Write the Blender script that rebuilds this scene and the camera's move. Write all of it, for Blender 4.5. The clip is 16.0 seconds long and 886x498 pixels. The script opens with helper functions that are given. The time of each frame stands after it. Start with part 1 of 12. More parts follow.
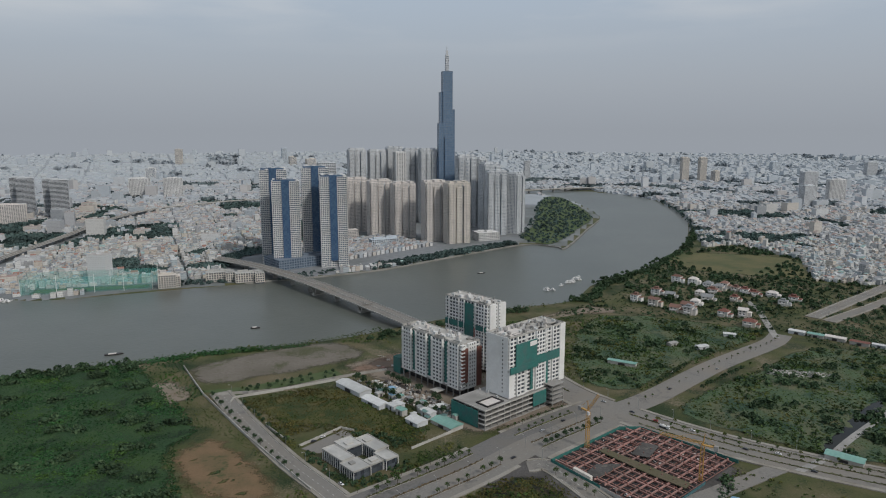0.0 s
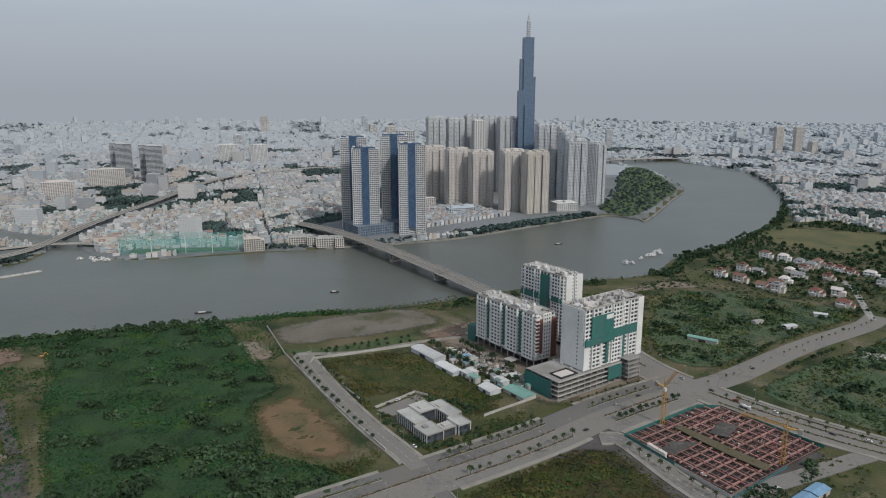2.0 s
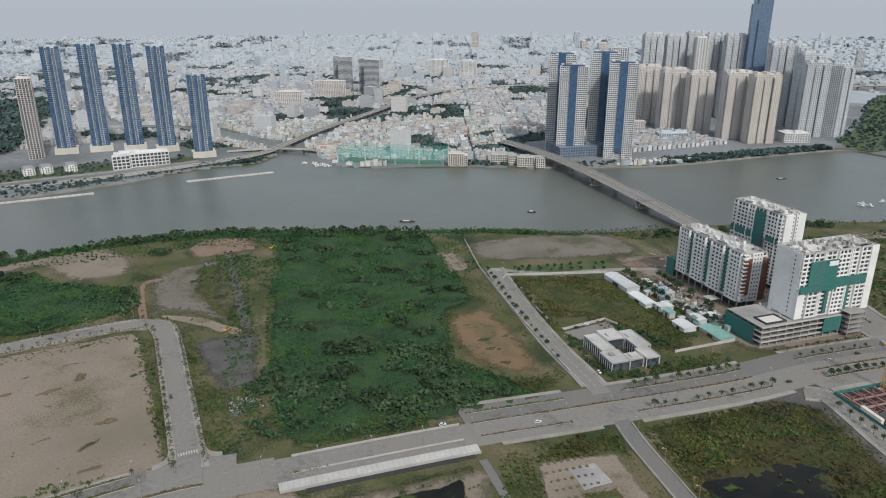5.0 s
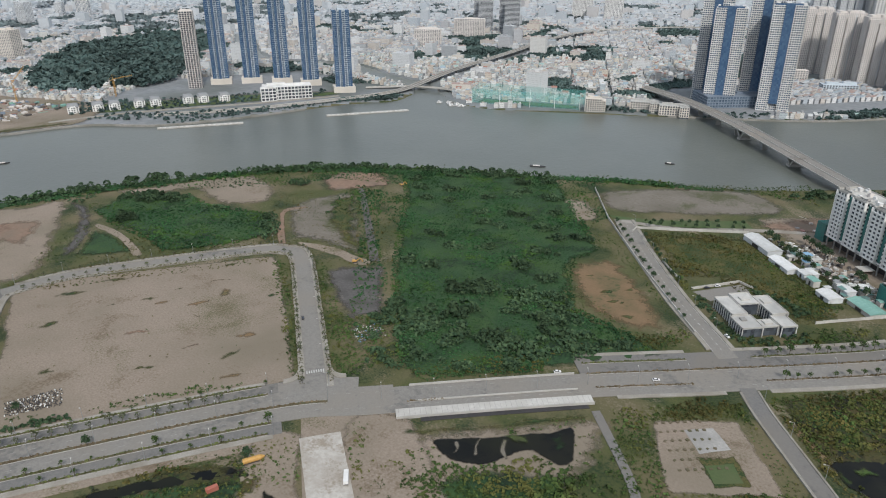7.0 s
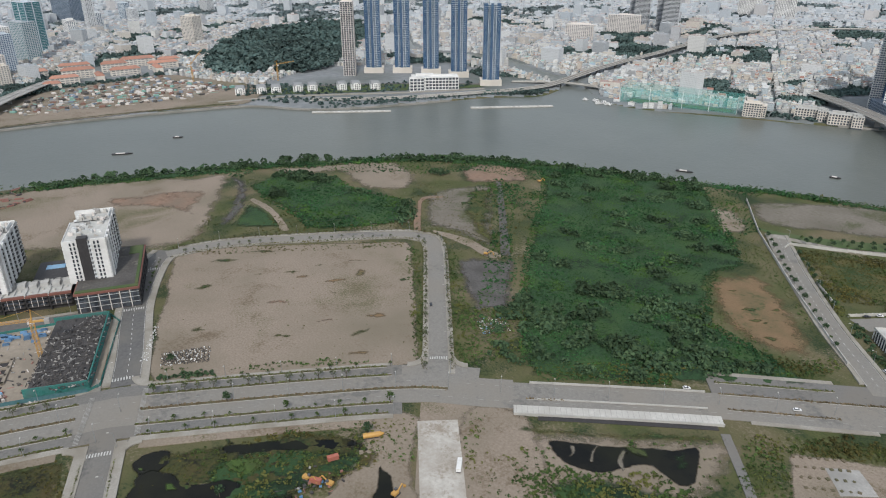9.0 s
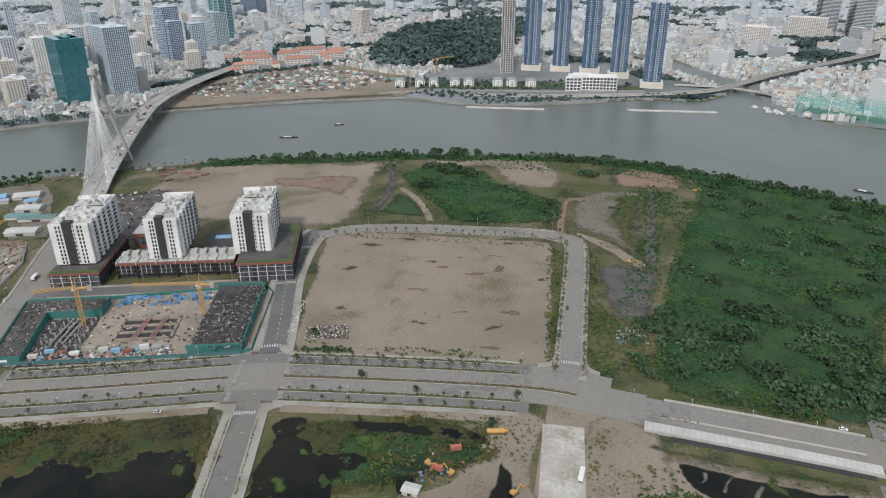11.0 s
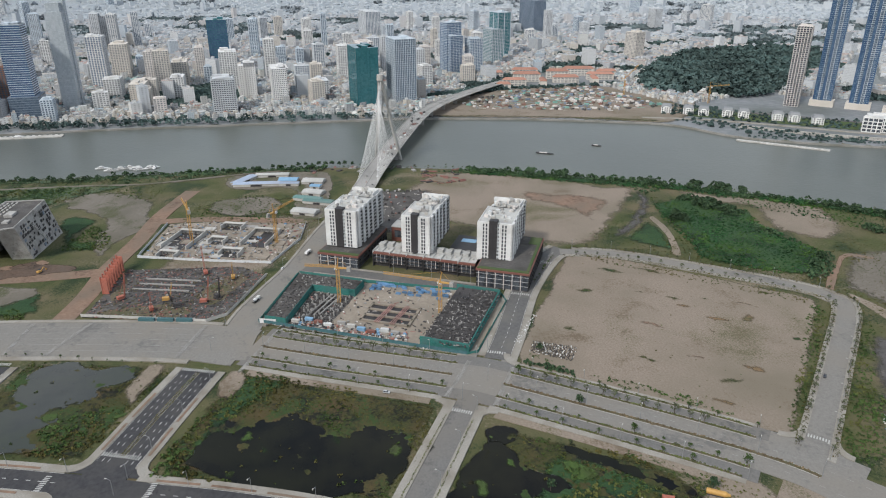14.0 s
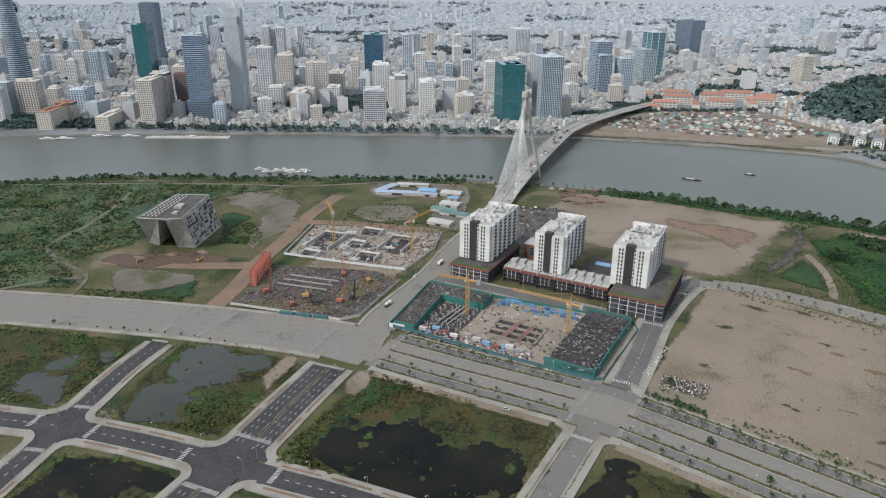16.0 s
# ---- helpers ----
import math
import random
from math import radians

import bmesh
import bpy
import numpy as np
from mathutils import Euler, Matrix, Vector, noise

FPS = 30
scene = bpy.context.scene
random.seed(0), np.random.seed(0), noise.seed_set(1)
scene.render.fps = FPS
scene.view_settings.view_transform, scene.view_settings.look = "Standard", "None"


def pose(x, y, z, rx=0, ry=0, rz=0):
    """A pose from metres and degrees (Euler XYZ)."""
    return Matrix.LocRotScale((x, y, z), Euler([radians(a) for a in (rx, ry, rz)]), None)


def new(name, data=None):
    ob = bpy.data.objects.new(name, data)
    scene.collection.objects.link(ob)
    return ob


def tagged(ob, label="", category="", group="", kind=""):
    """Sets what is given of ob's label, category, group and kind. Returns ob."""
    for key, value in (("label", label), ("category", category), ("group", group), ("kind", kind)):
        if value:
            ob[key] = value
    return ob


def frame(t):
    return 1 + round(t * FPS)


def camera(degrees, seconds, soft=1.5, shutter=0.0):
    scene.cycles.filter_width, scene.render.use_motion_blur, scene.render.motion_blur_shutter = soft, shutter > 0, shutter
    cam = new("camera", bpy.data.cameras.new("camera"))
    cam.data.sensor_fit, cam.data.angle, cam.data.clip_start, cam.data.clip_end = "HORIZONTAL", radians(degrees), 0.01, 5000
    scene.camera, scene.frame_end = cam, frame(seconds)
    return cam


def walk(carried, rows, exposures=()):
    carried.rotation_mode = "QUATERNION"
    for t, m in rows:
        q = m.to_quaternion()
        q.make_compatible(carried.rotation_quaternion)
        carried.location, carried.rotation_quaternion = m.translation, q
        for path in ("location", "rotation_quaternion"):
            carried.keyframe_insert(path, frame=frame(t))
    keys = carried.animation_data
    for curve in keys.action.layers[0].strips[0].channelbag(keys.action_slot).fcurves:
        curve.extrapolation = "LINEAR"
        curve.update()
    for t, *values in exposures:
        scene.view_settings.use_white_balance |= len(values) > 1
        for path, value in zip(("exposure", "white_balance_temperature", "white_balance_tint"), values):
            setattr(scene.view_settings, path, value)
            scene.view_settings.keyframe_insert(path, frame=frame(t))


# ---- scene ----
cam = camera(65.78, 16.0, 1.1)
PATH = [
    (0.0, pose(0, 0, 250, 80.08, -0.03, -0.06)),
    (0.5, pose(0, 0, 250, 80.07, 0.01, 1.85)),
    (1.0, pose(0, 0, 250, 79.63, -0.02, 3.67)),
    (1.5, pose(0, 0, 250, 78.67, -0.04, 5.04)),
    (2.0, pose(0, 0, 250, 77.49, -0.03, 6.45)),
    (2.5, pose(0, 0, 250, 76.45, -0.00, 7.77)),
    (3.0, pose(0, 0, 250, 75.29, 0.03, 9.38)),
    (3.5, pose(0, 0, 250, 74.23, 0.04, 11.32)),
    (4.0, pose(0, 0, 250, 73.08, 0.06, 16.46)),
    (4.2, pose(0, 0, 250, 72.64, 0.06, 18.17)),
    (6.5, pose(0, 0, 250, 67.27, -0.02, 31.54)),
    (7.0, pose(0, 0, 250, 66.15, 0.02, 34.70)),
    (7.5, pose(0, 0, 250, 65.66, 0.01, 37.60)),
    (8.0, pose(0, 0, 250, 65.68, 0.02, 40.72)),
    (8.5, pose(0, 0, 250, 65.68, -0.02, 43.68)),
    (9.0, pose(0, 0, 250, 65.69, -0.00, 46.74)),
    (9.2, pose(0, 0, 250, 65.67, -0.03, 47.96)),
    (11.3, pose(0, 0, 250, 65.53, 0.10, 61.63)),
    (11.5, pose(0, 0, 250, 65.57, 0.05, 63.06)),
    (12.0, pose(0, 0, 250, 65.59, 0.03, 66.69)),
    (12.5, pose(0, 0, 250, 65.59, 0.05, 70.05)),
    (13.0, pose(0, 0, 250, 65.58, 0.03, 73.79)),
    (13.5, pose(0, 0, 250, 65.86, 0.06, 77.30)),
    (14.0, pose(0, 0, 250, 67.04, 0.03, 81.18)),
    (14.5, pose(0, 0, 250, 67.78, -0.01, 84.52)),
    (15.0, pose(0, 0, 250, 68.05, -0.02, 87.64)),
    (15.5, pose(0, 0, 250, 68.28, -0.05, 90.51)),
    (16.0, pose(0, 0, 250, 68.36, -0.11, 93.13)),
]
walk(cam, PATH, [(0.0, -0.44, 6420, 10), (3.5, -0.12, 6400, 10), (7.0, 0.2, 6380, 10), (16.0, 0.22, 6340, 10)])

# ---- light: hazy daylight, a soft sun behind the first view's right shoulder ----
SUN = Vector((0.53, -0.51, 0.70)).normalized()
sun = new("sun", bpy.data.lights.new("sun", "SUN"))
sun.data.energy, sun.data.angle, sun.data.color = 2.35, radians(6), (1.0, 0.95, 0.87)
sun.rotation_mode = "QUATERNION"
sun.rotation_quaternion = SUN.to_track_quat("Z", "Y")
sun.location = (0, 0, 600)

world = bpy.data.worlds.new("hazy_sky")
scene.world = world
world.use_nodes = True
wn, wl = world.node_tree.nodes, world.node_tree.links
wn.clear()
w_out = wn.new("ShaderNodeOutputWorld")
w_bg = wn.new("ShaderNodeBackground")
w_sky = wn.new("ShaderNodeTexSky")
w_sky.sky_type, w_sky.sun_disc = "NISHITA", False
w_sky.sun_elevation, w_sky.sun_rotation = math.asin(SUN.z), math.atan2(SUN.x, SUN.y)
w_sky.dust_density, w_sky.air_density = 6.0, 1.5
w_gain = wn.new("ShaderNodeVectorMath")
w_gain.operation = "SCALE"
w_gain.inputs["Scale"].default_value = 0.10
wl.new(w_sky.outputs["Color"], w_gain.inputs[0])
w_co = wn.new("ShaderNodeTexCoord")
w_sep = wn.new("ShaderNodeSeparateXYZ")
wl.new(w_co.outputs["Generated"], w_sep.inputs[0])
w_ramp = wn.new("ShaderNodeValToRGB")
wl.new(w_sep.outputs["Z"], w_ramp.inputs[0])
er = w_ramp.color_ramp.elements
er[0].position, er[0].color = 0.0, (0.49, 0.53, 0.585, 1)
er[1].position, er[1].color = 0.6, (0.45, 0.52, 0.61, 1)
e_low = er.new(0.06)
e_low.color = (0.54, 0.592, 0.66, 1)
e_mid = er.new(0.17)
e_mid.color = (0.585, 0.68, 0.80, 1)
# thin high cloud
w_map = wn.new("ShaderNodeMapping")
w_map.inputs["Scale"].default_value = (1.2, 1.2, 7.0)
wl.new(w_co.outputs["Generated"], w_map.inputs[0])
w_noise = wn.new("ShaderNodeTexNoise")
w_noise.inputs["Scale"].default_value = 2.2
w_noise.inputs["Detail"].default_value = 6
wl.new(w_map.outputs[0], w_noise.inputs["Vector"])
w_cl = wn.new("ShaderNodeMapRange")
w_cl.inputs["From Min"].default_value, w_cl.inputs["From Max"].default_value = 0.45, 0.68
w_cl.inputs["To Max"].default_value = 0.8
wl.new(w_noise.outputs[0], w_cl.inputs[0])
w_up = wn.new("ShaderNodeMapRange")
w_up.inputs["From Min"].default_value, w_up.inputs["From Max"].default_value = 0.10, 0.2
wl.new(w_sep.outputs["Z"], w_up.inputs[0])
w_mul = wn.new("ShaderNodeMath")
w_mul.operation = "MULTIPLY"
wl.new(w_cl.outputs[0], w_mul.inputs[0])
wl.new(w_up.outputs[0], w_mul.inputs[1])
w_cm = wn.new("ShaderNodeMixRGB")
w_cm.inputs[2].default_value = (0.95, 0.95, 0.95, 1)
wl.new(w_mul.outputs[0], w_cm.inputs[0])
wl.new(w_ramp.outputs[0], w_cm.inputs[1])
w_mix = wn.new("ShaderNodeMixRGB")
w_mix.inputs[0].default_value = 0.85
wl.new(w_gain.outputs[0], w_mix.inputs[1])
wl.new(w_cm.outputs[0], w_mix.inputs[2])
wl.new(w_mix.outputs[0], w_bg.inputs[0])
wl.new(w_bg.outputs[0], w_out.inputs[0])

# ---- materials ----
def nodes_of(name):
    m = bpy.data.materials.new(name)
    m.use_nodes = True
    n = m.node_tree.nodes
    return m, n, m.node_tree.links, n["Principled BSDF"]


def surf(name, c1, c2, fine=1.0, coarse=0.03, c3=None, rough=0.9, bump=0.0, metal=0.0, spec=0.3, vary=0.0, sheen=0.0, lo=0.35, hi=0.65, edge=False, tuft=None, cover=0.5, grain=0.5, far=0.025, stain=None):
    """A worn surface: two colours in a fine grain, a third in large patches; vary: shade from object to object;
    tuft: another growth or soil in ragged specks of 1 / grain metres, gathered in drifts of 1 / far metres; stain: the same once more, (colour, cover, grain, far)."""
    m, n, l, b = nodes_of(name)
    co = n.new("ShaderNodeTexCoord")
    a = n.new("ShaderNodeTexNoise")
    a.inputs["Scale"].default_value, a.inputs["Detail"].default_value, a.inputs["Roughness"].default_value = fine, 5, 0.65
    l.new(co.outputs["Object"], a.inputs["Vector"])
    r = n.new("ShaderNodeMapRange")
    r.inputs["From Min"].default_value, r.inputs["From Max"].default_value = lo, hi
    l.new(a.outputs[0], r.inputs[0])
    x = n.new("ShaderNodeMixRGB")
    x.inputs[1].default_value, x.inputs[2].default_value = (*c1, 1), (*c2, 1)
    l.new(r.outputs[0], x.inputs[0])
    g = n.new("ShaderNodeTexNoise")
    g.inputs["Scale"].default_value, g.inputs["Detail"].default_value = coarse, 4
    l.new(co.outputs["Object"], g.inputs["Vector"])
    r2 = n.new("ShaderNodeMapRange")
    r2.inputs["From Min"].default_value, r2.inputs["From Max"].default_value = 0.42, 0.68
    l.new(g.outputs[0], r2.inputs[0])
    y = n.new("ShaderNodeMixRGB")
    y.inputs[2].default_value = (*(c3 or [0.5 * (p + q) * 0.82 for p, q in zip(c1, c2)]), 1)
    l.new(x.outputs[0], y.inputs[1])
    l.new(r2.outputs[0], y.inputs[0])
    last = y.outputs[0]
    for tuft, cover, grain, far in [(tuft, cover, grain, far)] * bool(tuft) + [stain] * bool(stain):
        t1 = n.new("ShaderNodeTexNoise")
        t1.inputs["Scale"].default_value, t1.inputs["Detail"].default_value, t1.inputs["Roughness"].default_value = grain, 4, 0.7
        l.new(co.outputs["Object"], t1.inputs["Vector"])
        t2 = n.new("ShaderNodeTexNoise")
        t2.inputs["Scale"].default_value, t2.inputs["Detail"].default_value, t2.inputs["Distortion"].default_value = far, 5, 0.6
        l.new(co.outputs["Object"], t2.inputs["Vector"])
        ts = n.new("ShaderNodeMath")
        ts.operation = "MULTIPLY_ADD"
        ts.inputs[1].default_value = 1.3
        l.new(t2.outputs[0], ts.inputs[0])
        l.new(t1.outputs[0], ts.inputs[2])
        tr = n.new("ShaderNodeMapRange")
        tr.inputs["From Min"].default_value, tr.inputs["From Max"].default_value = 1.42 - 0.55 * cover, 1.62 - 0.55 * cover
        l.new(ts.outputs[0], tr.inputs[0])
        tm = n.new("ShaderNodeMixRGB")
        tm.inputs[2].default_value = (*tuft, 1)
        l.new(tr.outputs[0], tm.inputs[0])
        l.new(last, tm.inputs[1])
        last = tm.outputs[0]
    if vary:
        o = n.new("ShaderNodeObjectInfo")
        h = n.new("ShaderNodeHueSaturation")
        v = n.new("ShaderNodeMapRange")
        v.inputs["To Min"].default_value, v.inputs["To Max"].default_value = 1 - vary, 1 + vary
        l.new(o.outputs["Random"], v.inputs[0])
        l.new(v.outputs[0], h.inputs["Value"])
        l.new(last, h.inputs["Color"])
        last = h.outputs[0]
    l.new(last, b.inputs["Base Color"])
    b.inputs["Roughness"].default_value, b.inputs["Metallic"].default_value = rough, metal
    b.inputs["Specular IOR Level"].default_value = spec
    b.inputs["Sheen Weight"].default_value = sheen
    if edge:
        at = n.new("ShaderNodeAttribute")
        at.attribute_name = "edge"
        e1 = n.new("ShaderNodeTexNoise")
        e1.inputs["Scale"].default_value, e1.inputs["Detail"].default_value, e1.inputs["Roughness"].default_value = 0.11, 9, 0.78
        l.new(co.outputs["Object"], e1.inputs["Vector"])
        e2 = n.new("ShaderNodeMath")
        e2.operation = "MULTIPLY_ADD"
        e2.inputs[1].default_value, e2.inputs[2].default_value = 1.5, -0.25
        l.new(e1.outputs[0], e2.inputs[0])
        e3 = n.new("ShaderNodeMath")
        e3.operation = "SUBTRACT"
        l.new(e2.outputs[0], e3.inputs[0])
        l.new(at.outputs["Fac"], e3.inputs[1])
        e4 = n.new("ShaderNodeMapRange")
        e4.inputs["From Min"].default_value, e4.inputs["From Max"].default_value = -0.2, 0.22
        l.new(e3.outputs[0], e4.inputs[0])
        inn = n.new("ShaderNodeMath")
        inn.operation = "LESS_THAN"
        inn.inputs[1].default_value = 0.02
        l.new(at.outputs["Fac"], inn.inputs[0])
        e5 = n.new("ShaderNodeMath")
        e5.operation = "MAXIMUM"
        l.new(e4.outputs[0], e5.inputs[0])
        l.new(inn.outputs[0], e5.inputs[1])
        l.new(e5.outputs[0], b.inputs["Alpha"])
    if bump:
        k = n.new("ShaderNodeBump")
        k.inputs["Strength"].default_value, k.inputs["Distance"].default_value = 0.6, bump
        l.new(a.outputs[0], k.inputs["Height"])
        l.new(k.outputs[0], b.inputs["Normal"])
    return m


def island_leaf(name, dark, light, rough=0.85, scale=0.02, dry=None):
    """Leaves whose green changes from clump to clump and over the field."""
    m, n, l, b = nodes_of(name)
    g = n.new("ShaderNodeNewGeometry")
    r = n.new("ShaderNodeValToRGB")
    e = r.color_ramp.elements
    e[0].color, e[1].color = (*dark, 1), (*light, 1)
    l.new(g.outputs["Random Per Island"], r.inputs[0])
    co = n.new("ShaderNodeTexCoord")
    t = n.new("ShaderNodeTexNoise")
    t.inputs["Scale"].default_value, t.inputs["Detail"].default_value = scale, 3
    l.new(co.outputs["Object"], t.inputs["Vector"])
    v = n.new("ShaderNodeMapRange")
    v.inputs["From Min"].default_value, v.inputs["From Max"].default_value = 0.3, 0.7
    v.inputs["To Min"].default_value, v.inputs["To Max"].default_value = 0.55, 1.5
    l.new(t.outputs[0], v.inputs[0])
    h = n.new("ShaderNodeHueSaturation")
    l.new(v.outputs[0], h.inputs["Value"])
    l.new(r.outputs[0], h.inputs["Color"])
    last = h.outputs[0]
    if dry:
        t2 = n.new("ShaderNodeTexNoise")
        t2.inputs["Scale"].default_value, t2.inputs["Detail"].default_value = scale * 1.7, 5
        l.new(co.outputs["Object"], t2.inputs["Vector"])
        v2 = n.new("ShaderNodeMapRange")
        v2.inputs["From Min"].default_value, v2.inputs["From Max"].default_value = 0.50, 0.62
        l.new(t2.outputs[0], v2.inputs[0])
        x2 = n.new("ShaderNodeMixRGB")
        x2.inputs[2].default_value = (*dry, 1)
        l.new(v2.outputs[0], x2.inputs[0])
        l.new(last, x2.inputs[1])
        last = x2.outputs[0]
    l.new(last, b.inputs["Base Color"])
    b.inputs["Roughness"].default_value = rough
    b.inputs["Specular IOR Level"].default_value = 0.2
    return m


def island_house(name, walls, roofs, win=0.45):
    """Plaster walls and roofs of many small houses, a colour each, with dim rows of windows."""
    m, n, l, b = nodes_of(name)
    g = n.new("ShaderNodeNewGeometry")

    def ramp(cols):
        r = n.new("ShaderNodeValToRGB")
        r.color_ramp.interpolation = "CONSTANT"
        e = r.color_ramp.elements
        e[0].color, e[1].color, e[1].position = (*cols[0], 1), (*cols[1], 1), 1 / len(cols)
        for k in range(2, len(cols)):
            e.new(k / len(cols)).color = (*cols[k], 1)
        return r

    wall, roof = ramp(walls), ramp(roofs)
    l.new(g.outputs["Random Per Island"], wall.inputs[0])
    k = n.new("ShaderNodeMath")
    k.operation = "MULTIPLY"
    k.inputs[1].default_value = 37.0
    l.new(g.outputs["Random Per Island"], k.inputs[0])
    f = n.new("ShaderNodeMath")
    f.operation = "FRACT"
    l.new(k.outputs[0], f.inputs[0])
    l.new(f.outputs[0], roof.inputs[0])
    sp = n.new("ShaderNodeSeparateXYZ")
    l.new(g.outputs["Position"], sp.inputs[0])
    br = n.new("ShaderNodeTexBrick")
    br.offset, br.squash = 0.0, 1.0
    br.inputs["Scale"].default_value = 1.0
    br.inputs["Brick Width"].default_value, br.inputs["Row Height"].default_value = 2.6, 3.3
    br.inputs["Mortar Size"].default_value, br.inputs["Mortar Smooth"].default_value = 0.75, 0.1
    br.inputs["Color1"].default_value, br.inputs["Color2"].default_value = (0, 0, 0, 1), (0.6, 0.6, 0.6, 1)
    br.inputs["Mortar"].default_value = (1, 1, 1, 1)
    ad = n.new("ShaderNodeMath")
    l.new(sp.outputs["X"], ad.inputs[0])
    l.new(sp.outputs["Y"], ad.inputs[1])
    cb = n.new("ShaderNodeCombineXYZ")
    l.new(ad.outputs[0], cb.inputs[0])
    l.new(sp.outputs["Z"], cb.inputs[1])
    l.new(cb.outputs[0], br.inputs["Vector"])
    wm = n.new("ShaderNodeMixRGB")
    wm.blend_type = "MULTIPLY"
    wm.inputs[0].default_value = win
    l.new(wall.outputs[0], wm.inputs[1])
    l.new(br.outputs[0], wm.inputs[2])
    s2 = n.new("ShaderNodeSeparateXYZ")
    l.new(g.outputs["True Normal"], s2.inputs[0])
    up = n.new("ShaderNodeMath")
    up.operation = "GREATER_THAN"
    up.inputs[1].default_value = 0.4
    l.new(s2.outputs["Z"], up.inputs[0])
    t = n.new("ShaderNodeTexNoise")
    t.inputs["Scale"].default_value, t.inputs["Detail"].default_value = 0.35, 4
    l.new(g.outputs["Position"], t.inputs["Vector"])
    st = n.new("ShaderNodeMixRGB")
    st.blend_type = "MULTIPLY"
    st.inputs[0].default_value = 0.35
    l.new(roof.outputs[0], st.inputs[1])
    l.new(t.outputs[0], st.inputs[2])
    x = n.new("ShaderNodeMixRGB")
    l.new(up.outputs[0], x.inputs[0])
    l.new(wm.outputs[0], x.inputs[1])
    l.new(st.outputs[0], x.inputs[2])
    l.new(x.outputs[0], b.inputs["Base Color"])
    b.inputs["Roughness"].default_value = 0.85
    b.inputs["Specular IOR Level"].default_value = 0.25
    return m


def glassy(name, c1, c2, rough=0.12, cell=(3.0, 3.0, 3.4), spec=0.6, metal=0.0):
    """Window glass: panes of slightly different tone behind the frames."""
    m, n, l, b = nodes_of(name)
    co = n.new("ShaderNodeTexCoord")
    d = n.new("ShaderNodeVectorMath")
    d.operation = "DIVIDE"
    d.inputs[1].default_value = cell
    l.new(co.outputs["Object"], d.inputs[0])
    fl = n.new("ShaderNodeVectorMath")
    fl.operation = "FLOOR"
    l.new(d.outputs[0], fl.inputs[0])
    w = n.new("ShaderNodeTexWhiteNoise")
    l.new(fl.outputs[0], w.inputs["Vector"])
    x = n.new("ShaderNodeMixRGB")
    x.inputs[1].default_value, x.inputs[2].default_value = (*c1, 1), (*c2, 1)
    l.new(w.outputs["Value"], x.inputs[0])
    l.new(x.outputs[0], b.inputs["Base Color"])
    b.inputs["Roughness"].default_value, b.inputs["Specular IOR Level"].default_value = rough, spec
    b.inputs["Metallic"].default_value = metal
    return m


def water(name, c1, c2, rough, wave, scale, spec=0.5, fine=0.006, coarse=0.0018, c3=None, edge=False):
    m = surf(name, c1, c2, fine=fine, coarse=coarse, c3=c3, rough=rough, spec=0.5, edge=edge)
    n, l, b = m.node_tree.nodes, m.node_tree.links, m.node_tree.nodes["Principled BSDF"]
    co = n.new("ShaderNodeTexCoord")
    t = n.new("ShaderNodeTexNoise")
    t.inputs["Scale"].default_value, t.inputs["Detail"].default_value = scale, 6
    l.new(co.outputs["Object"], t.inputs["Vector"])
    k = n.new("ShaderNodeBump")
    k.inputs["Strength"].default_value, k.inputs["Distance"].default_value = 0.5, wave
    b.inputs["Specular IOR Level"].default_value = spec
    l.new(t.outputs[0], k.inputs["Height"])
    l.new(k.outputs[0], b.inputs["Normal"])
    return m


M_GROUND = surf("grassland", (0.042, 0.055, 0.018), (0.086, 0.092, 0.034), 0.6, 0.02, (0.130, 0.108, 0.064), bump=0.5, tuft=(0.020, 0.036, 0.013), cover=0.48, grain=0.6, stain=((0.175, 0.146, 0.104), 0.30, 0.5, 0.018))
# Base kept extra dark for shade beneath the bushes.
M_SCRUB = surf("dense_scrub", (0.015, 0.040, 0.016), (0.030, 0.070, 0.027), 0.6, 0.03, (0.038, 0.076, 0.024), bump=1.2, edge=True, tuft=(0.010, 0.024, 0.011), cover=0.42, grain=0.45, far=0.035)
M_OLIVE = surf("olive_grass", (0.044, 0.054, 0.017), (0.086, 0.084, 0.027), 0.9, 0.05, (0.112, 0.086, 0.036), bump=0.6, edge=True, tuft=(0.024, 0.046, 0.014), cover=0.6, grain=0.7, far=0.05)
M_REED = surf("wet_reed_ground", (0.026, 0.034, 0.011), (0.058, 0.058, 0.019), 0.8, 0.05, (0.072, 0.053, 0.023), bump=0.6, edge=True, tuft=(0.009, 0.011, 0.007), cover=0.5, grain=0.35, far=0.06, stain=((0.030, 0.058, 0.016), 0.42, 0.5, 0.04))
M_LAWN = surf("lawn", (0.05, 0.085, 0.03), (0.07, 0.105, 0.04), 0.8, 0.04, (0.08, 0.10, 0.045), bump=0.1, edge=True)
M_DIRT = surf("bare_sandy_ground", (0.198, 0.160, 0.128), (0.268, 0.224, 0.182), 0.7, 0.013, (0.176, 0.150, 0.114), bump=0.2, edge=True, tuft=(0.140, 0.108, 0.076), cover=0.30, grain=0.5, far=0.03, stain=((0.102, 0.095, 0.050), 0.30, 0.8, 0.016))
M_SAND = surf("grey_sand", (0.142, 0.126, 0.106), (0.190, 0.170, 0.145), 0.3, 0.02, (0.120, 0.108, 0.086), bump=0.12, edge=True, tuft=(0.095, 0.088, 0.062), cover=0.4, grain=0.35, far=0.03, stain=((0.070, 0.078, 0.036), 0.40, 0.6, 0.03))
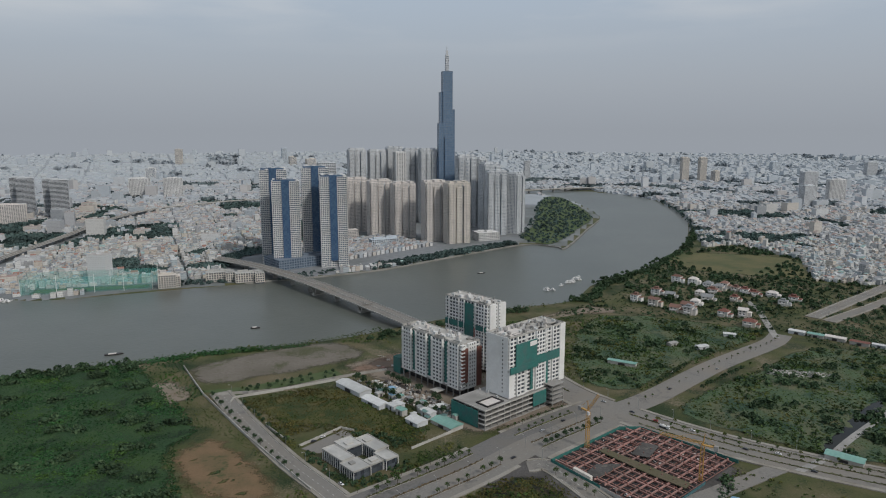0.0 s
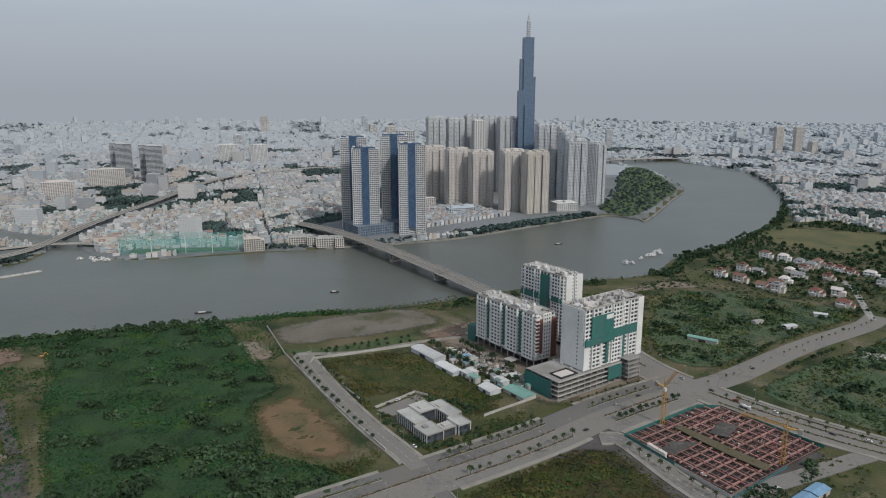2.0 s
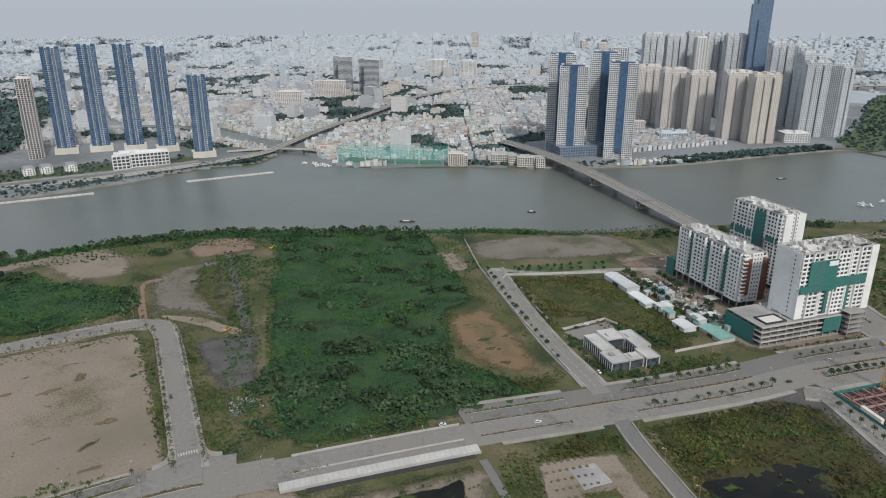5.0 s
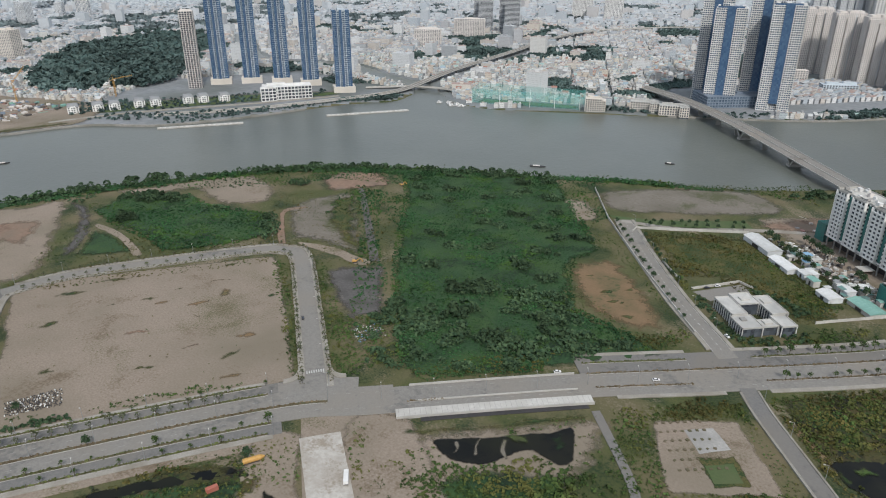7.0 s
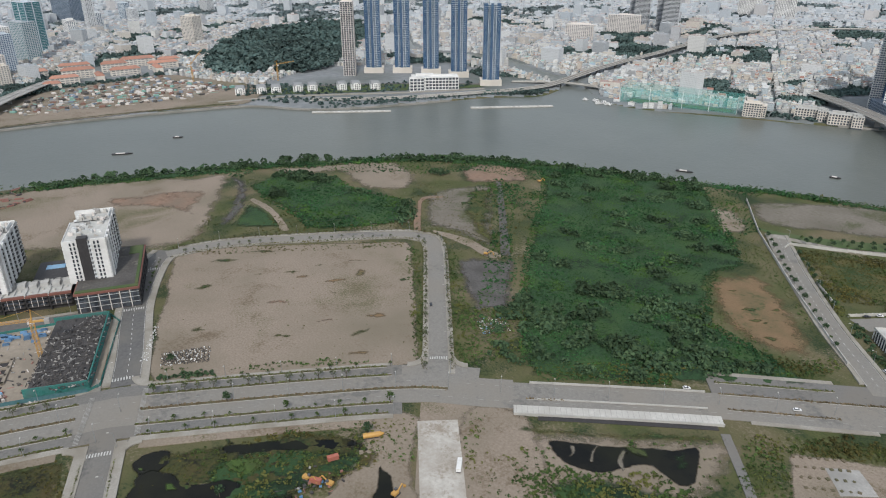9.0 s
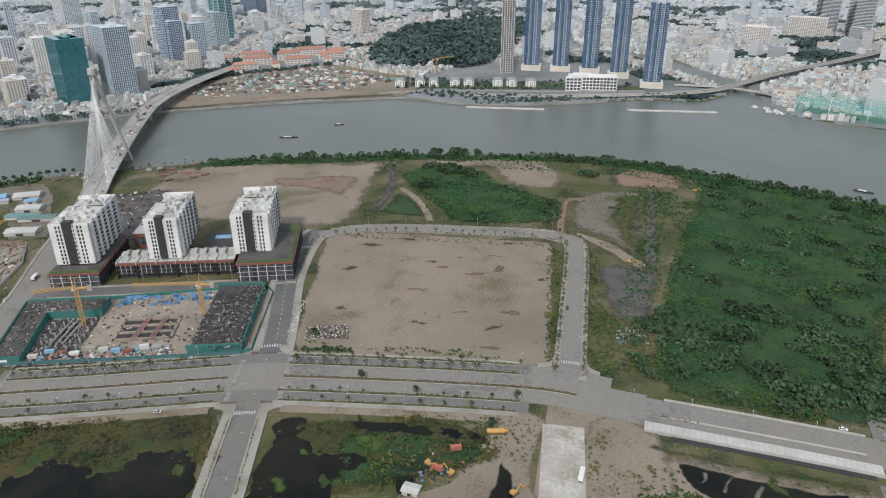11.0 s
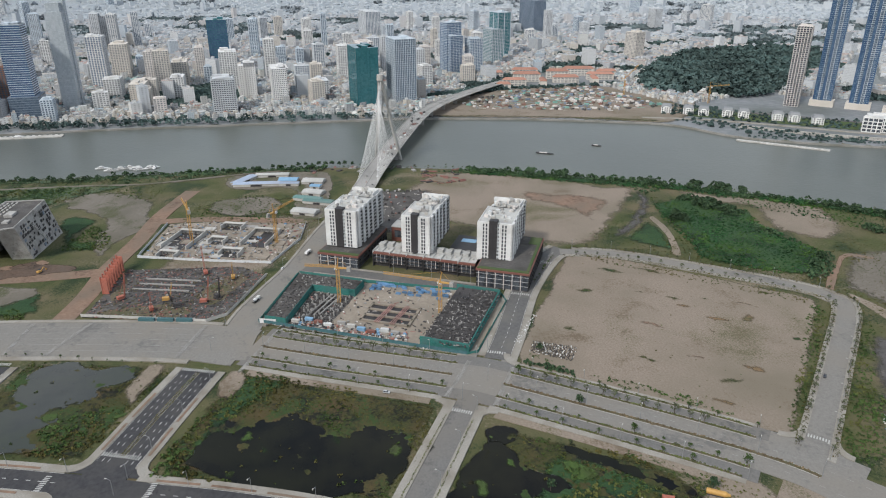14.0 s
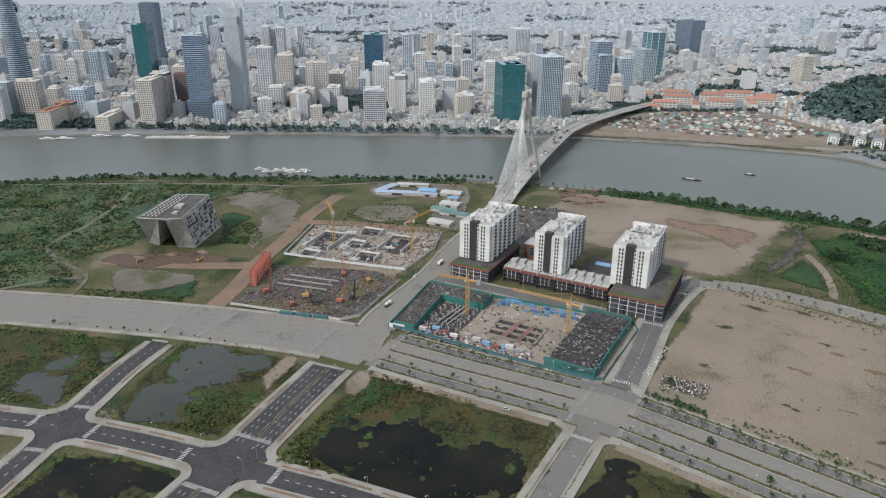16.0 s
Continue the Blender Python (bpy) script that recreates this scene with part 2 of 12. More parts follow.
M_BROWN = surf("brown_dry_grass", (0.15, 0.098, 0.055), (0.20, 0.135, 0.078), 0.6, 0.05, (0.12, 0.095, 0.05), bump=0.3, edge=True, tuft=(0.055, 0.070, 0.028), cover=0.3, grain=0.3, far=0.05)
M_REDSOIL = surf("red_soil", (0.185, 0.120, 0.086), (0.245, 0.168, 0.124), 0.3, 0.03, (0.165, 0.130, 0.100), bump=0.2, edge=True, tuft=(0.125, 0.082, 0.060), cover=0.3, grain=0.25, far=0.04)
M_ASH = surf("grey_rubble_ground", (0.070, 0.066, 0.065), (0.118, 0.112, 0.108), 0.6, 0.06, (0.060, 0.056, 0.053), bump=0.3, edge=True, tuft=(0.150, 0.138, 0.122), cover=0.22, grain=0.5, far=0.08)
# Tinted slightly blue for haze over the town.
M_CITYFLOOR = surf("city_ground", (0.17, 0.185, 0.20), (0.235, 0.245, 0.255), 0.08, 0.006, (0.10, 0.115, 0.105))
M_ASPHALT = surf("worn_asphalt", (0.178, 0.170, 0.158), (0.224, 0.215, 0.200), 0.8, 0.02, (0.212, 0.194, 0.170), rough=0.85, tuft=(0.142, 0.138, 0.132), cover=0.30, grain=0.25, far=0.03)
M_TARMAC = surf("fresh_asphalt", (0.036, 0.036, 0.040), (0.056, 0.056, 0.060), 0.4, 0.05, (0.064, 0.062, 0.062), rough=0.8, tuft=(0.030, 0.030, 0.033), cover=0.3, grain=0.3, far=0.03)
M_SERVICE = surf("grey_asphalt_lane", (0.132, 0.130, 0.128), (0.172, 0.168, 0.162), 0.8, 0.02, (0.168, 0.156, 0.140), rough=0.85, tuft=(0.105, 0.103, 0.100), cover=0.30, grain=0.3, far=0.03)
M_GREYROAD = surf("grey_asphalt", (0.095, 0.094, 0.095), (0.13, 0.128, 0.127), 0.4, 0.04, (0.145, 0.138, 0.128), rough=0.85)
M_PAVE = surf("pale_paving", (0.25, 0.235, 0.21), (0.33, 0.315, 0.285), 1.2, 0.06, (0.21, 0.19, 0.16))
M_KERB = surf("kerb_concrete", (0.36, 0.35, 0.33), (0.43, 0.42, 0.395), 1.5, 0.1)
M_LINE = surf("road_paint", (0.42, 0.42, 0.41), (0.56, 0.56, 0.545), 2.0, 0.2, (0.32, 0.32, 0.31))
M_FADED = surf("worn_road_paint", (0.27, 0.265, 0.255), (0.36, 0.355, 0.345), 1.0, 0.1, (0.24, 0.235, 0.225))
M_CONC = surf("raw_concrete", (0.28, 0.275, 0.265), (0.36, 0.35, 0.335), 0.6, 0.05, (0.23, 0.225, 0.215))
M_CONCW = surf("pale_concrete", (0.42, 0.41, 0.39), (0.51, 0.50, 0.475), 0.5, 0.05, (0.36, 0.345, 0.32))
M_QUAY = surf("quay_stone", (0.22, 0.215, 0.20), (0.30, 0.29, 0.275), 0.4, 0.03, (0.17, 0.17, 0.15))
M_WHITE = surf("white_render", (0.62, 0.62, 0.615), (0.70, 0.70, 0.695), 0.5, 0.06, (0.50, 0.495, 0.485), rough=0.8)
M_BRIGHT = surf("fresh_white_render", (0.72, 0.72, 0.71), (0.80, 0.80, 0.79), 0.5, 0.06, (0.66, 0.655, 0.64), rough=0.8)
# M_CREAM to M_BLUEW: wall tones lightened, partly for haze on far towers.
M_CREAM = surf("cream_render", (0.56, 0.52, 0.47), (0.64, 0.60, 0.55), 0.4, 0.04, (0.51, 0.475, 0.43))
M_TAN = surf("tan_render", (0.58, 0.545, 0.52), (0.65, 0.615, 0.59), 0.4, 0.03, (0.53, 0.495, 0.47))
M_GREYW = surf("light_grey_render", (0.52, 0.54, 0.56), (0.60, 0.62, 0.64), 0.4, 0.04, (0.47, 0.49, 0.51))
M_BLUEW = surf("pale_blue_spandrel", (0.47, 0.53, 0.59), (0.55, 0.61, 0.66), 0.4, 0.04)
M_STEELB = surf("slate_blue_panel", (0.16, 0.20, 0.255), (0.215, 0.26, 0.32), 0.4, 0.04, rough=0.5)
# Real dark cladding; also colours solids that stand in for shaded voids.
M_CHAR = surf("charcoal_cladding_and_shade", (0.035, 0.034, 0.036), (0.055, 0.052, 0.054), 0.6, 0.1, rough=0.6)
M_REDBR = surf("red_brown_cladding", (0.17, 0.075, 0.06), (0.22, 0.10, 0.08), 0.8, 0.1, rough=0.7)
M_TERRA = surf("terracotta_roof", (0.33, 0.165, 0.12), (0.41, 0.22, 0.165), 0.8, 0.05, (0.30, 0.18, 0.145), vary=0.15)
M_OLDTILE = surf("weathered_tile_roof", (0.19, 0.105, 0.085), (0.25, 0.145, 0.115), 0.8, 0.05, (0.17, 0.12, 0.105), vary=0.2)
M_NET = surf("green_safety_net", (0.030, 0.155, 0.140), (0.055, 0.225, 0.200), 1.2, 0.15, (0.075, 0.165, 0.160))
M_NET.node_tree.nodes["Principled BSDF"].inputs["Alpha"].default_value = 0.8
M_HOARD = surf("blue_green_hoarding", (0.045, 0.115, 0.135), (0.080, 0.165, 0.180), 0.5, 0.05, (0.075, 0.150, 0.160))
M_REDST = surf("red_steel", (0.33, 0.10, 0.07), (0.42, 0.15, 0.11), 1.0, 0.1, (0.27, 0.13, 0.10), rough=0.6)
M_RUST = surf("pinkish_steel_beam", (0.33, 0.17, 0.15), (0.42, 0.25, 0.22), 0.8, 0.06, (0.25, 0.16, 0.14), rough=0.7)
M_OLDRED = surf("dull_red_primer", (0.22, 0.105, 0.09), (0.30, 0.15, 0.13), 0.8, 0.06, (0.17, 0.10, 0.085), rough=0.75)
M_YELLOW = surf("yellow_steel", (0.42, 0.24, 0.07), (0.52, 0.31, 0.10), 1.0, 0.1, rough=0.5)
M_DARKST = surf("dark_site_clutter", (0.045, 0.043, 0.045), (0.09, 0.085, 0.085), 1.0, 0.1)
M_BLUEROOF = surf("blue_sheet_roof", (0.16, 0.30, 0.46), (0.24, 0.39, 0.54), 0.4, 0.06, vary=0.15, rough=0.6)
M_BLUESHEET = surf("blue_tarpaulin", (0.07, 0.17, 0.32), (0.12, 0.25, 0.42), 1.2, 0.1, (0.20, 0.28, 0.38), vary=0.35, rough=0.6)
M_SHEET = surf("pale_sheet_roof", (0.52, 0.53, 0.53), (0.64, 0.65, 0.65), 0.4, 0.06, (0.45, 0.46, 0.45), vary=0.12, rough=0.55)
M_GREENROOF = surf("green_sheet_roof", (0.16, 0.33, 0.29), (0.24, 0.41, 0.36), 0.4, 0.06, rough=0.6)
M_BARK = surf("bark", (0.07, 0.055, 0.04), (0.11, 0.09, 0.07), 3.0, 0.3)
M_LAMP = surf("galvanised_post", (0.28, 0.29, 0.30), (0.36, 0.37, 0.38), 1.0, 0.1, rough=0.5, metal=0.4)
M_STRAW = surf("straw_grass", (0.100, 0.100, 0.046), (0.150, 0.135, 0.064), 0.4, 0.02, (0.075, 0.090, 0.040), bump=0.2, edge=True)
M_PALEROOF = surf("pale_roof", (0.40, 0.40, 0.385), (0.50, 0.495, 0.48), 0.3, 0.05, (0.33, 0.33, 0.32))
M_SLATE = surf("slate_grey_roof", (0.22, 0.23, 0.24), (0.29, 0.30, 0.31), 0.6, 0.05)
M_GLASS = glassy("dark_window_glass", (0.03, 0.035, 0.045), (0.10, 0.115, 0.135))
M_GLASSB = glassy("blue_curtain_glass", (0.042, 0.085, 0.165), (0.075, 0.135, 0.225), rough=0.1, spec=0.7)
M_GLASSS = glassy("slate_curtain_glass", (0.06, 0.09, 0.13), (0.12, 0.16, 0.21), rough=0.12, spec=0.6)
M_GLASSG = glassy("green_curtain_glass", (0.03, 0.12, 0.14), (0.05, 0.165, 0.185), rough=0.08, spec=0.7)
M_GLASSL = glassy("silver_curtain_glass", (0.38, 0.42, 0.45), (0.50, 0.53, 0.56), rough=0.15, spec=0.6)
# Glass colour lightened and blued to carry the haze on the tall tower.
M_GLASSD = glassy("landmark_blue_glass", (0.10, 0.165, 0.26), (0.15, 0.225, 0.325), rough=0.15, spec=0.6)
# Panes lightened to grey so far windows look hazed.
M_WIN = glassy("haze_lightened_windows", (0.15, 0.16, 0.17), (0.30, 0.305, 0.31), rough=0.2)
M_WATER = water("muddy_river_water", (0.090, 0.100, 0.089), (0.114, 0.124, 0.110), 0.34, 0.6, 0.22, 0.42)
M_POND = water("dark_pond_water", (0.004, 0.005, 0.005), (0.008, 0.008, 0.007), 0.07, 0.02, 0.3, 0.13, 0.06, 0.03, (0.012, 0.013, 0.008), True)
M_POOL = water("shallow_pool_water", (0.030, 0.033, 0.029), (0.042, 0.045, 0.039), 0.06, 0.02, 0.3, 0.45, 0.06, 0.03, (0.034, 0.040, 0.026), True)
M_ALGAE = surf("pond_weed", (0.032, 0.062, 0.016), (0.060, 0.100, 0.024), 0.5, 0.06, (0.048, 0.058, 0.022), bump=0.1, edge=True, tuft=(0.012, 0.016, 0.010), cover=0.4, grain=0.4, far=0.06)
M_LEAF = island_leaf("scrub_leaves", (0.026, 0.052, 0.016), (0.074, 0.116, 0.034), dry=(0.108, 0.112, 0.034))
M_LEAFY = island_leaf("reed_leaves", (0.050, 0.056, 0.016), (0.122, 0.104, 0.034), dry=(0.046, 0.076, 0.020))
M_TREE = island_leaf("tree_leaves", (0.026, 0.054, 0.030), (0.062, 0.100, 0.048))
# Greens raised and blued a little for haze over the western scrub.
M_WILD = surf("fallow_green_land", (0.044, 0.080, 0.042), (0.084, 0.122, 0.060), 0.6, 0.03, (0.112, 0.112, 0.066), bump=0.9, edge=True, tuft=(0.030, 0.062, 0.038), cover=0.5, grain=0.5, far=0.035)
M_WILDLEAF = island_leaf("fallow_leaves", (0.042, 0.082, 0.046), (0.090, 0.138, 0.066), dry=(0.120, 0.126, 0.066))
M_MUD = surf("dark_wet_mud", (0.085, 0.058, 0.044), (0.140, 0.098, 0.074), 0.4, 0.05, (0.105, 0.080, 0.064), bump=0.3, edge=True, tuft=(0.060, 0.044, 0.036), cover=0.4, grain=0.4, far=0.06)
M_TEAL = surf("faded_teal_sheet_roof", (0.085, 0.180, 0.170), (0.140, 0.240, 0.225), 0.4, 0.06, (0.16, 0.21, 0.20), vary=0.2, rough=0.6)
M_DUSTY = surf("dusty_new_concrete", (0.36, 0.34, 0.31), (0.47, 0.45, 0.42), 0.4, 0.04, (0.28, 0.25, 0.215), tuft=(0.26, 0.225, 0.185), cover=0.45, grain=0.5, far=0.05)
M_LILAC = surf("pale_blue_sheet_roof", (0.26, 0.32, 0.43), (0.34, 0.40, 0.50), 0.4, 0.06, (0.30, 0.33, 0.40), vary=0.12, rough=0.6)
M_SITESAND = surf("pale_site_sand", (0.24, 0.205, 0.165), (0.31, 0.27, 0.225), 0.3, 0.04, (0.20, 0.175, 0.145), bump=0.1)
M_STREETLEAF = island_leaf("street_tree_leaves", (0.05, 0.065, 0.035), (0.11, 0.125, 0.07), scale=0.5)
# Leaf colour blued and lifted for haze over the far bank.
M_FARTREE = island_leaf("hazed_tree_leaves", (0.050, 0.086, 0.084), (0.084, 0.120, 0.112), scale=0.01)
M_SOIL = surf("dry_planting_soil", (0.10, 0.085, 0.055), (0.14, 0.115, 0.08), 0.8, 0.05, (0.085, 0.085, 0.045))
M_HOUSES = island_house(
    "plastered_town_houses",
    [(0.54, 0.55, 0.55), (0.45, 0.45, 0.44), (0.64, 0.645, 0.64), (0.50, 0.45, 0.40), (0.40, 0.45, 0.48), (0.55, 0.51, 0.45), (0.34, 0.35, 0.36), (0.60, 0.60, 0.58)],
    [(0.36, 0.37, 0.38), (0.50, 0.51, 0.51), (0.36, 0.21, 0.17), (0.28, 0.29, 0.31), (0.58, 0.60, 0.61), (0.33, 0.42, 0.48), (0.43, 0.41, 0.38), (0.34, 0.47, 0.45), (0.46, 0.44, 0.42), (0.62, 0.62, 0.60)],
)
# Plaster tones paled and greyed a little for haze.
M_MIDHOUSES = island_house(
    "hazed_mid_town_houses",
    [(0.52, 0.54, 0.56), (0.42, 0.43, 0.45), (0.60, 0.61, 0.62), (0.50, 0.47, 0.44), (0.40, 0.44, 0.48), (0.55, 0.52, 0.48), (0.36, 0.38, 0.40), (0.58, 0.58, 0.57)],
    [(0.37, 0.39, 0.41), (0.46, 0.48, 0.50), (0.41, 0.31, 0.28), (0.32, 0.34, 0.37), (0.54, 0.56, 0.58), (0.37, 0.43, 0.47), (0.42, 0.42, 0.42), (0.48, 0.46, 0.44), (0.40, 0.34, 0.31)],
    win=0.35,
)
# Low-contrast blue-grey: haze is mixed into these wall and roof colours.
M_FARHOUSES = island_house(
    "hazed_far_town_houses",
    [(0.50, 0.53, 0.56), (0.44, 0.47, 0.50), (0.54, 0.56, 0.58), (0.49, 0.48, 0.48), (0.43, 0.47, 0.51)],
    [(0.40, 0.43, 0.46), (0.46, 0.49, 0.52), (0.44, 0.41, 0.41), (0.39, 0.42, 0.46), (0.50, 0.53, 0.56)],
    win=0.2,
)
# Nearly one tone, close to the horizon sky; haze painted as house colour.
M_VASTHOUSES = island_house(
    "hazed_skyline_houses",
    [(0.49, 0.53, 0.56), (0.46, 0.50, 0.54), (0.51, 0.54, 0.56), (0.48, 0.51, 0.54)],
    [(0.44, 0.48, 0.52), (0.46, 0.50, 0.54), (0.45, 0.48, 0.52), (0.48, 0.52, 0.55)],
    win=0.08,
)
# Blue-grey leaf colours hold the haze of the far trees.
M_SKYTREE = island_leaf("hazed_skyline_leaves", (0.24, 0.275, 0.305), (0.30, 0.33, 0.355), scale=0.01)
M_MIDTREE = island_leaf("hazed_mid_leaves", (0.10, 0.135, 0.145), (0.145, 0.175, 0.18), scale=0.01)
# Ground colour lifted toward the haze of the far city.
M_FARFLOOR = surf("hazed_city_ground", (0.33, 0.355, 0.385), (0.38, 0.405, 0.435), 0.05, 0.004, (0.29, 0.32, 0.34))

# ---- mesh tools ----
LAID = []   # every carriageway: its line, half width


class Mesher:
    """Collects quads and triangles into one mesh."""

    def __init__(self):
        self.v, self.f, self.s = [], [], []
        self.slot = 0

    def add(self, verts, faces):
        k = len(self.v)
        self.v += [tuple(p) for p in verts]
        self.f += [tuple(i + k for i in f) for f in faces]
        self.s += [self.slot] * len(faces)

    def box(self, x0, y0, z0, x1, y1, z1, m=None, bottom=False):
        p = [(x0, y0, z0), (x1, y0, z0), (x1, y1, z0), (x0, y1, z0), (x0, y0, z1), (x1, y0, z1), (x1, y1, z1), (x0, y1, z1)]
        if m is not None:
            p = [m @ Vector(q) for q in p]
        self.add(p, [(4, 5, 6, 7), (0, 1, 5, 4), (1, 2, 6, 5), (2, 3, 7, 6), (3, 0, 4, 7)] + ([(3, 2, 1, 0)] if bottom else []))

    def beam(self, a, b, w, h=None):
        """A square bar from a to b."""
        a, b = Vector(a), Vector(b)
        d = b - a
        if d.length < 1e-6:
            return
        q = d.to_track_quat("Z", "Y").to_matrix().to_4x4()
        h = h or w
        self.box(-w / 2, -h / 2, 0, w / 2, h / 2, d.length, Matrix.Translation(a) @ q, True)

    def tube(self, a, b, r0, r1, n=6):
        a, b = Vector(a), Vector(b)
        q = (b - a).to_track_quat("Z", "Y").to_matrix()
        ring = [(math.cos(2 * math.pi * i / n), math.sin(2 * math.pi * i / n)) for i in range(n)]
        p = [a + q @ Vector((c * r0, s * r0, 0)) for c, s in ring] + [b + q @ Vector((c * r1, s * r1, 0)) for c, s in ring]
        self.add(p, [(i, (i + 1) % n, n + (i + 1) % n, n + i) for i in range(n)] + [tuple(range(n, 2 * n))])

    def gable(self, x0, y0, z0, x1, y1, z1, m=None, over=0.4):
        """A gabled roof, ridge along x."""
        ym = (y0 + y1) / 2
        x0, x1, y0, y1 = x0 - over, x1 + over, y0 - over, y1 + over
        p = [(x0, y0, z0), (x1, y0, z0), (x1, y1, z0), (x0, y1, z0), (x0, ym, z1), (x1, ym, z1)]
        if m is not None:
            p = [m @ Vector(q) for q in p]
        self.add(p, [(0, 1, 5, 4), (2, 3, 4, 5), (3, 0, 4), (1, 2, 5), (3, 2, 1, 0)])

    def hip(self, x0, y0, z0, x1, y1, z1, m=None, over=0.5):
        ym, k = (y0 + y1) / 2, min(y1 - y0, x1 - x0) * 0.45
        x0, x1, y0, y1 = x0 - over, x1 + over, y0 - over, y1 + over
        p = [(x0, y0, z0), (x1, y0, z0), (x1, y1, z0), (x0, y1, z0), (x0 + k, ym, z1), (x1 - k, ym, z1)]
        if m is not None:
            p = [m @ Vector(q) for q in p]
        self.add(p, [(0, 1, 5, 4), (2, 3, 4, 5), (3, 0, 4), (1, 2, 5), (3, 2, 1, 0)])

    def mesh(self, name, mats):
        me = bpy.data.meshes.new(name)
        me.from_pydata(self.v, [], self.f)
        for m in mats if isinstance(mats, (list, tuple)) else [mats]:
            me.materials.append(m)
        if any(self.s):
            me.polygons.foreach_set("material_index", self.s)
        me.update()
        return me


def part(name, me, parent, label="", at=None):
    ob = new(name, me)
    ob.parent = parent
    if at is not None:
        ob.matrix_basis = at
    if label:
        ob["label"] = label
    return ob


def thing(name, label, category, m=None, group="", kind=""):
    """The Empty at a thing's base."""
    ob = new(name)
    if m is not None:
        ob.matrix_basis = m
    return tagged(ob, label, category, group, kind)


def solid(name, me, label, category="", m=None, group="", kind=""):
    ob = new(name, me)
    if m is not None:
        ob.matrix_basis = m
    return tagged(ob, label, category, group, kind)


def smooth(pts, n=8, closed=False):
    """A smooth line through the corners given."""
    p = [Vector(q) for q in pts]
    out, k = [], len(p)
    for i in range(k if closed else k - 1):
        a, b = p[i], p[(i + 1) % k]
        a0 = p[i - 1] if closed or i else a - (b - a)
        b1 = p[(i + 2) % k] if closed or i + 2 < k else b + (b - a)
        for j in range(n):
            t = j / n
            out.append(0.5 * (2 * a + (b - a0) * t + (2 * a0 - 5 * a + 4 * b - b1) * t * t + (3 * a - a0 - 3 * b + b1) * t**3))
    return out if closed else out + [p[-1]]


def offset(line, d):
    """The line moved d metres to its left."""
    out = []
    for i, p in enumerate(line):
        t = line[min(i + 1, len(line) - 1)] - line[max(i - 1, 0)]
        t = Vector((t.x, t.y)).normalized()
        out.append(Vector((p.x - t.y * d, p.y + t.x * d)))
    return out


def cut(line, s0, s1):
    """The stretch of a line between two lengths along it."""
    out, s = [], 0.0
    for a, b in zip(line, line[1:]):
        d = (b - a).length
        if d and s + d >= s0 and s <= s1:
            t0, t1 = max(0, (s0 - s) / d), min(1, (s1 - s) / d)
            if not out:
                out.append(a.lerp(b, t0))
            out.append(a.lerp(b, t1))
        s += d
    return out


def length(line):
    return sum((b - a).length for a, b in zip(line, line[1:]))


def strip(mb, line, d0, d1, z0, z1):
    """A slab between two offsets of a line, with its sides."""
    a, b = offset(line, d0), offset(line, d1)
    k = len(line)
    p = [(q.x, q.y, z1) for q in a] + [(q.x, q.y, z1) for q in b] + [(q.x, q.y, z0) for q in a] + [(q.x, q.y, z0) for q in b]
    f = []
    for i in range(k - 1):
        f += [(i + 1, i, k + i, k + i + 1), (i, i + 1, 2 * k + i + 1, 2 * k + i), (k + i + 1, k + i, 3 * k + i, 3 * k + i + 1)]
    f += [(0, 2 * k, 3 * k, k), (k - 1, 2 * k - 1, 4 * k - 1, 3 * k - 1)]
    mb.add(p, f)


def inside(pts, x, y):
    """Which of the places lie in a polygon."""
    x, y = np.asarray(x, float), np.asarray(y, float)
    r = np.zeros(x.shape, bool)
    for (ax, ay), (bx, by) in zip(pts, pts[1:] + pts[:1]):
        if ay != by:
            r ^= ((ay > y) != (by > y)) & (x < (bx - ax) * (y - ay) / (by - ay) + ax)
    return r


def away(pts, x, y, closed=True):
    """How far the places are from a line."""
    x, y = np.asarray(x, float), np.asarray(y, float)
    best = np.full(x.shape, 1e9)
    for (ax, ay), (bx, by) in zip(pts, pts[1:] + (pts[:1] if closed else [])):
        dx, dy = bx - ax, by - ay
        q = dx * dx + dy * dy
        if q == 0:
            continue
        t = np.clip(((x - ax) * dx + (y - ay) * dy) / q, 0, 1)
        best = np.minimum(best, np.hypot(x - ax - t * dx, y - ay - t * dy))
    return best


def ragged(pts, step=6.0, amp=2.0, seed=0, smoothed=True):
    """An uneven outline round the corners given."""
    line = smooth([Vector(p) for p in pts], 6, True) if smoothed else [Vector(p) for p in pts]
    out = []
    for a, b in zip(line, line[1:] + line[:1]):
        n = max(1, int((b - a).length / step))
        for i in range(n):
            p = a.lerp(b, i / n)
            q = Vector((p.x * 0.06, p.y * 0.06, seed * 7.3))
            o = Vector((31, 17, 5))
            out.append((p.x + amp * (1.6 * noise.noise(q * 0.5) + noise.noise(q * 2) + 0.6 * noise.noise(q * 6)), p.y + amp * (1.6 * noise.noise(q * 0.5 + o) + noise.noise(q * 2 + o) + 0.6 * noise.noise(q * 6 + o))))
    return out


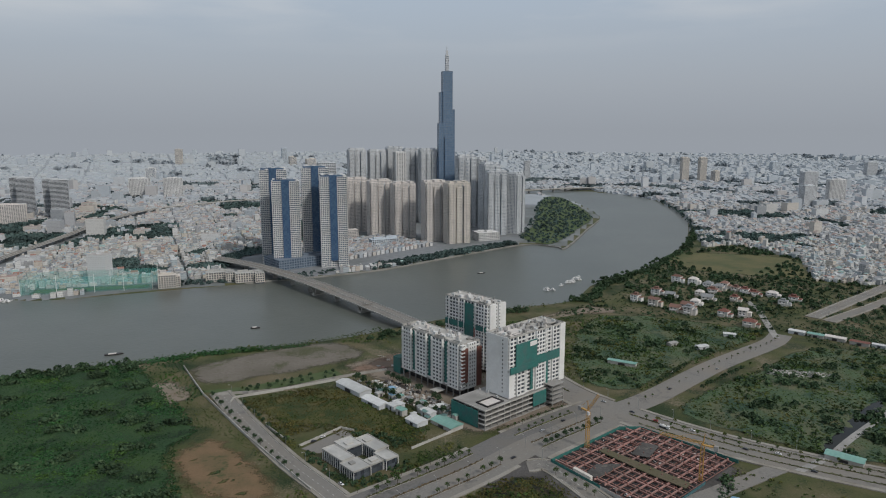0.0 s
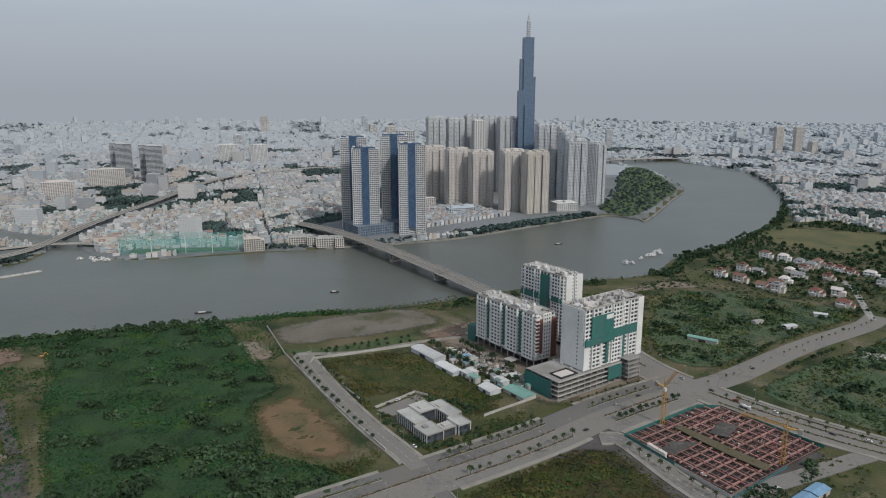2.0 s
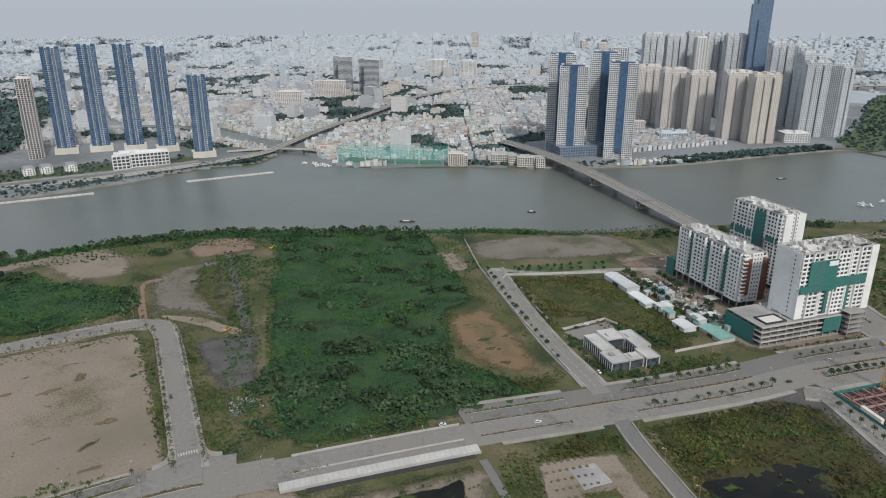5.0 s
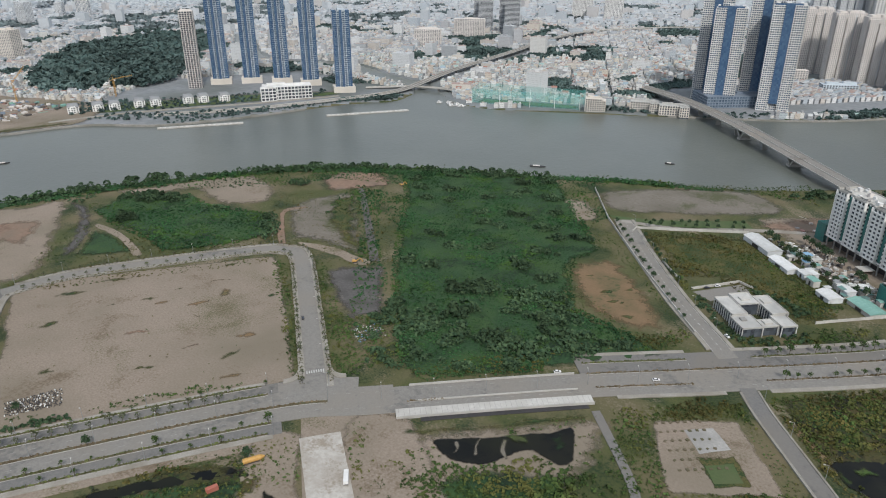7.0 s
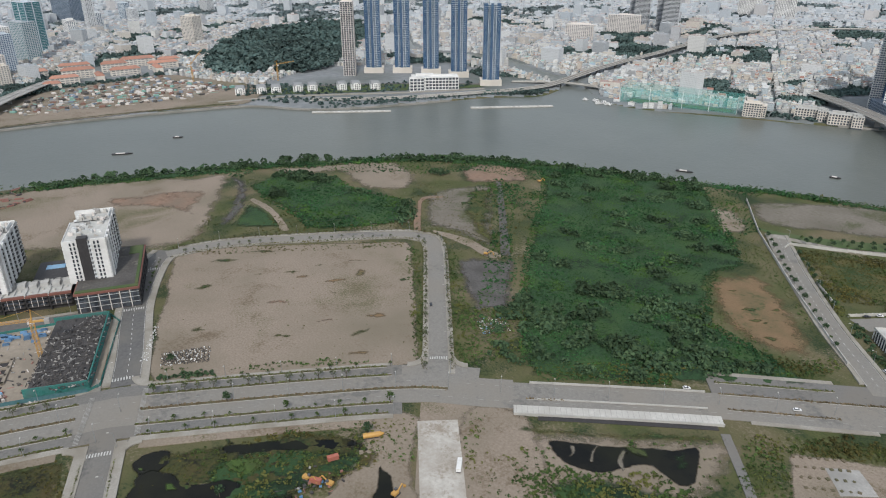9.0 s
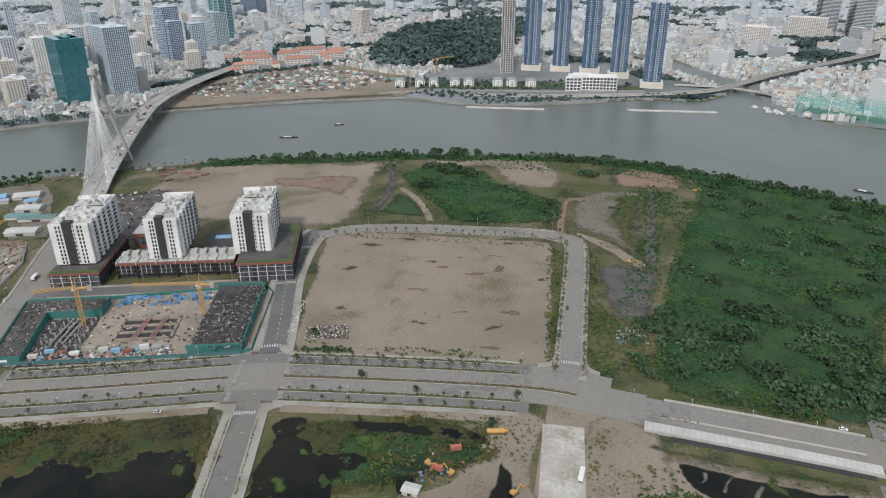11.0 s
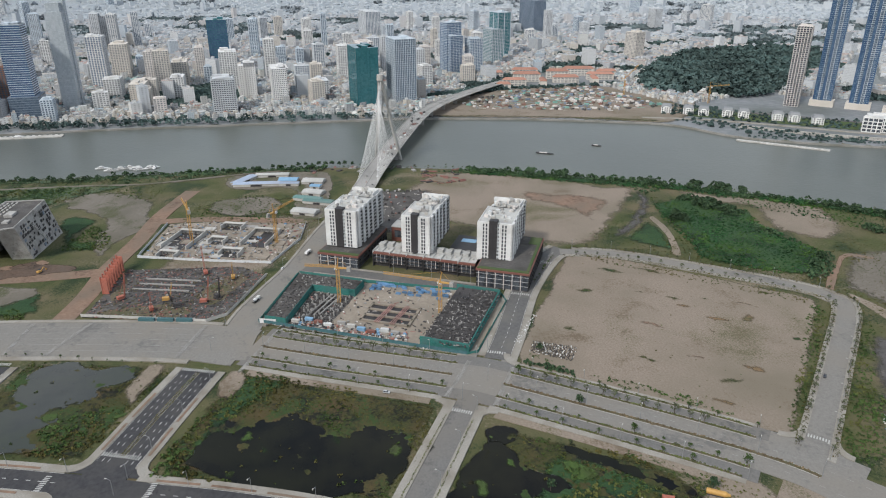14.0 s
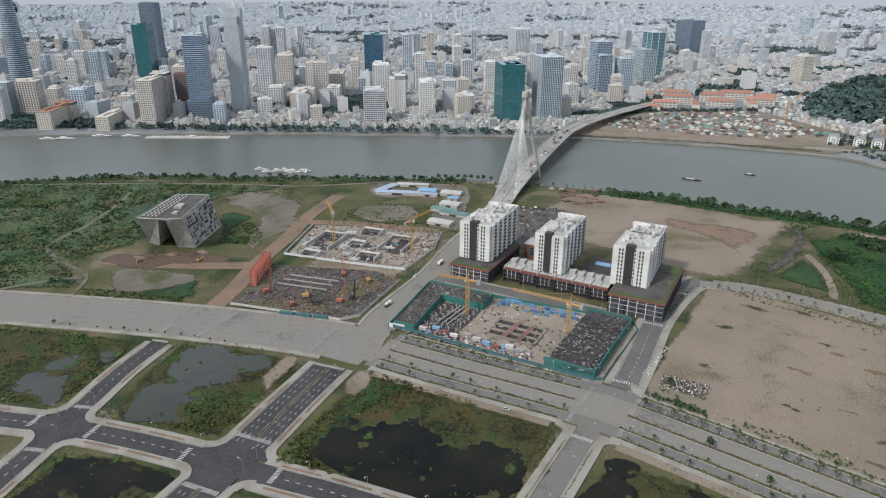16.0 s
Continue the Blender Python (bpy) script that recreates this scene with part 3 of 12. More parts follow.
def patch(name, pts, z, mat, label, category, amp=2.0, step=3.0, seed=0, smoothed=True, blend=None):
    """A piece of ground cover whose edge thins out into what lies round it."""
    line = ragged(pts, step, amp, seed, smoothed)
    area = 0.5 * sum(a[0] * b[1] - b[0] * a[1] for a, b in zip(line, line[1:] + line[:1]))
    if area < 0:
        line = line[::-1]
    size = math.sqrt(abs(area))
    if blend is None:
        blend = 0.0 if amp < 0.8 else min(20.0, size * 0.24)
    if blend > 0:
        res = min(3.5, max(0.7, size / 45))
        xs, ys = [p[0] for p in line], [p[1] for p in line]
        nx, ny = int((max(xs) - min(xs)) / res) + 2, int((max(ys) - min(ys)) / res) + 2
        i, j = np.meshgrid(np.arange(nx), np.arange(ny), indexing="ij")
        x, y = min(xs) + i.ravel() * res, min(ys) + j.ravel() * res
        ok = inside(line, x, y)
        d = away(line, x, y)
        g = np.arange(nx * ny).reshape(nx, ny)
        q = np.stack([g[:-1, :-1], g[1:, :-1], g[1:, 1:], g[:-1, 1:]], -1).reshape(-1, 4)
        q = q[ok[q].sum(1) >= 1]
        used, inv = np.unique(q, return_inverse=True)
        me = grid_mesh(name, np.stack([x, y, np.full(len(x), z)], -1)[used], inv.reshape(-1, 4), [mat])
        at = me.attributes.new("edge", "FLOAT", "POINT")
        at.data.foreach_set("value", np.where(ok, np.clip(1 - d / blend, 0, 1), 1.0)[used].astype(np.float32))
        return solid(name, me, label, category, kind="structure")
    bm = bmesh.new()
    bm.faces.new([bm.verts.new((x, y, z)) for x, y in line])
    bmesh.ops.triangulate(bm, faces=list(bm.faces))
    bm.normal_update()
    for f in bm.faces:
        if f.normal.z < 0:
            f.normal_flip()
    me = bpy.data.meshes.new(name)
    bm.to_mesh(me)
    bm.free()
    me.materials.append(mat)
    return solid(name, me, label, category, kind="structure")


def prism(name, pts, z0, z1, mat):
    """An upright slab over a polygon."""
    if sum(a[0] * b[1] - b[0] * a[1] for a, b in zip(pts, pts[1:] + pts[:1])) < 0:
        pts = pts[::-1]
    n = len(pts)
    mb = Mesher()
    mb.add([(x, y, z0) for x, y in pts] + [(x, y, z1) for x, y in pts], [tuple(range(n, 2 * n))] + [(k, (k + 1) % n, n + (k + 1) % n, n + k) for k in range(n)])
    return mb.mesh(name, mat)


def scatter(pts, gap, rng, keep=1.0):
    """Uneven places in a polygon, about gap metres apart."""
    xs, ys = [p[0] for p in pts], [p[1] for p in pts]
    nx, ny = int((max(xs) - min(xs)) / gap) + 1, int((max(ys) - min(ys)) / gap) + 1
    gx, gy = np.meshgrid(np.arange(nx), np.arange(ny))
    x = min(xs) + (gx.ravel() + rng.random(nx * ny)) * gap
    y = min(ys) + (gy.ravel() + rng.random(nx * ny)) * gap
    ok = inside(pts, x, y) & (rng.random(nx * ny) < keep)
    return x[ok], y[ok]


def clumps(name, x, y, size, mat, label, category, rng, leaves=16, flat=0.7, z=0.0, leaf=0.42):
    """Bushes at the places given: domes of small tilted leaf tufts, in one mesh of stuff."""
    n = len(x)
    size = np.broadcast_to(size, n)
    u = rng.random((n, leaves)) * 2 * np.pi
    h = rng.random((n, leaves)) ** 0.8
    r = np.sqrt(np.maximum(0, 1 - h**2)) * (0.55 + 0.5 * rng.random((n, leaves)))
    c = np.stack([r * np.cos(u), r * np.sin(u), h * flat], -1) * size[:, None, None]
    c += np.stack([x, y, np.broadcast_to(z, n)], -1)[:, None, :]
    a = rng.normal(size=(n, leaves, 3))
    a[..., 2] *= 0.5
    a /= np.linalg.norm(a, axis=-1, keepdims=True)
    b = np.cross(a, rng.normal(size=(n, leaves, 3)))
    b /= np.linalg.norm(b, axis=-1, keepdims=True)
    s = (size[:, None] * leaf * (0.6 + 0.8 * rng.random((n, leaves))))[..., None]
    quad = np.stack([c - a * s, c - b * s * 0.8, c + a * s, c + b * s * 0.8], 2).reshape(-1, 3)
    return fast(name, quad, 4, mat, label, category)


def fast(name, verts, per, mat, label, category, kind="stuff"):
    """One mesh from separate faces of per corners each."""
    nf = len(verts) // per
    me = bpy.data.meshes.new(name)
    me.vertices.add(len(verts))
    me.vertices.foreach_set("co", np.ascontiguousarray(verts, np.float32).ravel())
    me.loops.add(nf * per)
    me.loops.foreach_set("vertex_index", np.arange(nf * per, dtype=np.int32))
    me.polygons.add(nf)
    me.polygons.foreach_set("loop_start", np.arange(0, nf * per, per, dtype=np.int32))
    me.materials.append(mat)
    me.polygons.foreach_set("use_smooth", np.zeros(nf, bool))
    me.update(calc_edges=True)
    return solid(name, me, label, category, kind=kind)


def grid_mesh(name, verts, quads, mats):
    """A mesh from arrays of corners and quads."""
    me = bpy.data.meshes.new(name)
    me.vertices.add(len(verts))
    me.vertices.foreach_set("co", np.ascontiguousarray(verts, np.float32).ravel())
    me.loops.add(quads.size)
    me.loops.foreach_set("vertex_index", np.ascontiguousarray(quads, np.int32).ravel())
    me.polygons.add(len(quads))
    me.polygons.foreach_set("loop_start", np.arange(0, quads.size, 4, dtype=np.int32))
    for m in mats:
        me.materials.append(m)
    me.polygons.foreach_set("use_smooth", np.zeros(len(quads), bool))
    me.update(calc_edges=True)
    return me


def boxes(name, x, y, z, w, d, h, ang, mat, label, category, pitched=None):
    """Many houses in one mesh of stuff: walls and a flat roof each, or a ridge where pitched."""
    n = len(x)
    c, s = np.cos(ang), np.sin(ang)
    sx, sy = np.array([-1, 1, 1, -1]), np.array([-1, -1, 1, 1])
    lx, ly = sx * w[:, None] / 2, sy * d[:, None] / 2
    px, py = x[:, None] + c[:, None] * lx - s[:, None] * ly, y[:, None] + s[:, None] * lx + c[:, None] * ly
    z = np.broadcast_to(z, n)
    v = np.empty((n, 8, 3), np.float32)
    v[:, :4, 0], v[:, 4:, 0] = px, px
    v[:, :4, 1], v[:, 4:, 1] = py, py
    v[:, :4, 2], v[:, 4:, 2] = (z - 1)[:, None], (z + h)[:, None]
    if pitched is not None:
        ridge = pitched[:, None] * np.array([0, 1, 1, 0]) * 0.45 * np.minimum(w, 9)[:, None]
        v[:, 4:, 2] += ridge
    q = np.array([(4, 5, 6, 7), (0, 1, 5, 4), (1, 2, 6, 5), (2, 3, 7, 6), (3, 0, 4, 7)])
    f = (np.arange(n)[:, None, None] * 8 + q).reshape(-1, 4)
    return solid(name, grid_mesh(name, v.reshape(-1, 3), f, [mat]), label, category, kind="stuff")


def hummock(name, pts, res, h, mat, label, category, seed, z=0.1, holes=()):
    """Uneven undergrowth: a soft hilly sheet that sinks to the ground at its edge."""
    line = ragged(pts, 4, 2.5, seed)
    xs, ys = [p[0] for p in line], [p[1] for p in line]
    nx, ny = int((max(xs) - min(xs)) / res) + 2, int((max(ys) - min(ys)) / res) + 2
    i, j = np.meshgrid(np.arange(nx), np.arange(ny), indexing="ij")
    x, y = min(xs) + i.ravel() * res, min(ys) + j.ravel() * res
    ok = inside(line, x, y)
    d = away(line, x, y)
    shore, level = np.full(len(x), 99.0), np.zeros(len(x))
    for k, lv in holes:
        e = np.where(inside(k, x, y), -1.0, 1.0) * away(k, x, y)
        level = np.where(e < shore, lv, level)
        shore = np.minimum(shore, e)
    for o, half in LAID:
        e = away(o, x, y, False) - half - 6
        ok &= e > 0
        d = np.minimum(d, np.maximum(e, 0))
    hz = np.zeros(len(x))
    for n in np.nonzero(ok)[0]:
        q = Vector((x[n], y[n], seed * 3.1))
        hz[n] = 0.28 * max(0, 0.45 + 0.6 * noise.noise(q * 0.035) + 0.5 * noise.noise(q * 0.11) + 0.4 * noise.noise(q * 0.33))
    zz = z + np.where(ok, hz * h * np.clip(d / 5, 0, 1), 0)
    for n in np.nonzero(ok & (shore < 6))[0]:
        q = Vector((x[n], y[n], seed * 1.7))
        low = noise.noise(q * 0.075) + 0.7 * noise.noise(q * 0.21) + 0.4 * noise.noise(q * 0.5)
        wet = level[n] + 0.45 * (low - 0.05 - 0.62 * min(1, max(0, -shore[n]) / 9)) if shore[n] < 0 else level[n] + 0.12 + 0.3 * max(low, 0)
        zz[n] = wet + (zz[n] - wet) * min(1, max(0, shore[n] / 6))
    x = x + np.sin(y * 1.7 + x) * res * 0.25
    y = y + np.cos(x * 1.9) * res * 0.25
    g = np.arange(nx * ny).reshape(nx, ny)
    q = np.stack([g[:-1, :-1], g[1:, :-1], g[1:, 1:], g[:-1, 1:]], -1).reshape(-1, 4)
    q = q[ok[q].sum(1) >= 2]
    used, inv = np.unique(q, return_inverse=True)
    me = grid_mesh(name, np.stack([x, y, zz], -1)[used], inv.reshape(-1, 4), [mat])
    at = me.attributes.new("edge", "FLOAT", "POINT")
    at.data.foreach_set("value", np.where(ok, np.clip(1 - d / 11, 0, 1), 1.0)[used].astype(np.float32))
    me.polygons.foreach_set("use_smooth", np.ones(len(q), bool))
    return solid(name, me, label, category, kind="structure")

# ---- the land: one sheet, sunk where the river runs ----
rng = np.random.default_rng(5)
near_bank = [(-790, -1500), (-800, -1000), (-832, -640), (-878, -475), (-880, -310), (-886, -150), (-878, 10), (-840, 180), (-800, 265), (-752, 373), (-676, 495), (-600, 588), (-500, 650), (-354, 712), (-266, 755), (-139, 798), (-20, 880), (86, 945), (192, 994), (251, 1105), (363, 1222), (461, 1372), (540, 1511), (634, 1749), (690, 1950), (755, 2370), (730, 2580), (620, 2780), (380, 2900), (-100, 2960)]
far_bank = [(-100, 2790), (340, 2700), (455, 2530), (472, 2250), (461, 1985), (365, 1715), (266, 1452), (246, 1462), (178, 1488), (18, 1340), (-122, 1205), (-311, 1112), (-430, 1060), (-600, 992), (-690, 1020), (-745, 1062), (-772, 1020), (-765, 950), (-821, 871), (-882, 715), (-945, 606), (-1040, 540), (-1082, 440), (-1125, 300), (-1152, 140), (-1155, 0), (-1151, -200), (-1148, -380), (-1130, -600), (-1104, -810), (-1080, -1100), (-1060, -1500)]
near_line = smooth([Vector(p) for p in near_bank], 6)
far_line = smooth([Vector(p) for p in far_bank], 6)
river = [(p.x, p.y) for p in near_line + far_line]
canal_line = [(p.x, p.y) for p in smooth([Vector(p) for p in [(-735, 1010), (-800, 1085), (-930, 1130), (-1120, 1200), (-1330, 1160), (-1500, 1250), (-1800, 1500)]], 5)]


def in_water(x, y):
    """Signed distance to the shore: positive on land."""
    d = away(river, x, y)
    d = np.where(inside(river, x, y), -d, d)
    return np.minimum(d, away(canal_line, x, y, False) - 24)


def rise(r):
    """The far plain lifts a little towards the skyline."""
    return 92.0 * np.clip((r - 3500) / 1380, 0, None) ** 1.35


az = np.radians(np.concatenate([np.arange(-40, 134, 0.5), np.arange(134, 320, 6.0)]))
rad = np.concatenate([[0.01, 60, 110], np.arange(150, 1400, 9.0), np.geomspace(1400, 4880, 75)])
gr, ga = np.meshgrid(rad, az, indexing="ij")
gx, gy = -gr * np.sin(ga), gr * np.cos(ga)
gd = in_water(gx, gy)
gz = np.where(gd < 0, np.maximum(-7, gd * 0.35 - 2), np.where(gd < 9, (gd - 9) * 0.22, 0.0)) + rise(gr)
gz += np.where(gd > 12, 0.25 * np.sin(gx * 0.05) * np.sin(gy * 0.043) - 0.15, 0)
na = len(az)
i, j = np.meshgrid(np.arange(len(rad) - 1), np.arange(na), indexing="ij")
j2 = (j + 1) % na
quads = np.stack([i * na + j, (i + 1) * na + j, (i + 1) * na + j2, i * na + j2], -1).reshape(-1, 4)[:, ::-1]
ground_me = grid_mesh("ground", np.stack([gx, gy, gz], -1).reshape(-1, 3), quads, [M_GROUND, M_CITYFLOOR, M_FARFLOOR])
# town ground across the river and beyond the eastern fields
cx, cy = gx[:-1].ravel(), gy[:-1].ravel()
far_side = [(p.x, p.y) for p in far_line] + [(-4900, -4900), (-4900, 4900), (-100, 4900)]
east_town = [(660, 1800), (565, 1450), (640, 1480), (700, 1310), (625, 1120), (730, 1080), (900, 1150), (2600, 1500), (4900, 2500), (4900, 4900), (-200, 4900), (-200, 3000), (620, 2850), (780, 2400)]
town = inside(far_side, cx, cy) | inside(east_town, cx, cy)
# Beyond 2300 m the slot switches to ground paled for haze.
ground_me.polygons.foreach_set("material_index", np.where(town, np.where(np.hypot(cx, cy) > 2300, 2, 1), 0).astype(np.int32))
ground_me.polygons.foreach_set("use_smooth", np.ones(len(quads), bool))
solid("ground", ground_me, "flat river plain of grassland and built-up town ground", "ground", kind="structure")

mb = Mesher()
mb.add([(-4860, -4860, -2.0), (4860, -4860, -2.0), (4860, 3500, -2.0), (-4860, 3500, -2.0)], [(0, 1, 2, 3)])
solid("water", mb.mesh("water", M_WATER), "broad grey-brown river with a dull sheen", "river", kind="structure")

# stone quays along the town bank
mb = Mesher()
quay = [p for p in far_line if not (-800 < p.x < -640 and p.y > 930)]
strip(mb, cut(far_line, 1300, 2550), -1.0, 2.0, -4, 0.6)
far_len = length(far_line)
strip(mb, cut(far_line, 3300, far_len), -1.0, 2.5, -4, 0.8)
solid("quay_wall", mb.mesh("quay_wall", M_QUAY), "stone embankment wall along the river", "embankment", kind="structure")

# ---- ground cover of the empty building land ----
scrub1 = [(-505, 640), (-430, 680), (-330, 705), (-290, 660), (-245, 600), (-205, 545), (-212, 510), (-200, 475), (-178, 432), (-128, 418), (-100, 398), (-165, 335), (-215, 290), (-240, 295), (-285, 345), (-330, 400), (-380, 470), (-440, 560)]
scrub2 = [(-675, 340), (-684, 393), (-637, 430), (-591, 420), (-554, 430), (-519, 439), (-477, 403), (-488, 362), (-525, 318), (-578, 327), (-624, 328)]
hummock("scrub_field", scrub1, 2.4, 2.2, M_SCRUB, "dense dark green scrub on fallow land", "scrub", 1)
hummock("scrub_field", scrub2, 2.6, 2.4, M_SCRUB, "dark green thicket between sandy clearings", "scrub", 2)
patch("dirt_lot", [(-556, 200), (-546, 238), (-438, 368), (-420, 362), (-281, 246), (-300, 205), (-368, 108), (-396, 112)], 0.12, M_DIRT, "bare sandy building lot with dry tufts", "lot", amp=1.5, seed=3, smoothed=False, blend=5)
patch("dirt_lot", [(-835, 120), (-820, 200), (-790, 270), (-757, 300), (-736, 343), (-680, 322), (-640, 290), (-586, 252), (-570, 205), (-620, 130), (-690, 75), (-760, 70)], 0.10, M_DIRT, "bare graded ground near the river", "lot", amp=4, seed=4)
patch("dirt_lot", [(-718, 383), (-703, 420), (-677, 484), (-639, 521), (-585, 510), (-547, 476), (-548, 448), (-581, 424), (-611, 427), (-646, 436), (-657, 405), (-684, 385)], 0.12, M_DIRT, "pale sandy clearing above the river bank", "lot", amp=3, seed=5)
patch("red_soil", [(-740, 200), (-726, 255), (-697, 299), (-668, 285), (-636, 261), (-579, 250), (-583, 243), (-637, 246), (-672, 236), (-701, 205)], 0.14, M_REDSOIL, "reddish scraped soil on the graded ground", "soil", amp=4, seed=6)
patch("rubble_ground", [(-382, 372), (-345, 412), (-318, 385), (-288, 345), (-305, 318), (-340, 335)], 0.14, M_ASH, "dark grey crushed rubble yard", "lot", amp=2, seed=7)
patch("clearing", [(-521, 462), (-519, 515), (-489, 544), (-430, 480), (-367, 415), (-387, 404), (-430, 408), (-449, 399), (-475, 415)], 0.09, M_SAND, "thin olive grass with bare sandy spots", "grass", amp=4, seed=8)
patch("clearing", [(-500, 500), (-480, 530), (-420, 465), (-375, 420), (-395, 415), (-440, 440)], 0.13, M_OLIVE, "thin olive grass with bare spots", "grass", amp=5, seed=88)
patch("grass_tuft", [(-627, 305), (-600, 318), (-548, 305), (-575, 268)], 0.13, M_SCRUB, "green grass between track and gravel", "grass", amp=3, seed=89)
patch("clearing", [(-566, 567), (-540, 612), (-499, 605), (-470, 570), (-519, 522)], 0.14, M_REDSOIL, "bare reddish clearing at the bank", "soil", amp=4, seed=9)
patch("brown_grass", [(-216, 512), (-190, 535), (-165, 520), (-108, 448), (-128, 420), (-180, 434), (-205, 470)], 0.14, M_BROWN, "brown dry grass patch beside the wall", "grass", amp=4, seed=10)
patch("sand_lot", [(-272, 696), (-236, 640), (-180, 662), (-108, 705), (-80, 740), (-100, 775), (-139, 790), (-200, 760)], 0.12, M_SAND, "pale grey sand lot by the river", "lot", amp=2, seed=11)
patch("bare_patch", [(-300, 640), (-270, 665), (-240, 630), (-235, 600), (-270, 595)], 0.15, M_DIRT, "bare sandy patch in the scrub", "soil", amp=5, seed=12)
patch("lawn_strip", [(-232, 630), (-190, 642), (-115, 690), (-100, 672), (-165, 637), (-205, 615)], 0.16, M_LAWN, "mown lawn strip with a row of trees", "lawn", amp=0.6, seed=13, smoothed=False)
patch("grass_lot", [(-192, 606), (-165, 622), (-92, 652), (-60, 610), (-12, 530), (-30, 500), (-62, 512), (-105, 545), (-128, 530), (-150, 555)], 0.12, M_OLIVE, "rough olive grass lot with reeds", "grass", amp=1.5, seed=14)
patch("red_soil", [(-105, 690), (-60, 745), (-20, 760), (0, 720), (-40, 690), (-70, 680)], 0.13, M_REDSOIL, "reddish bare soil beside the building site", "soil", amp=4, seed=15)
patch("site_soil", [(-110, 700), (-60, 745), (0, 745), (60, 700), (128, 625), (118, 590), (40, 528), (14, 540), (-14, 556), (-60, 640)], 0.10, M_DIRT, "dusty bare ground round the building site", "soil", amp=3, seed=16)
patch("site_soil", [(-560, -60), (-640, -36), (-700, -20), (-690, -150), (-620, -160), (-500, -190), (-470, -120)], 0.10, M_DIRT, "churned bare ground round the building sites", "soil", amp=4, seed=17)
patch("site_soil", [(40, 500), (20, 440), (70, 370), (110, 350), (215, 450), (230, 480), (150, 545), (110, 560)], 0.08, M_ASH, "dusty grey ground round the steel site", "soil", amp=2, seed=18)
rl = random.Random(77)
STAINS = ((-456, 258, 9, 5, M_OLIVE), (-440, 262, 8, 4, M_BROWN), (-434, 312, 10, 4, M_BROWN), (-416, 296, 6, 12, M_BROWN), (-419, 274, 11, 3, M_BROWN), (-383, 315, 4, 3, M_OLIVE), (-449, 284, 4, 2, M_OLIVE), (-402, 262, 5, 3, M_BROWN), (-352, 262, 9, 5, M_BROWN), (-340, 240, 8, 6, M_OLIVE), (-372, 232, 7, 3, M_REDSOIL), (-420, 222, 9, 4, M_REDSOIL), (-470, 236, 5, 3, M_OLIVE), (-516, 226, 14, 9, M_OLIVE), (-505, 262, 16, 6, M_OLIVE), (-452, 336, 14, 4, M_OLIVE), (-478, 190, 8, 6, M_OLIVE), (-420, 160, 7, 5, M_OLIVE), (-372, 200, 8, 3, M_OLIVE), (-318, 222, 10, 5, M_BROWN))
for k, (x, y, a, b, m) in enumerate(STAINS):
    q = [Vector((p, w)) @ Matrix.Rotation(radians(-50), 2) for p, w in ((-a, -b * 0.6), (-a * 0.2, -b), (a * rl.uniform(0.7, 1.2), -b * 0.5), (a, b * 0.6), (-a * 0.1, b), (-a * 0.8, b * 0.5))]
    patch("grass_tuft" if m is M_OLIVE else "bare_patch", [(x + p.x, y + p.y) for p in q], 0.16 + 0.004 * k, m, "stain of dry grass or damp soil on the bare lot", "soil", amp=3, seed=200 + k, step=1.5, blend=min(a, b) * 1.3)
patch("dark_track", [(-725, 340), (-690, 345), (-640, 324), (-597, 288), (-583, 267), (-590, 255), (-630, 287), (-673, 316)], 0.17, M_ASH, "dark gravel strip on the graded ground", "soil", amp=2, seed=51)
patch("sand_track", [(-634, 323), (-594, 321), (-555, 312), (-534, 303), (-538, 297), (-556, 304), (-594, 313), (-630, 316)], 0.18, M_DIRT, "sandy track into the thicket", "track", amp=0.7, seed=52, blend=0.8)
patch("sand_track", [(-449, 394), (-505, 446), (-500, 470), (-506, 472), (-513, 448), (-456, 390)], 0.18, M_REDSOIL, "sandy track to the rubble yard", "track", amp=0.9, seed=53, blend=1.2)
patch("sand_track", [(-439, 403), (-405, 412), (-381, 409), (-360, 408), (-356, 400), (-366, 395), (-394, 399), (-434, 398)], 0.19, M_DIRT, "pale track beside the rubble yard", "track", amp=0.6, seed=54, blend=0.8)
patch("asphalt_strip", [(-497, 551), (-492, 554), (-352, 412), (-359, 407)], 0.2, M_ASH, "narrow grey strip of old asphalt", "track", amp=0.4, seed=55, smoothed=False)

for k in range(9):
    a = 0.1 + 0.09 * k
    p = Vector((-205, 505)).lerp(Vector((-125, 440)), a) + Vector((rl.uniform(-14, 14), rl.uniform(-14, 14)))
    r = rl.uniform(1.5, 5)
    patch("grass_tuft", [(p.x - r, p.y - r), (p.x + r, p.y - r * 0.6), (p.x + r, p.y + r), (p.x - r * 0.5, p.y + r * 0.7)], 0.18 + 0.004 * k, M_OLIVE, "green tuft in brown grass", "grass", amp=2, seed=230 + k, step=1.5, blend=r * 0.7)

# ---- roads, kerbs and pavements ----
FOOTWAYS = []
LEVEL = [0.40]
ROUNDED = (12.5, 7, 7.5)


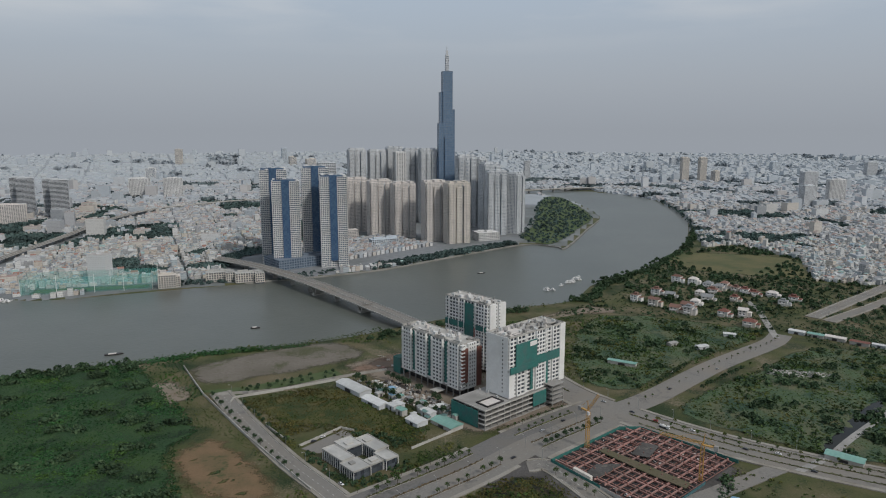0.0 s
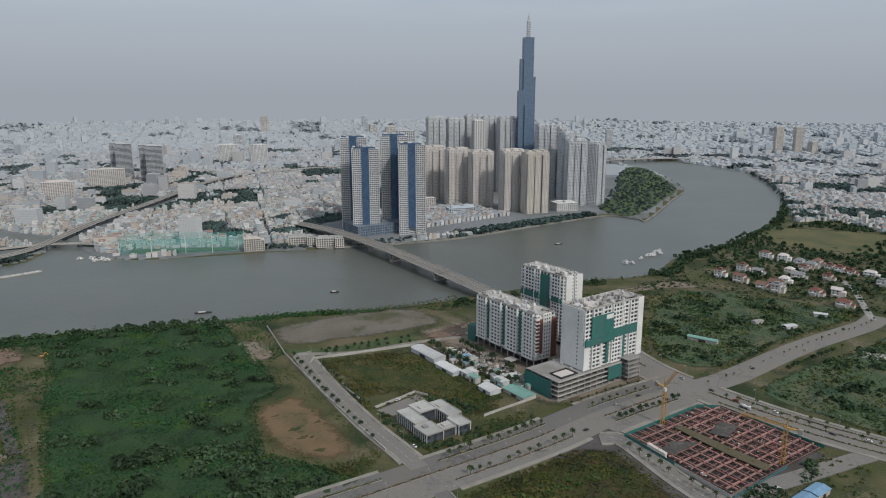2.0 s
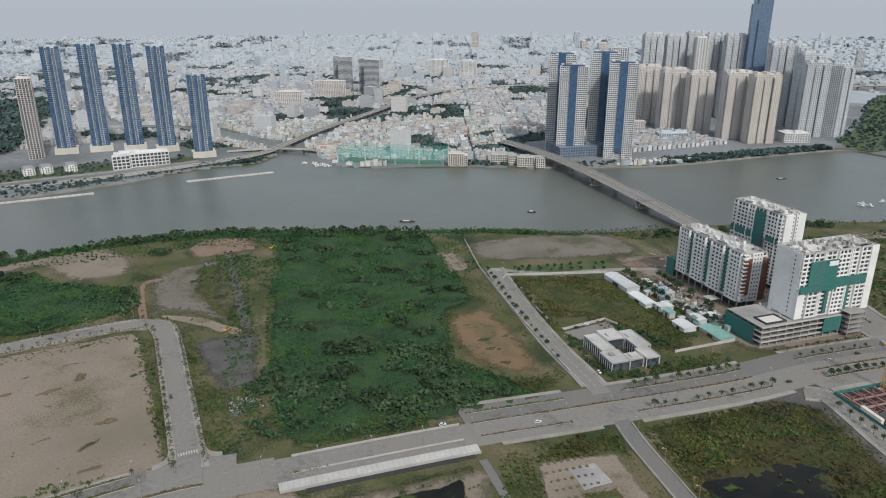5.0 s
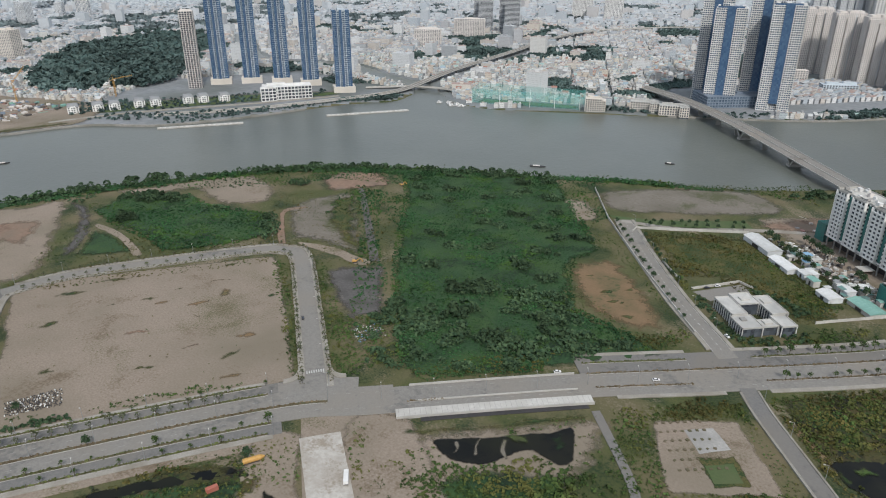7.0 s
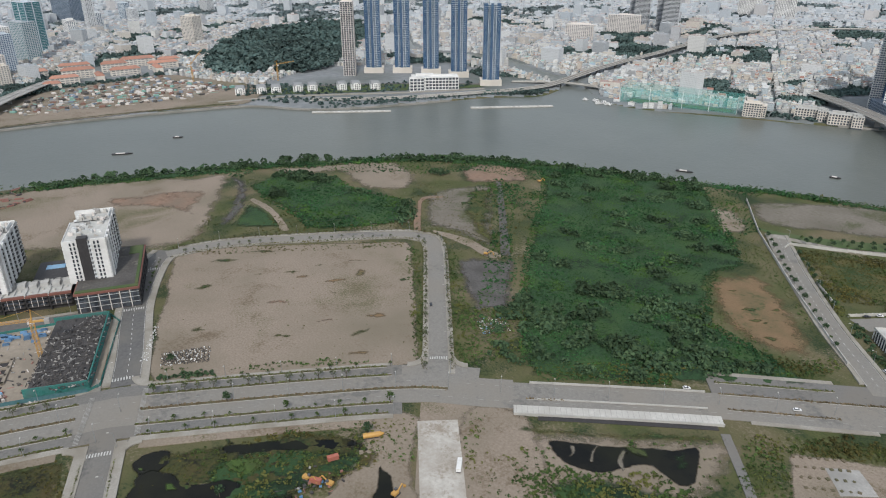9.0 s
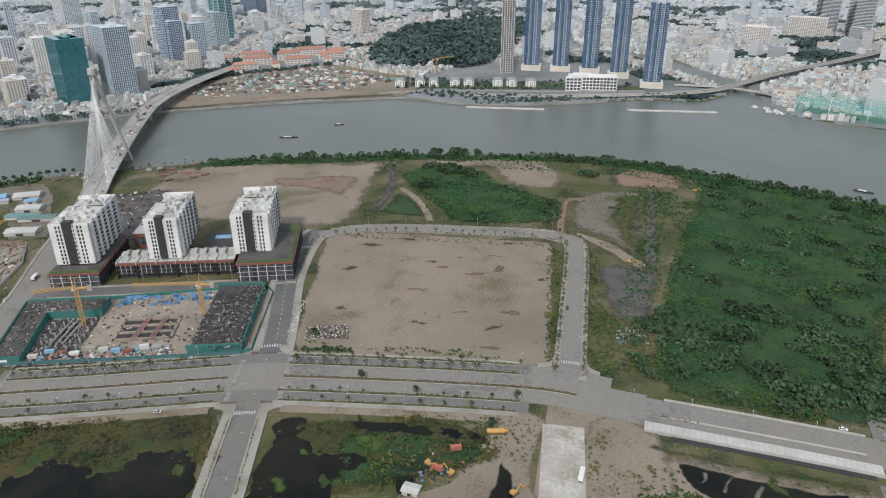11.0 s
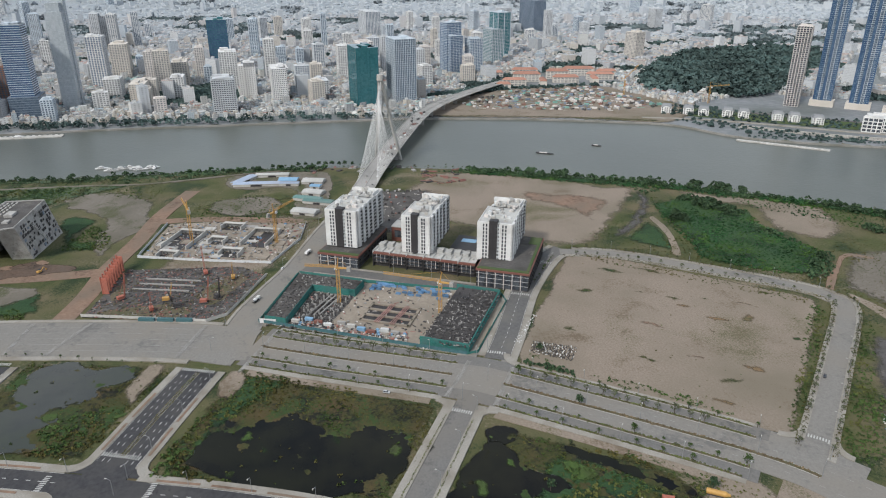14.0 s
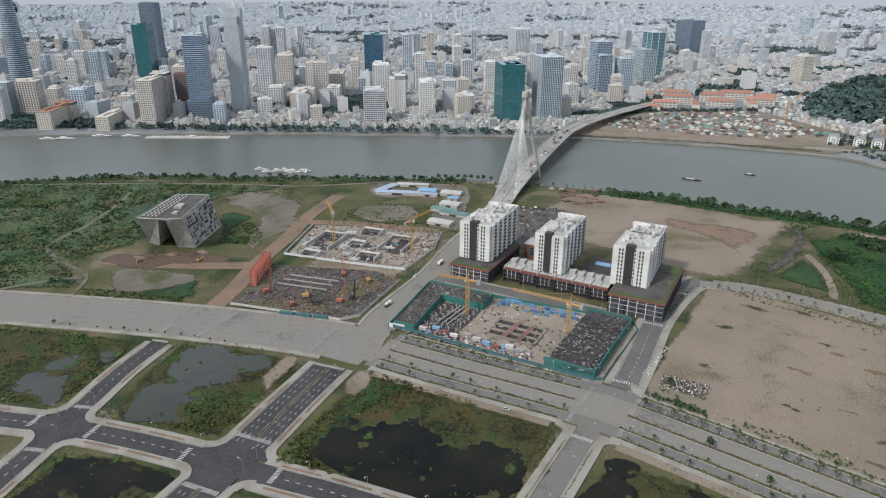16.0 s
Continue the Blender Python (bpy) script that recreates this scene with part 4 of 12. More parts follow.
def road(name, pts, half, mat, label, side=3.0, z=None, n=8, pave=M_PAVE, smoothed=True):
    """A carriageway; its raised pavements are laid once all roads are known, so that they stop at junctions."""
    line = smooth([Vector(p) for p in pts], n) if smoothed else [Vector(p) for p in pts]
    if z is None:
        LEVEL[0] += 0.006
        z = LEVEL[0]
    mb = Mesher()
    strip(mb, line, half, -half, -0.6, z)
    solid(name, mb.mesh(name, mat), label, "road", kind="structure")
    if side:
        LAID.append(([(p.x, p.y) for p in line], half))
        FOOTWAYS.append((line, half, side, pave))
    return line


def walked(line, n):
    """n places evenly along a line."""
    d = [0.0]
    for a, b in zip(line, line[1:]):
        d.append(d[-1] + (b - a).length)
    t = np.linspace(0, d[-1], n)
    return np.stack([np.interp(t, d, [p.x for p in line]), np.interp(t, d, [p.y for p in line])], -1)


def footways():
    for mine, (line, half, side, pave) in enumerate(FOOTWAYS):
        for s in (1, -1):
            n = int(length(line) / 1.5)
            c = np.array([tuple(p) for p in walked(offset(line, s * (half + side * 0.5)), n)])
            free = np.ones(n, bool)
            for i, (o, h) in enumerate(LAID):
                if i != mine:
                    free &= away(o, c[:, 0], c[:, 1], False) > h + (8.0 if h in ROUNDED and half in ROUNDED else 1.6)
            run, runs = [], []
            for k in range(n):
                if free[k]:
                    run.append(k)
                elif run:
                    runs.append(run)
                    run = []
            runs.append(run)
            mb = Mesher()
            for r in runs:
                if len(r) > 2:
                    g = cut(line, r[0] * 1.5, r[-1] * 1.5 + 1.5)
                    a, b = sorted((s * half, s * (half + side)))
                    strip(mb, g, b, a, -0.6, 0.66 + 0.005 * (2 * mine + (s > 0)))
                    e = s * (half + 0.15)
                    strip(mb, g, e + 0.2, e - 0.2, -0.6, 0.80 + 0.005 * (2 * mine + (s > 0)))
            if mb.v:
                solid("pavement", mb.mesh("pavement", pave), "pale paved footway with a raised kerb", "pavement", kind="structure")


BLVD = smooth([Vector(p) for p in [(-432, -68), (-407, -13), (-373, 66), (-355, 99), (-273, 215), (-226, 258), (-136, 338), (-66, 394), (22, 466), (75, 518), (140, 571), (196, 612), (290, 700), (380, 772), (404, 796), (418, 815)]], 10)


def at_s(line, x, y):
    """The length along a line nearest to a place."""
    best, s, got = 1e9, 0.0, 0.0
    p = Vector((x, y))
    for a, b in zip(line, line[1:]):
        d = b - a
        t = max(0, min(1, (p - a).dot(d) / max(1e-9, d.length_squared)))
        q = (a + d * t - p).length
        if q < best:
            best, got = q, s + t * d.length
        s += d.length
    return got


S_MID = at_s(BLVD, -364, 81)
S_EAST = at_s(BLVD, -264, 225)
S_BR0, S_BR1 = at_s(BLVD, -208, 270), at_s(BLVD, -136, 338)
S_N = at_s(BLVD, -66, 394)
S_T = at_s(BLVD, 55, 500)
S_X = at_s(BLVD, 150, 575)
S_END = length(BLVD)


def lay(name, line, d0, d1, z0, z1, mat, label, cat):
    mb = Mesher()
    strip(mb, line, d0, d1, z0, z1)
    return solid(name, mb.mesh(name, mat), label, cat, kind="structure")


# main carriageways, worn pale asphalt
lay("road", cut(BLVD, 0, S_BR0 - 12), 14.2, -14.2, -0.6, 0.40, M_ASPHALT, "wide pale asphalt boulevard, almost empty", "road")
lay("road", cut(BLVD, S_BR0 - 12, S_BR1 + 8), 11.6, -11.6, -0.6, 0.402, M_ASPHALT, "pale asphalt boulevard crossing the creek bridge", "road")
lay("road", cut(BLVD, S_BR1 + 8, S_X), 12, -13.2, -0.6, 0.40, M_ASPHALT, "wide pale asphalt boulevard, almost empty", "road")
lay("road", cut(BLVD, S_EAST - 10, S_BR0 - 34), 25, 11, -0.6, 0.394, M_ASPHALT, "asphalt of the side street mouth", "road")
lay("road", cut(BLVD, S_X, S_END), 13, -13, -0.6, 0.40, M_ASPHALT, "pale asphalt road leading to the villas", "road")
# service roads on both sides
SEGS = ((8, S_MID - 20), (S_MID + 15, S_EAST - 14))
lay("service_road", cut(BLVD, 2, S_EAST - 8), 25, 14.2, -0.6, 0.396, M_SERVICE, "narrow service road beside the boulevard", "road")
lay("service_road", cut(BLVD, 2, S_EAST - 8), -14.2, -25, -0.6, 0.396, M_SERVICE, "narrow service road beside the boulevard", "road")
lay("service_road", cut(BLVD, S_BR1 + 8, S_X + 4), 31, 12, -0.6, 0.396, M_SERVICE, "dark service road beside the boulevard", "road")
lay("service_road", cut(BLVD, S_T + 10, S_X + 4), -13, -22, -0.6, 0.396, M_ASPHALT, "narrow service road beside the boulevard", "road")


def planted(line, d, w, mat, label="low clipped hedge strip in a concrete kerb", h=0.75):
    """A kerbed strip with a hedge in it."""
    mb = Mesher()
    strip(mb, line, d + w / 2, d - w / 2, 0.0, 0.62)
    solid("median", mb.mesh("median", M_KERB), "concrete kerb of a planted strip", "kerb", kind="structure")
    mb = Mesher()
    strip(mb, line, d + w / 2 - 0.25, d - w / 2 + 0.25, 0.3, 0.66)
    solid("planting_bed", mb.mesh("planting_bed", M_SOIL), "dry planting bed in a kerbed strip", "planting bed", kind="structure")
    n = max(2, int(length(line) / 0.9))
    c = offset(line, d)
    tot = length(c)
    x, y = [], []
    s, q = 0.0, 0
    for a, b in zip(c, c[1:]):
        L = (b - a).length
        while q * 0.9 < s + L and q < n:
            p = a.lerp(b, max(0, min(1, (q * 0.9 - s) / max(L, 1e-6))))
            x.append(p.x), y.append(p.y)
            q += 1
        s += L
    x, y = np.array(x), np.array(y)
    x, y = x + rng.normal(size=len(x)) * w * 0.16, y + rng.normal(size=len(y)) * w * 0.16
    keep = rng.random(len(x)) < 0.9
    clumps("hedge", x[keep], y[keep], h * (0.7 + 0.6 * rng.random(keep.sum())), mat, label, "hedge", rng, 7, 0.9, 0.6, 0.55)


M_HEDGE = island_leaf("hedge_leaves", (0.07, 0.09, 0.032), (0.13, 0.14, 0.055), scale=0.15)
M_HEDGEB = island_leaf("brown_hedge_leaves", (0.12, 0.09, 0.055), (0.18, 0.14, 0.09), scale=0.15)
for s0, s1 in SEGS:
    g = cut(BLVD, s0, s1)
    planted(g if s0 < 20 else cut(BLVD, s0, S_EAST + 20), 0, 3.0, M_HEDGEB, "brownish clipped hedge on the central strip")
    for d in (14.2, -14.2):
        planted(g, d, 2.6, M_HEDGE)
    for d in (23.8, -23.8):
        planted(cut(BLVD, s0 + 3, s1 - 3), d, 2.2, M_HEDGE)
planted(cut(BLVD, S_BR1 + 12, S_T - 24), 11, 1.6, M_HEDGEB, "brownish clipped hedge between the carriageways")
planted(cut(BLVD, S_BR0 - 4, S_BR0 + 18), -4.5, 1.0, M_HEDGEB, "brownish clipped hedge on the central strip")
for s0, s1 in ((S_BR1 + 14, S_N - 14), (S_N + 34, S_T - 20)):
    planted(cut(BLVD, s0, s1), -4.2, 1.3, M_HEDGEB, "low hedge strip in a concrete kerb")
for s0, s1 in ((S_BR1 + 12, S_N - 8), (S_N + 36, S_T - 22)):
    planted(cut(BLVD, s0, s1), 23, 1.8, M_HEDGE)
for d, m in ((20, M_HEDGE), (2, M_HEDGEB), (-9, M_HEDGE)):
    planted(cut(BLVD, S_T + 25, S_X - 22), d, 1.8, m)
# pavements of the boulevard
mb = Mesher()
for s0, s1 in SEGS:
    strip(mb, cut(BLVD, s0, s1), 27.4, 24.8, -0.6, 0.56)
    strip(mb, cut(BLVD, s0, s1), -24.8, -28.6, -0.6, 0.56)
strip(mb, cut(BLVD, S_BR1 + 10, S_N - 6), 34.5, 31, -0.6, 0.56)
strip(mb, cut(BLVD, S_N + 26, S_T - 18), 34.5, 31, -0.6, 0.56)
strip(mb, cut(BLVD, S_T + 20, S_X), 34.5, 31, -0.6, 0.56)
strip(mb, cut(BLVD, S_T + 14, S_X - 10), -22, -27, -0.6, 0.56)
strip(mb, cut(BLVD, S_N + 30, S_T - 12), -13, -16.5, -0.6, 0.56)
strip(mb, cut(BLVD, S_BR1 + 24, S_N + 2), -13, -16, -0.6, 0.56)
solid("pavement", mb.mesh("pavement", M_PAVE), "pale paved footway beside the boulevard", "pavement", kind="structure")

# western plaza-wide road
WEST = road("road", [(-500, -640), (-486, -450), (-477, -339), (-464, -220), (-446, -118), (-430, -72)], 24, M_ASPHALT, "very wide pale asphalt road with worn markings", 4)
# the bridge road and its dark continuation across the lots
road("road", [(-415, -84), (-480, -72), (-560, -40), (-640, -16), (-740, 18)], 13, M_ASPHALT, "dusty pale road between the building sites", 2.5)
road("road", [(-405, -99), (-385, -106), (-359, -115), (-322, -127), (-280, -142), (-180, -178)], 12.5, M_TARMAC, "new dark asphalt road with fresh lane marks", 5)
road("road", [(-429, -231), (-392, -239), (-355, -243), (-328, -246), (-300, -249), (-230, -258)], 7, M_TARMAC, "new dark asphalt side road", 5)
road("road", [(-352, -400), (-335, -300), (-328, -246), (-317, -194), (-308, -161), (-300, -134), (-291, -106), (-280, -69), (-262, -20), (-240, 20)], 7.5, M_TARMAC, "new dark asphalt cross street", 5.5)
MID_S = road("road", [(-348, 71), (-326, 59.5), (-271, 31), (-180, -16)], 6.8, M_SERVICE, "narrow grey side road towards the ponds", 6)
road("road", [(-388, 97), (-420, 112), (-488, 142), (-546, 178), (-566, 200)], 8.5, M_GREYROAD, "grey asphalt street beside the bare lot", 5)
road("road", [(-560, -36), (-524, 42), (-488, 120)], 6.8, M_GREYROAD, "grey asphalt street before the apartment blocks", 3)
NRD = road("road", [(-560, 196), (-548, 240), (-520, 286), (-462, 364), (-440, 382), (-416, 380), (-345, 318), (-272, 252), (-259, 240)], 6.5, M_ASPHALT, "pale quiet road round the bare lot", 4)
road("road", [(-214, 626), (-168, 556), (-118, 488), (-82, 446), (-64, 424)], 7, M_ASPHALT, "narrow pale road along the low white building", 3)
road("road", [(-215, 622), (-160, 634), (-105, 668), (-60, 690)], 3.5, M_PAVE, "pale concrete lane by the lawn", 0.0)
road("road", [(90, 700), (128, 618), (178, 560), (232, 512), (300, 470), (400, 420), (560, 350)], 17, M_ASPHALT, "wide pale road with a few cars", 4)
road("road", [(64, 480), (82, 478), (112, 425), (150, 372), (190, 330)], 7, M_ASPHALT, "grey access road between the reed lot and the steel site", 2.5)
road("road", [(120, 405), (175, 432), (240, 470), (262, 482)], 7, M_ASPHALT, "short dusty link road", 0.0)
road("road", [(499, 893), (560, 945), (640, 1012), (723, 1082)], 7, M_ASPHALT, "unfinished wide pale road", 3)
road("road", [(511, 874), (580, 925), (650, 978), (740, 1050)], 6, M_ASPHALT, "unfinished wide pale road", 3)
road("track", [(262, 470), (300, 495), (340, 530), (420, 596)], 3, M_CONC, "narrow concrete lane along a ditch", 0.0)
road("dirt_road", [(124, 870), (180, 912), (240, 930)], 5, M_DIRT, "sandy track to the bank", 0.0)
road("dirt_road", [(406, 800), (420, 850), (440, 920), (450, 980)], 4, M_CONC, "narrow lane to the villas", 0.0)
road("road", [(-46, 396), (-32, 374), (-10, 345), (12, 316), (38, 282)], 5, M_SERVICE, "grey access road", 1.2)
road("path", [(-114, 322), (-100, 306), (-86, 290), (-72, 272), (-62, 252)], 2.6, M_SERVICE, "narrow grey service track", 0.0, z=0.3)
road("concrete_strip", [(-232, 214), (-187, 176), (-130, 126)], 11.5, M_DUSTY, "new pale concrete roadway ending at the boulevard", 0.0, z=0.3)
road("dirt_road", [(-240, 245), (-185, 192), (-120, 132)], 27, M_DIRT, "graded earth beside the new concrete roadway", 0.0, z=0.24)
# tracks over the western scrub
BARE = [[(-500, -340), (-543, -349), (-572, -386), (-603, -421), (-631, -427), (-688, -420), (-781, -429), (-814, -437)], [(-505, -420), (-533, -374), (-540, -350)], [(-816, -700), (-818, -611), (-836, -432), (-839, -311), (-836, -230), (-860, -120), (-868, -60)]]
road("track", BARE[0], 1.9, M_SAND, "winding sandy track through the scrub", 0.0, z=0.62)
road("track", BARE[1], 1.7, M_SAND, "short sandy track from the road", 0.0, z=0.60)
road("track", BARE[2], 2.6, M_SAND, "sandy track along the river", 0.0, z=0.60)
road("dirt_road", [(-484, -214), (-530, -208), (-583, -206), (-650, -196), (-720, -190), (-800, -172)], 8.5, M_REDSOIL, "reddish haul road beside the building sites", 0.0, z=0.22)
road("dirt_road", [(-700, -190), (-698, -130), (-678, -42)], 7, M_REDSOIL, "reddish haul road behind the pale site", 0.0, z=0.225)
road("dirt_road", [(-578, -206), (-574, -256), (-575, -310), (-580, -350)], 8, M_REDSOIL, "reddish churned haul road before the hall", 0.0, z=0.21)

LAID.append(([(p.x, p.y) for p in cut(BLVD, 0, S_EAST)], 25))
LAID.append(([(p.x, p.y) for p in cut(BLVD, S_EAST, S_END)], 12))
LAID.append(([(p.x, p.y) for p in offset(cut(BLVD, S_BR1 + 10, S_X), 9)], 22))
footways()
XRD = smooth([Vector(p) for p in [(90, 700), (128, 618), (178, 560), (232, 512), (300, 470), (400, 420), (560, 350)]], 8)
for s0, s1, d, w in ((150, 520, 2.0, 2.4), (165, 520, -9.5, 1.8), (170, 520, 11.5, 1.8), (0, 80, 0, 2.0)):
    planted(cut(XRD, s0, s1), d, w, M_HEDGE)


def corner(c, u, v, a, b, R=11.0, w=5.5, mat=M_TARMAC):
    """A rounded street corner between the arm along u, half a wide, and the arm along v, half b wide."""
    c, u, v = Vector(c), Vector(u).normalized(), Vector(v).normalized()
    sn = abs(u.x * v.y - u.y * v.x)
    P = c + u * ((b + R) / sn) + v * ((a + R) / sn)
    Q = c + u * (b / sn) + v * (a / sn)
    d1 = (c + u * (P - c).dot(u) - P).normalized()
    d2 = (c + v * (P - c).dot(v) - P).normalized()
    ang = math.acos(max(-1, min(1, d1.dot(d2))))
    arc = [(d1 * math.sin((1 - k / 8) * ang) + d2 * math.sin(k / 8 * ang)) / math.sin(ang) for k in range(9)]
    flip = (d1.x * d2.y - d1.y * d2.x) > 0
    mb = Mesher()
    for k in range(8):
        o0, o1, i0, i1 = (P + arc[k] * R, P + arc[k + 1] * R, P + arc[k] * (R - w), P + arc[k + 1] * (R - w))
        f = [(0, 1, 2, 3), (4, 5, 1, 0), (3, 2, 6, 7)]
        mb.add([(o0.x, o0.y, 0.80), (o1.x, o1.y, 0.80), (i1.x, i1.y, 0.80), (i0.x, i0.y, 0.80), (o0.x, o0.y, 0.0), (o1.x, o1.y, 0.0), (i1.x, i1.y, 0.0), (i0.x, i0.y, 0.0)], f if flip else [q[::-1] for q in f])
    solid("pavement", mb.mesh("pavement", M_PAVE), "rounded pale paved street corner", "pavement", kind="structure")
    mb = Mesher()
    ring = [P + d * R for d in arc]
    for k in range(8):
        t = [(Q.x, Q.y, 0.395), (ring[k].x, ring[k].y, 0.395), (ring[k + 1].x, ring[k + 1].y, 0.395)]
        mb.add(t if flip else t[::-1], [(2, 1, 0)])
    solid("road", mb.mesh("road", mat), "asphalt in the rounding of a street corner", "road", kind="structure")


for c, u, v, a, b in (((-328, -246), (0.99, -0.09), (0.2, 0.98), 7, 7.5), ((-301, -134), (0.95, -0.32), (0.27, 0.96), 12.5, 7.5)):
    for k in (1, -1):
        for q in (1, -1):
            corner(c, (u[0] * k, u[1] * k), (v[0] * q, v[1] * q), a, b)

for c, u, v, a, b in (((-364, 80), (0.886, -0.464), (0.47, 0.88), 6.8, 25), ((-364, 80), (-0.9, 0.42), (0.47, 0.88), 8.5, 25), ((-252, 234), (-0.742, 0.67), (0.71, 0.7), 6.5, 25)):
    for k in (1, -1):
        corner(c, u, (v[0] * k, v[1] * k), a, b, 13.0, 4.5, M_ASPHALT)
for d in (8.3, -8.3):
    planted(cut(MID_S, 22, 150), d, 1.2, M_HEDGE, "low green strip in the footway", 0.5)

# dusty verge between the boulevard and the wet lots
for s0, s1 in SEGS:
    lay("verge", cut(BLVD, s0 + 6, s1 - 6), -28.4, -34.5, -0.4, 0.22, M_DIRT, "dusty bare verge below the boulevard", "verge")

# ---- high buildings: a glazed core, and a frame for every storey ----
def storey(vols, fh, bay, pier, span, proud, balcony=0.0):
    """The frame of one storey round each block: a band and the piers above it."""
    mb = Mesher()
    for cx, cy, w, d in vols:
        for side in range(4):
            L = w if side % 2 == 0 else d
            off = (d if side % 2 == 0 else w) / 2
            m = Matrix.Translation((cx, cy, 0)) @ Matrix.Rotation(side * math.pi / 2, 4, "Z") @ Matrix.Translation((0, -off, 0))
            mb.box(-L / 2 - proud, -proud - balcony, 0, L / 2 + proud, 0.05, span, m, True)
            n = max(1, round(L / bay))
            for k in range(n + 1):
                x = -L / 2 + L * k / n
                if pier > 0:
                    p = [(x - pier / 2, 0, span), (x - pier / 2, -proud, span), (x + pier / 2, -proud, span), (x + pier / 2, 0, span)]
                    q = [(a, b, fh) for a, b, _ in p]
                    mb.add([m @ Vector(r) for r in p + q], [(0, 1, 5, 4), (1, 2, 6, 5), (2, 3, 7, 6)])
    return mb


def tower(x, y, rot, vols, floors, fh, wall, glass, label, name="tower_block", category="tower", bay=3.6, pier=1.2, span=1.2, proud=0.35, balcony=0.0, parts=True, roof=None, crown=True, z=0.0, group="", seed=1):
    """vols: blocks (cx, cy, w, d, first floor, last floor) in metres and storeys."""
    vols = [v if len(v) == 6 else (*v, 0, floors) for v in vols]
    t = thing(name, label, category, pose(x, y, z, 0, 0, rot), group)
    mb = Mesher()
    for cx, cy, w, d, f0, f1 in vols:
        mb.box(cx - w / 2, cy - d / 2, f0 * fh - (2 if f0 == 0 else 0), cx + w / 2, cy + d / 2, f1 * fh)
    part("core", mb.mesh("core", glass), t, "glazing between the storey bands")
    cache, lone = {}, Mesher()
    for f in range(floors):
        key = tuple(i for i, v in enumerate(vols) if v[4] <= f < v[5])
        if not key:
            continue
        if key not in cache:
            cache[key] = storey([vols[i][:4] for i in key], fh, bay, pier, span, proud, balcony)
            if parts:
                cache[key] = cache[key].mesh("storey", wall)
        if parts:
            part("storey", cache[key], t, at=pose(0, 0, f * fh))
        else:
            c = cache[key]
            lone.add([(a, b, h + f * fh) for a, b, h in c.v], c.f)
    if not parts:
        part("frame", lone.mesh("frame", wall), t)
    mb = Mesher()
    r = random.Random(seed)
    for cx, cy, w, d, f0, f1 in vols:
        h = f1 * fh
        mb.box(cx - w / 2 - proud, cy - d / 2 - proud, h, cx + w / 2 + proud, cy + d / 2 + proud, h + 0.9)
        if crown:
            for _ in range(3):
                a, b = r.uniform(-0.3, 0.3) * w, r.uniform(-0.3, 0.3) * d
                s, q = r.uniform(0.1, 0.22) * w, r.uniform(0.1, 0.25) * d
                mb.box(cx + a - s, cy + b - q, h + 0.9, cx + a + s, cy + b + q, h + r.uniform(2.2, 5.5))
    part("roof", mb.mesh("roof", roof or wall), t, "flat roof with plant rooms")
    return t


def block(x, y, rot, w, d, floors, wall=M_GREYW, glass=M_GLASS, label="mid-rise city block with rows of windows", fh=3.5, **k):
    """A plain city building far off."""
    return tower(x, y, rot, [(0, 0, w, d)], floors, fh, wall, glass, label, "city_building", "building", parts=False, bay=5.0, pier=1.7, seed=int(abs(x * 7 + y)), **k)

def slab_on(t, name, mat, x0, y0, z0, x1, y1, z1, label=""):
    mb = Mesher()
    mb.box(x0, y0, z0, x1, y1, z1, bottom=True)
    return part(name, mb.mesh(name, mat), t, label)


# ---- towers on the far bank, downstream to upstream ----
def residential(x, y, rot, floors, wall, label, group="", glass=M_WIN, s=1.0):
    v = [(0, 0, 42 * s, 19 * s), (-14 * s, 0, 11 * s, 27 * s, 0, floors - 1), (14 * s, 0, 11 * s, 27 * s, 0, floors - 2), (0, 0, 10 * s, 24 * s, 0, floors - 3)]
    t = tower(x, y, rot, v, floors, 3.5, wall, glass, label, "apartment_tower", "apartment tower", bay=3.4, pier=1.7, span=1.5, proud=0.4, parts=False, group=group, seed=int(abs(x + y)))
    top = floors * 3.5
    for q in (-14 * s, 0, 14 * s):
        slab_on(t, "gable_wall", wall, q - 3.4 * s, -9.0 * s, top, q + 3.4 * s, 9.0 * s, top + 4.6, "raised roof pavilion")
    # Recess shade is painted: a greyer strip on the main wall.
    for q in (-7.2 * s, 7.2 * s):
        slab_on(t, "recess", M_GREYW if wall is M_TAN else M_STEELB, q - 1.0, -10.3 * s, 0, q + 1.0, 10.3 * s, top - 4, "greyer strip coloured for shade between the window bays")
    return t


GRP = "riverside apartment towers"
for x, y, r, f, m in ((-214, 1690, 24, 37, M_TAN), (-150, 1625, 24, 37, M_TAN), (-92, 1600, 24, 36, M_TAN), (-18, 1545, 24, 38, M_TAN), (32, 1518, 24, 38, M_CREAM)):
    residential(x, y, r, f, m, "tan rendered apartment tower with rows of small windows", GRP, s=1.28)
for x, y, r, f in ((128, 1640, 15, 43), (178, 1668, 60, 41), (60, 1772, 20, 52), (96, 1800, 65, 50), (118, 1720, 30, 47)):
    residential(x, y, r, f, M_GREYW, "grey and white apartment tower with banded balconies", GRP, M_GLASSS, 1.15)
for x, y, r, f in ((-230, 1850, 20, 56), (-178, 1872, 20, 55), (-132, 1905, 20, 57), (-84, 1880, 20, 56), (-40, 1850, 20, 56), (-10, 1900, 20, 55)):
    residential(x, y, r, f, M_GREYW, "tall light grey apartment tower behind the riverside row", GRP, s=1.1)
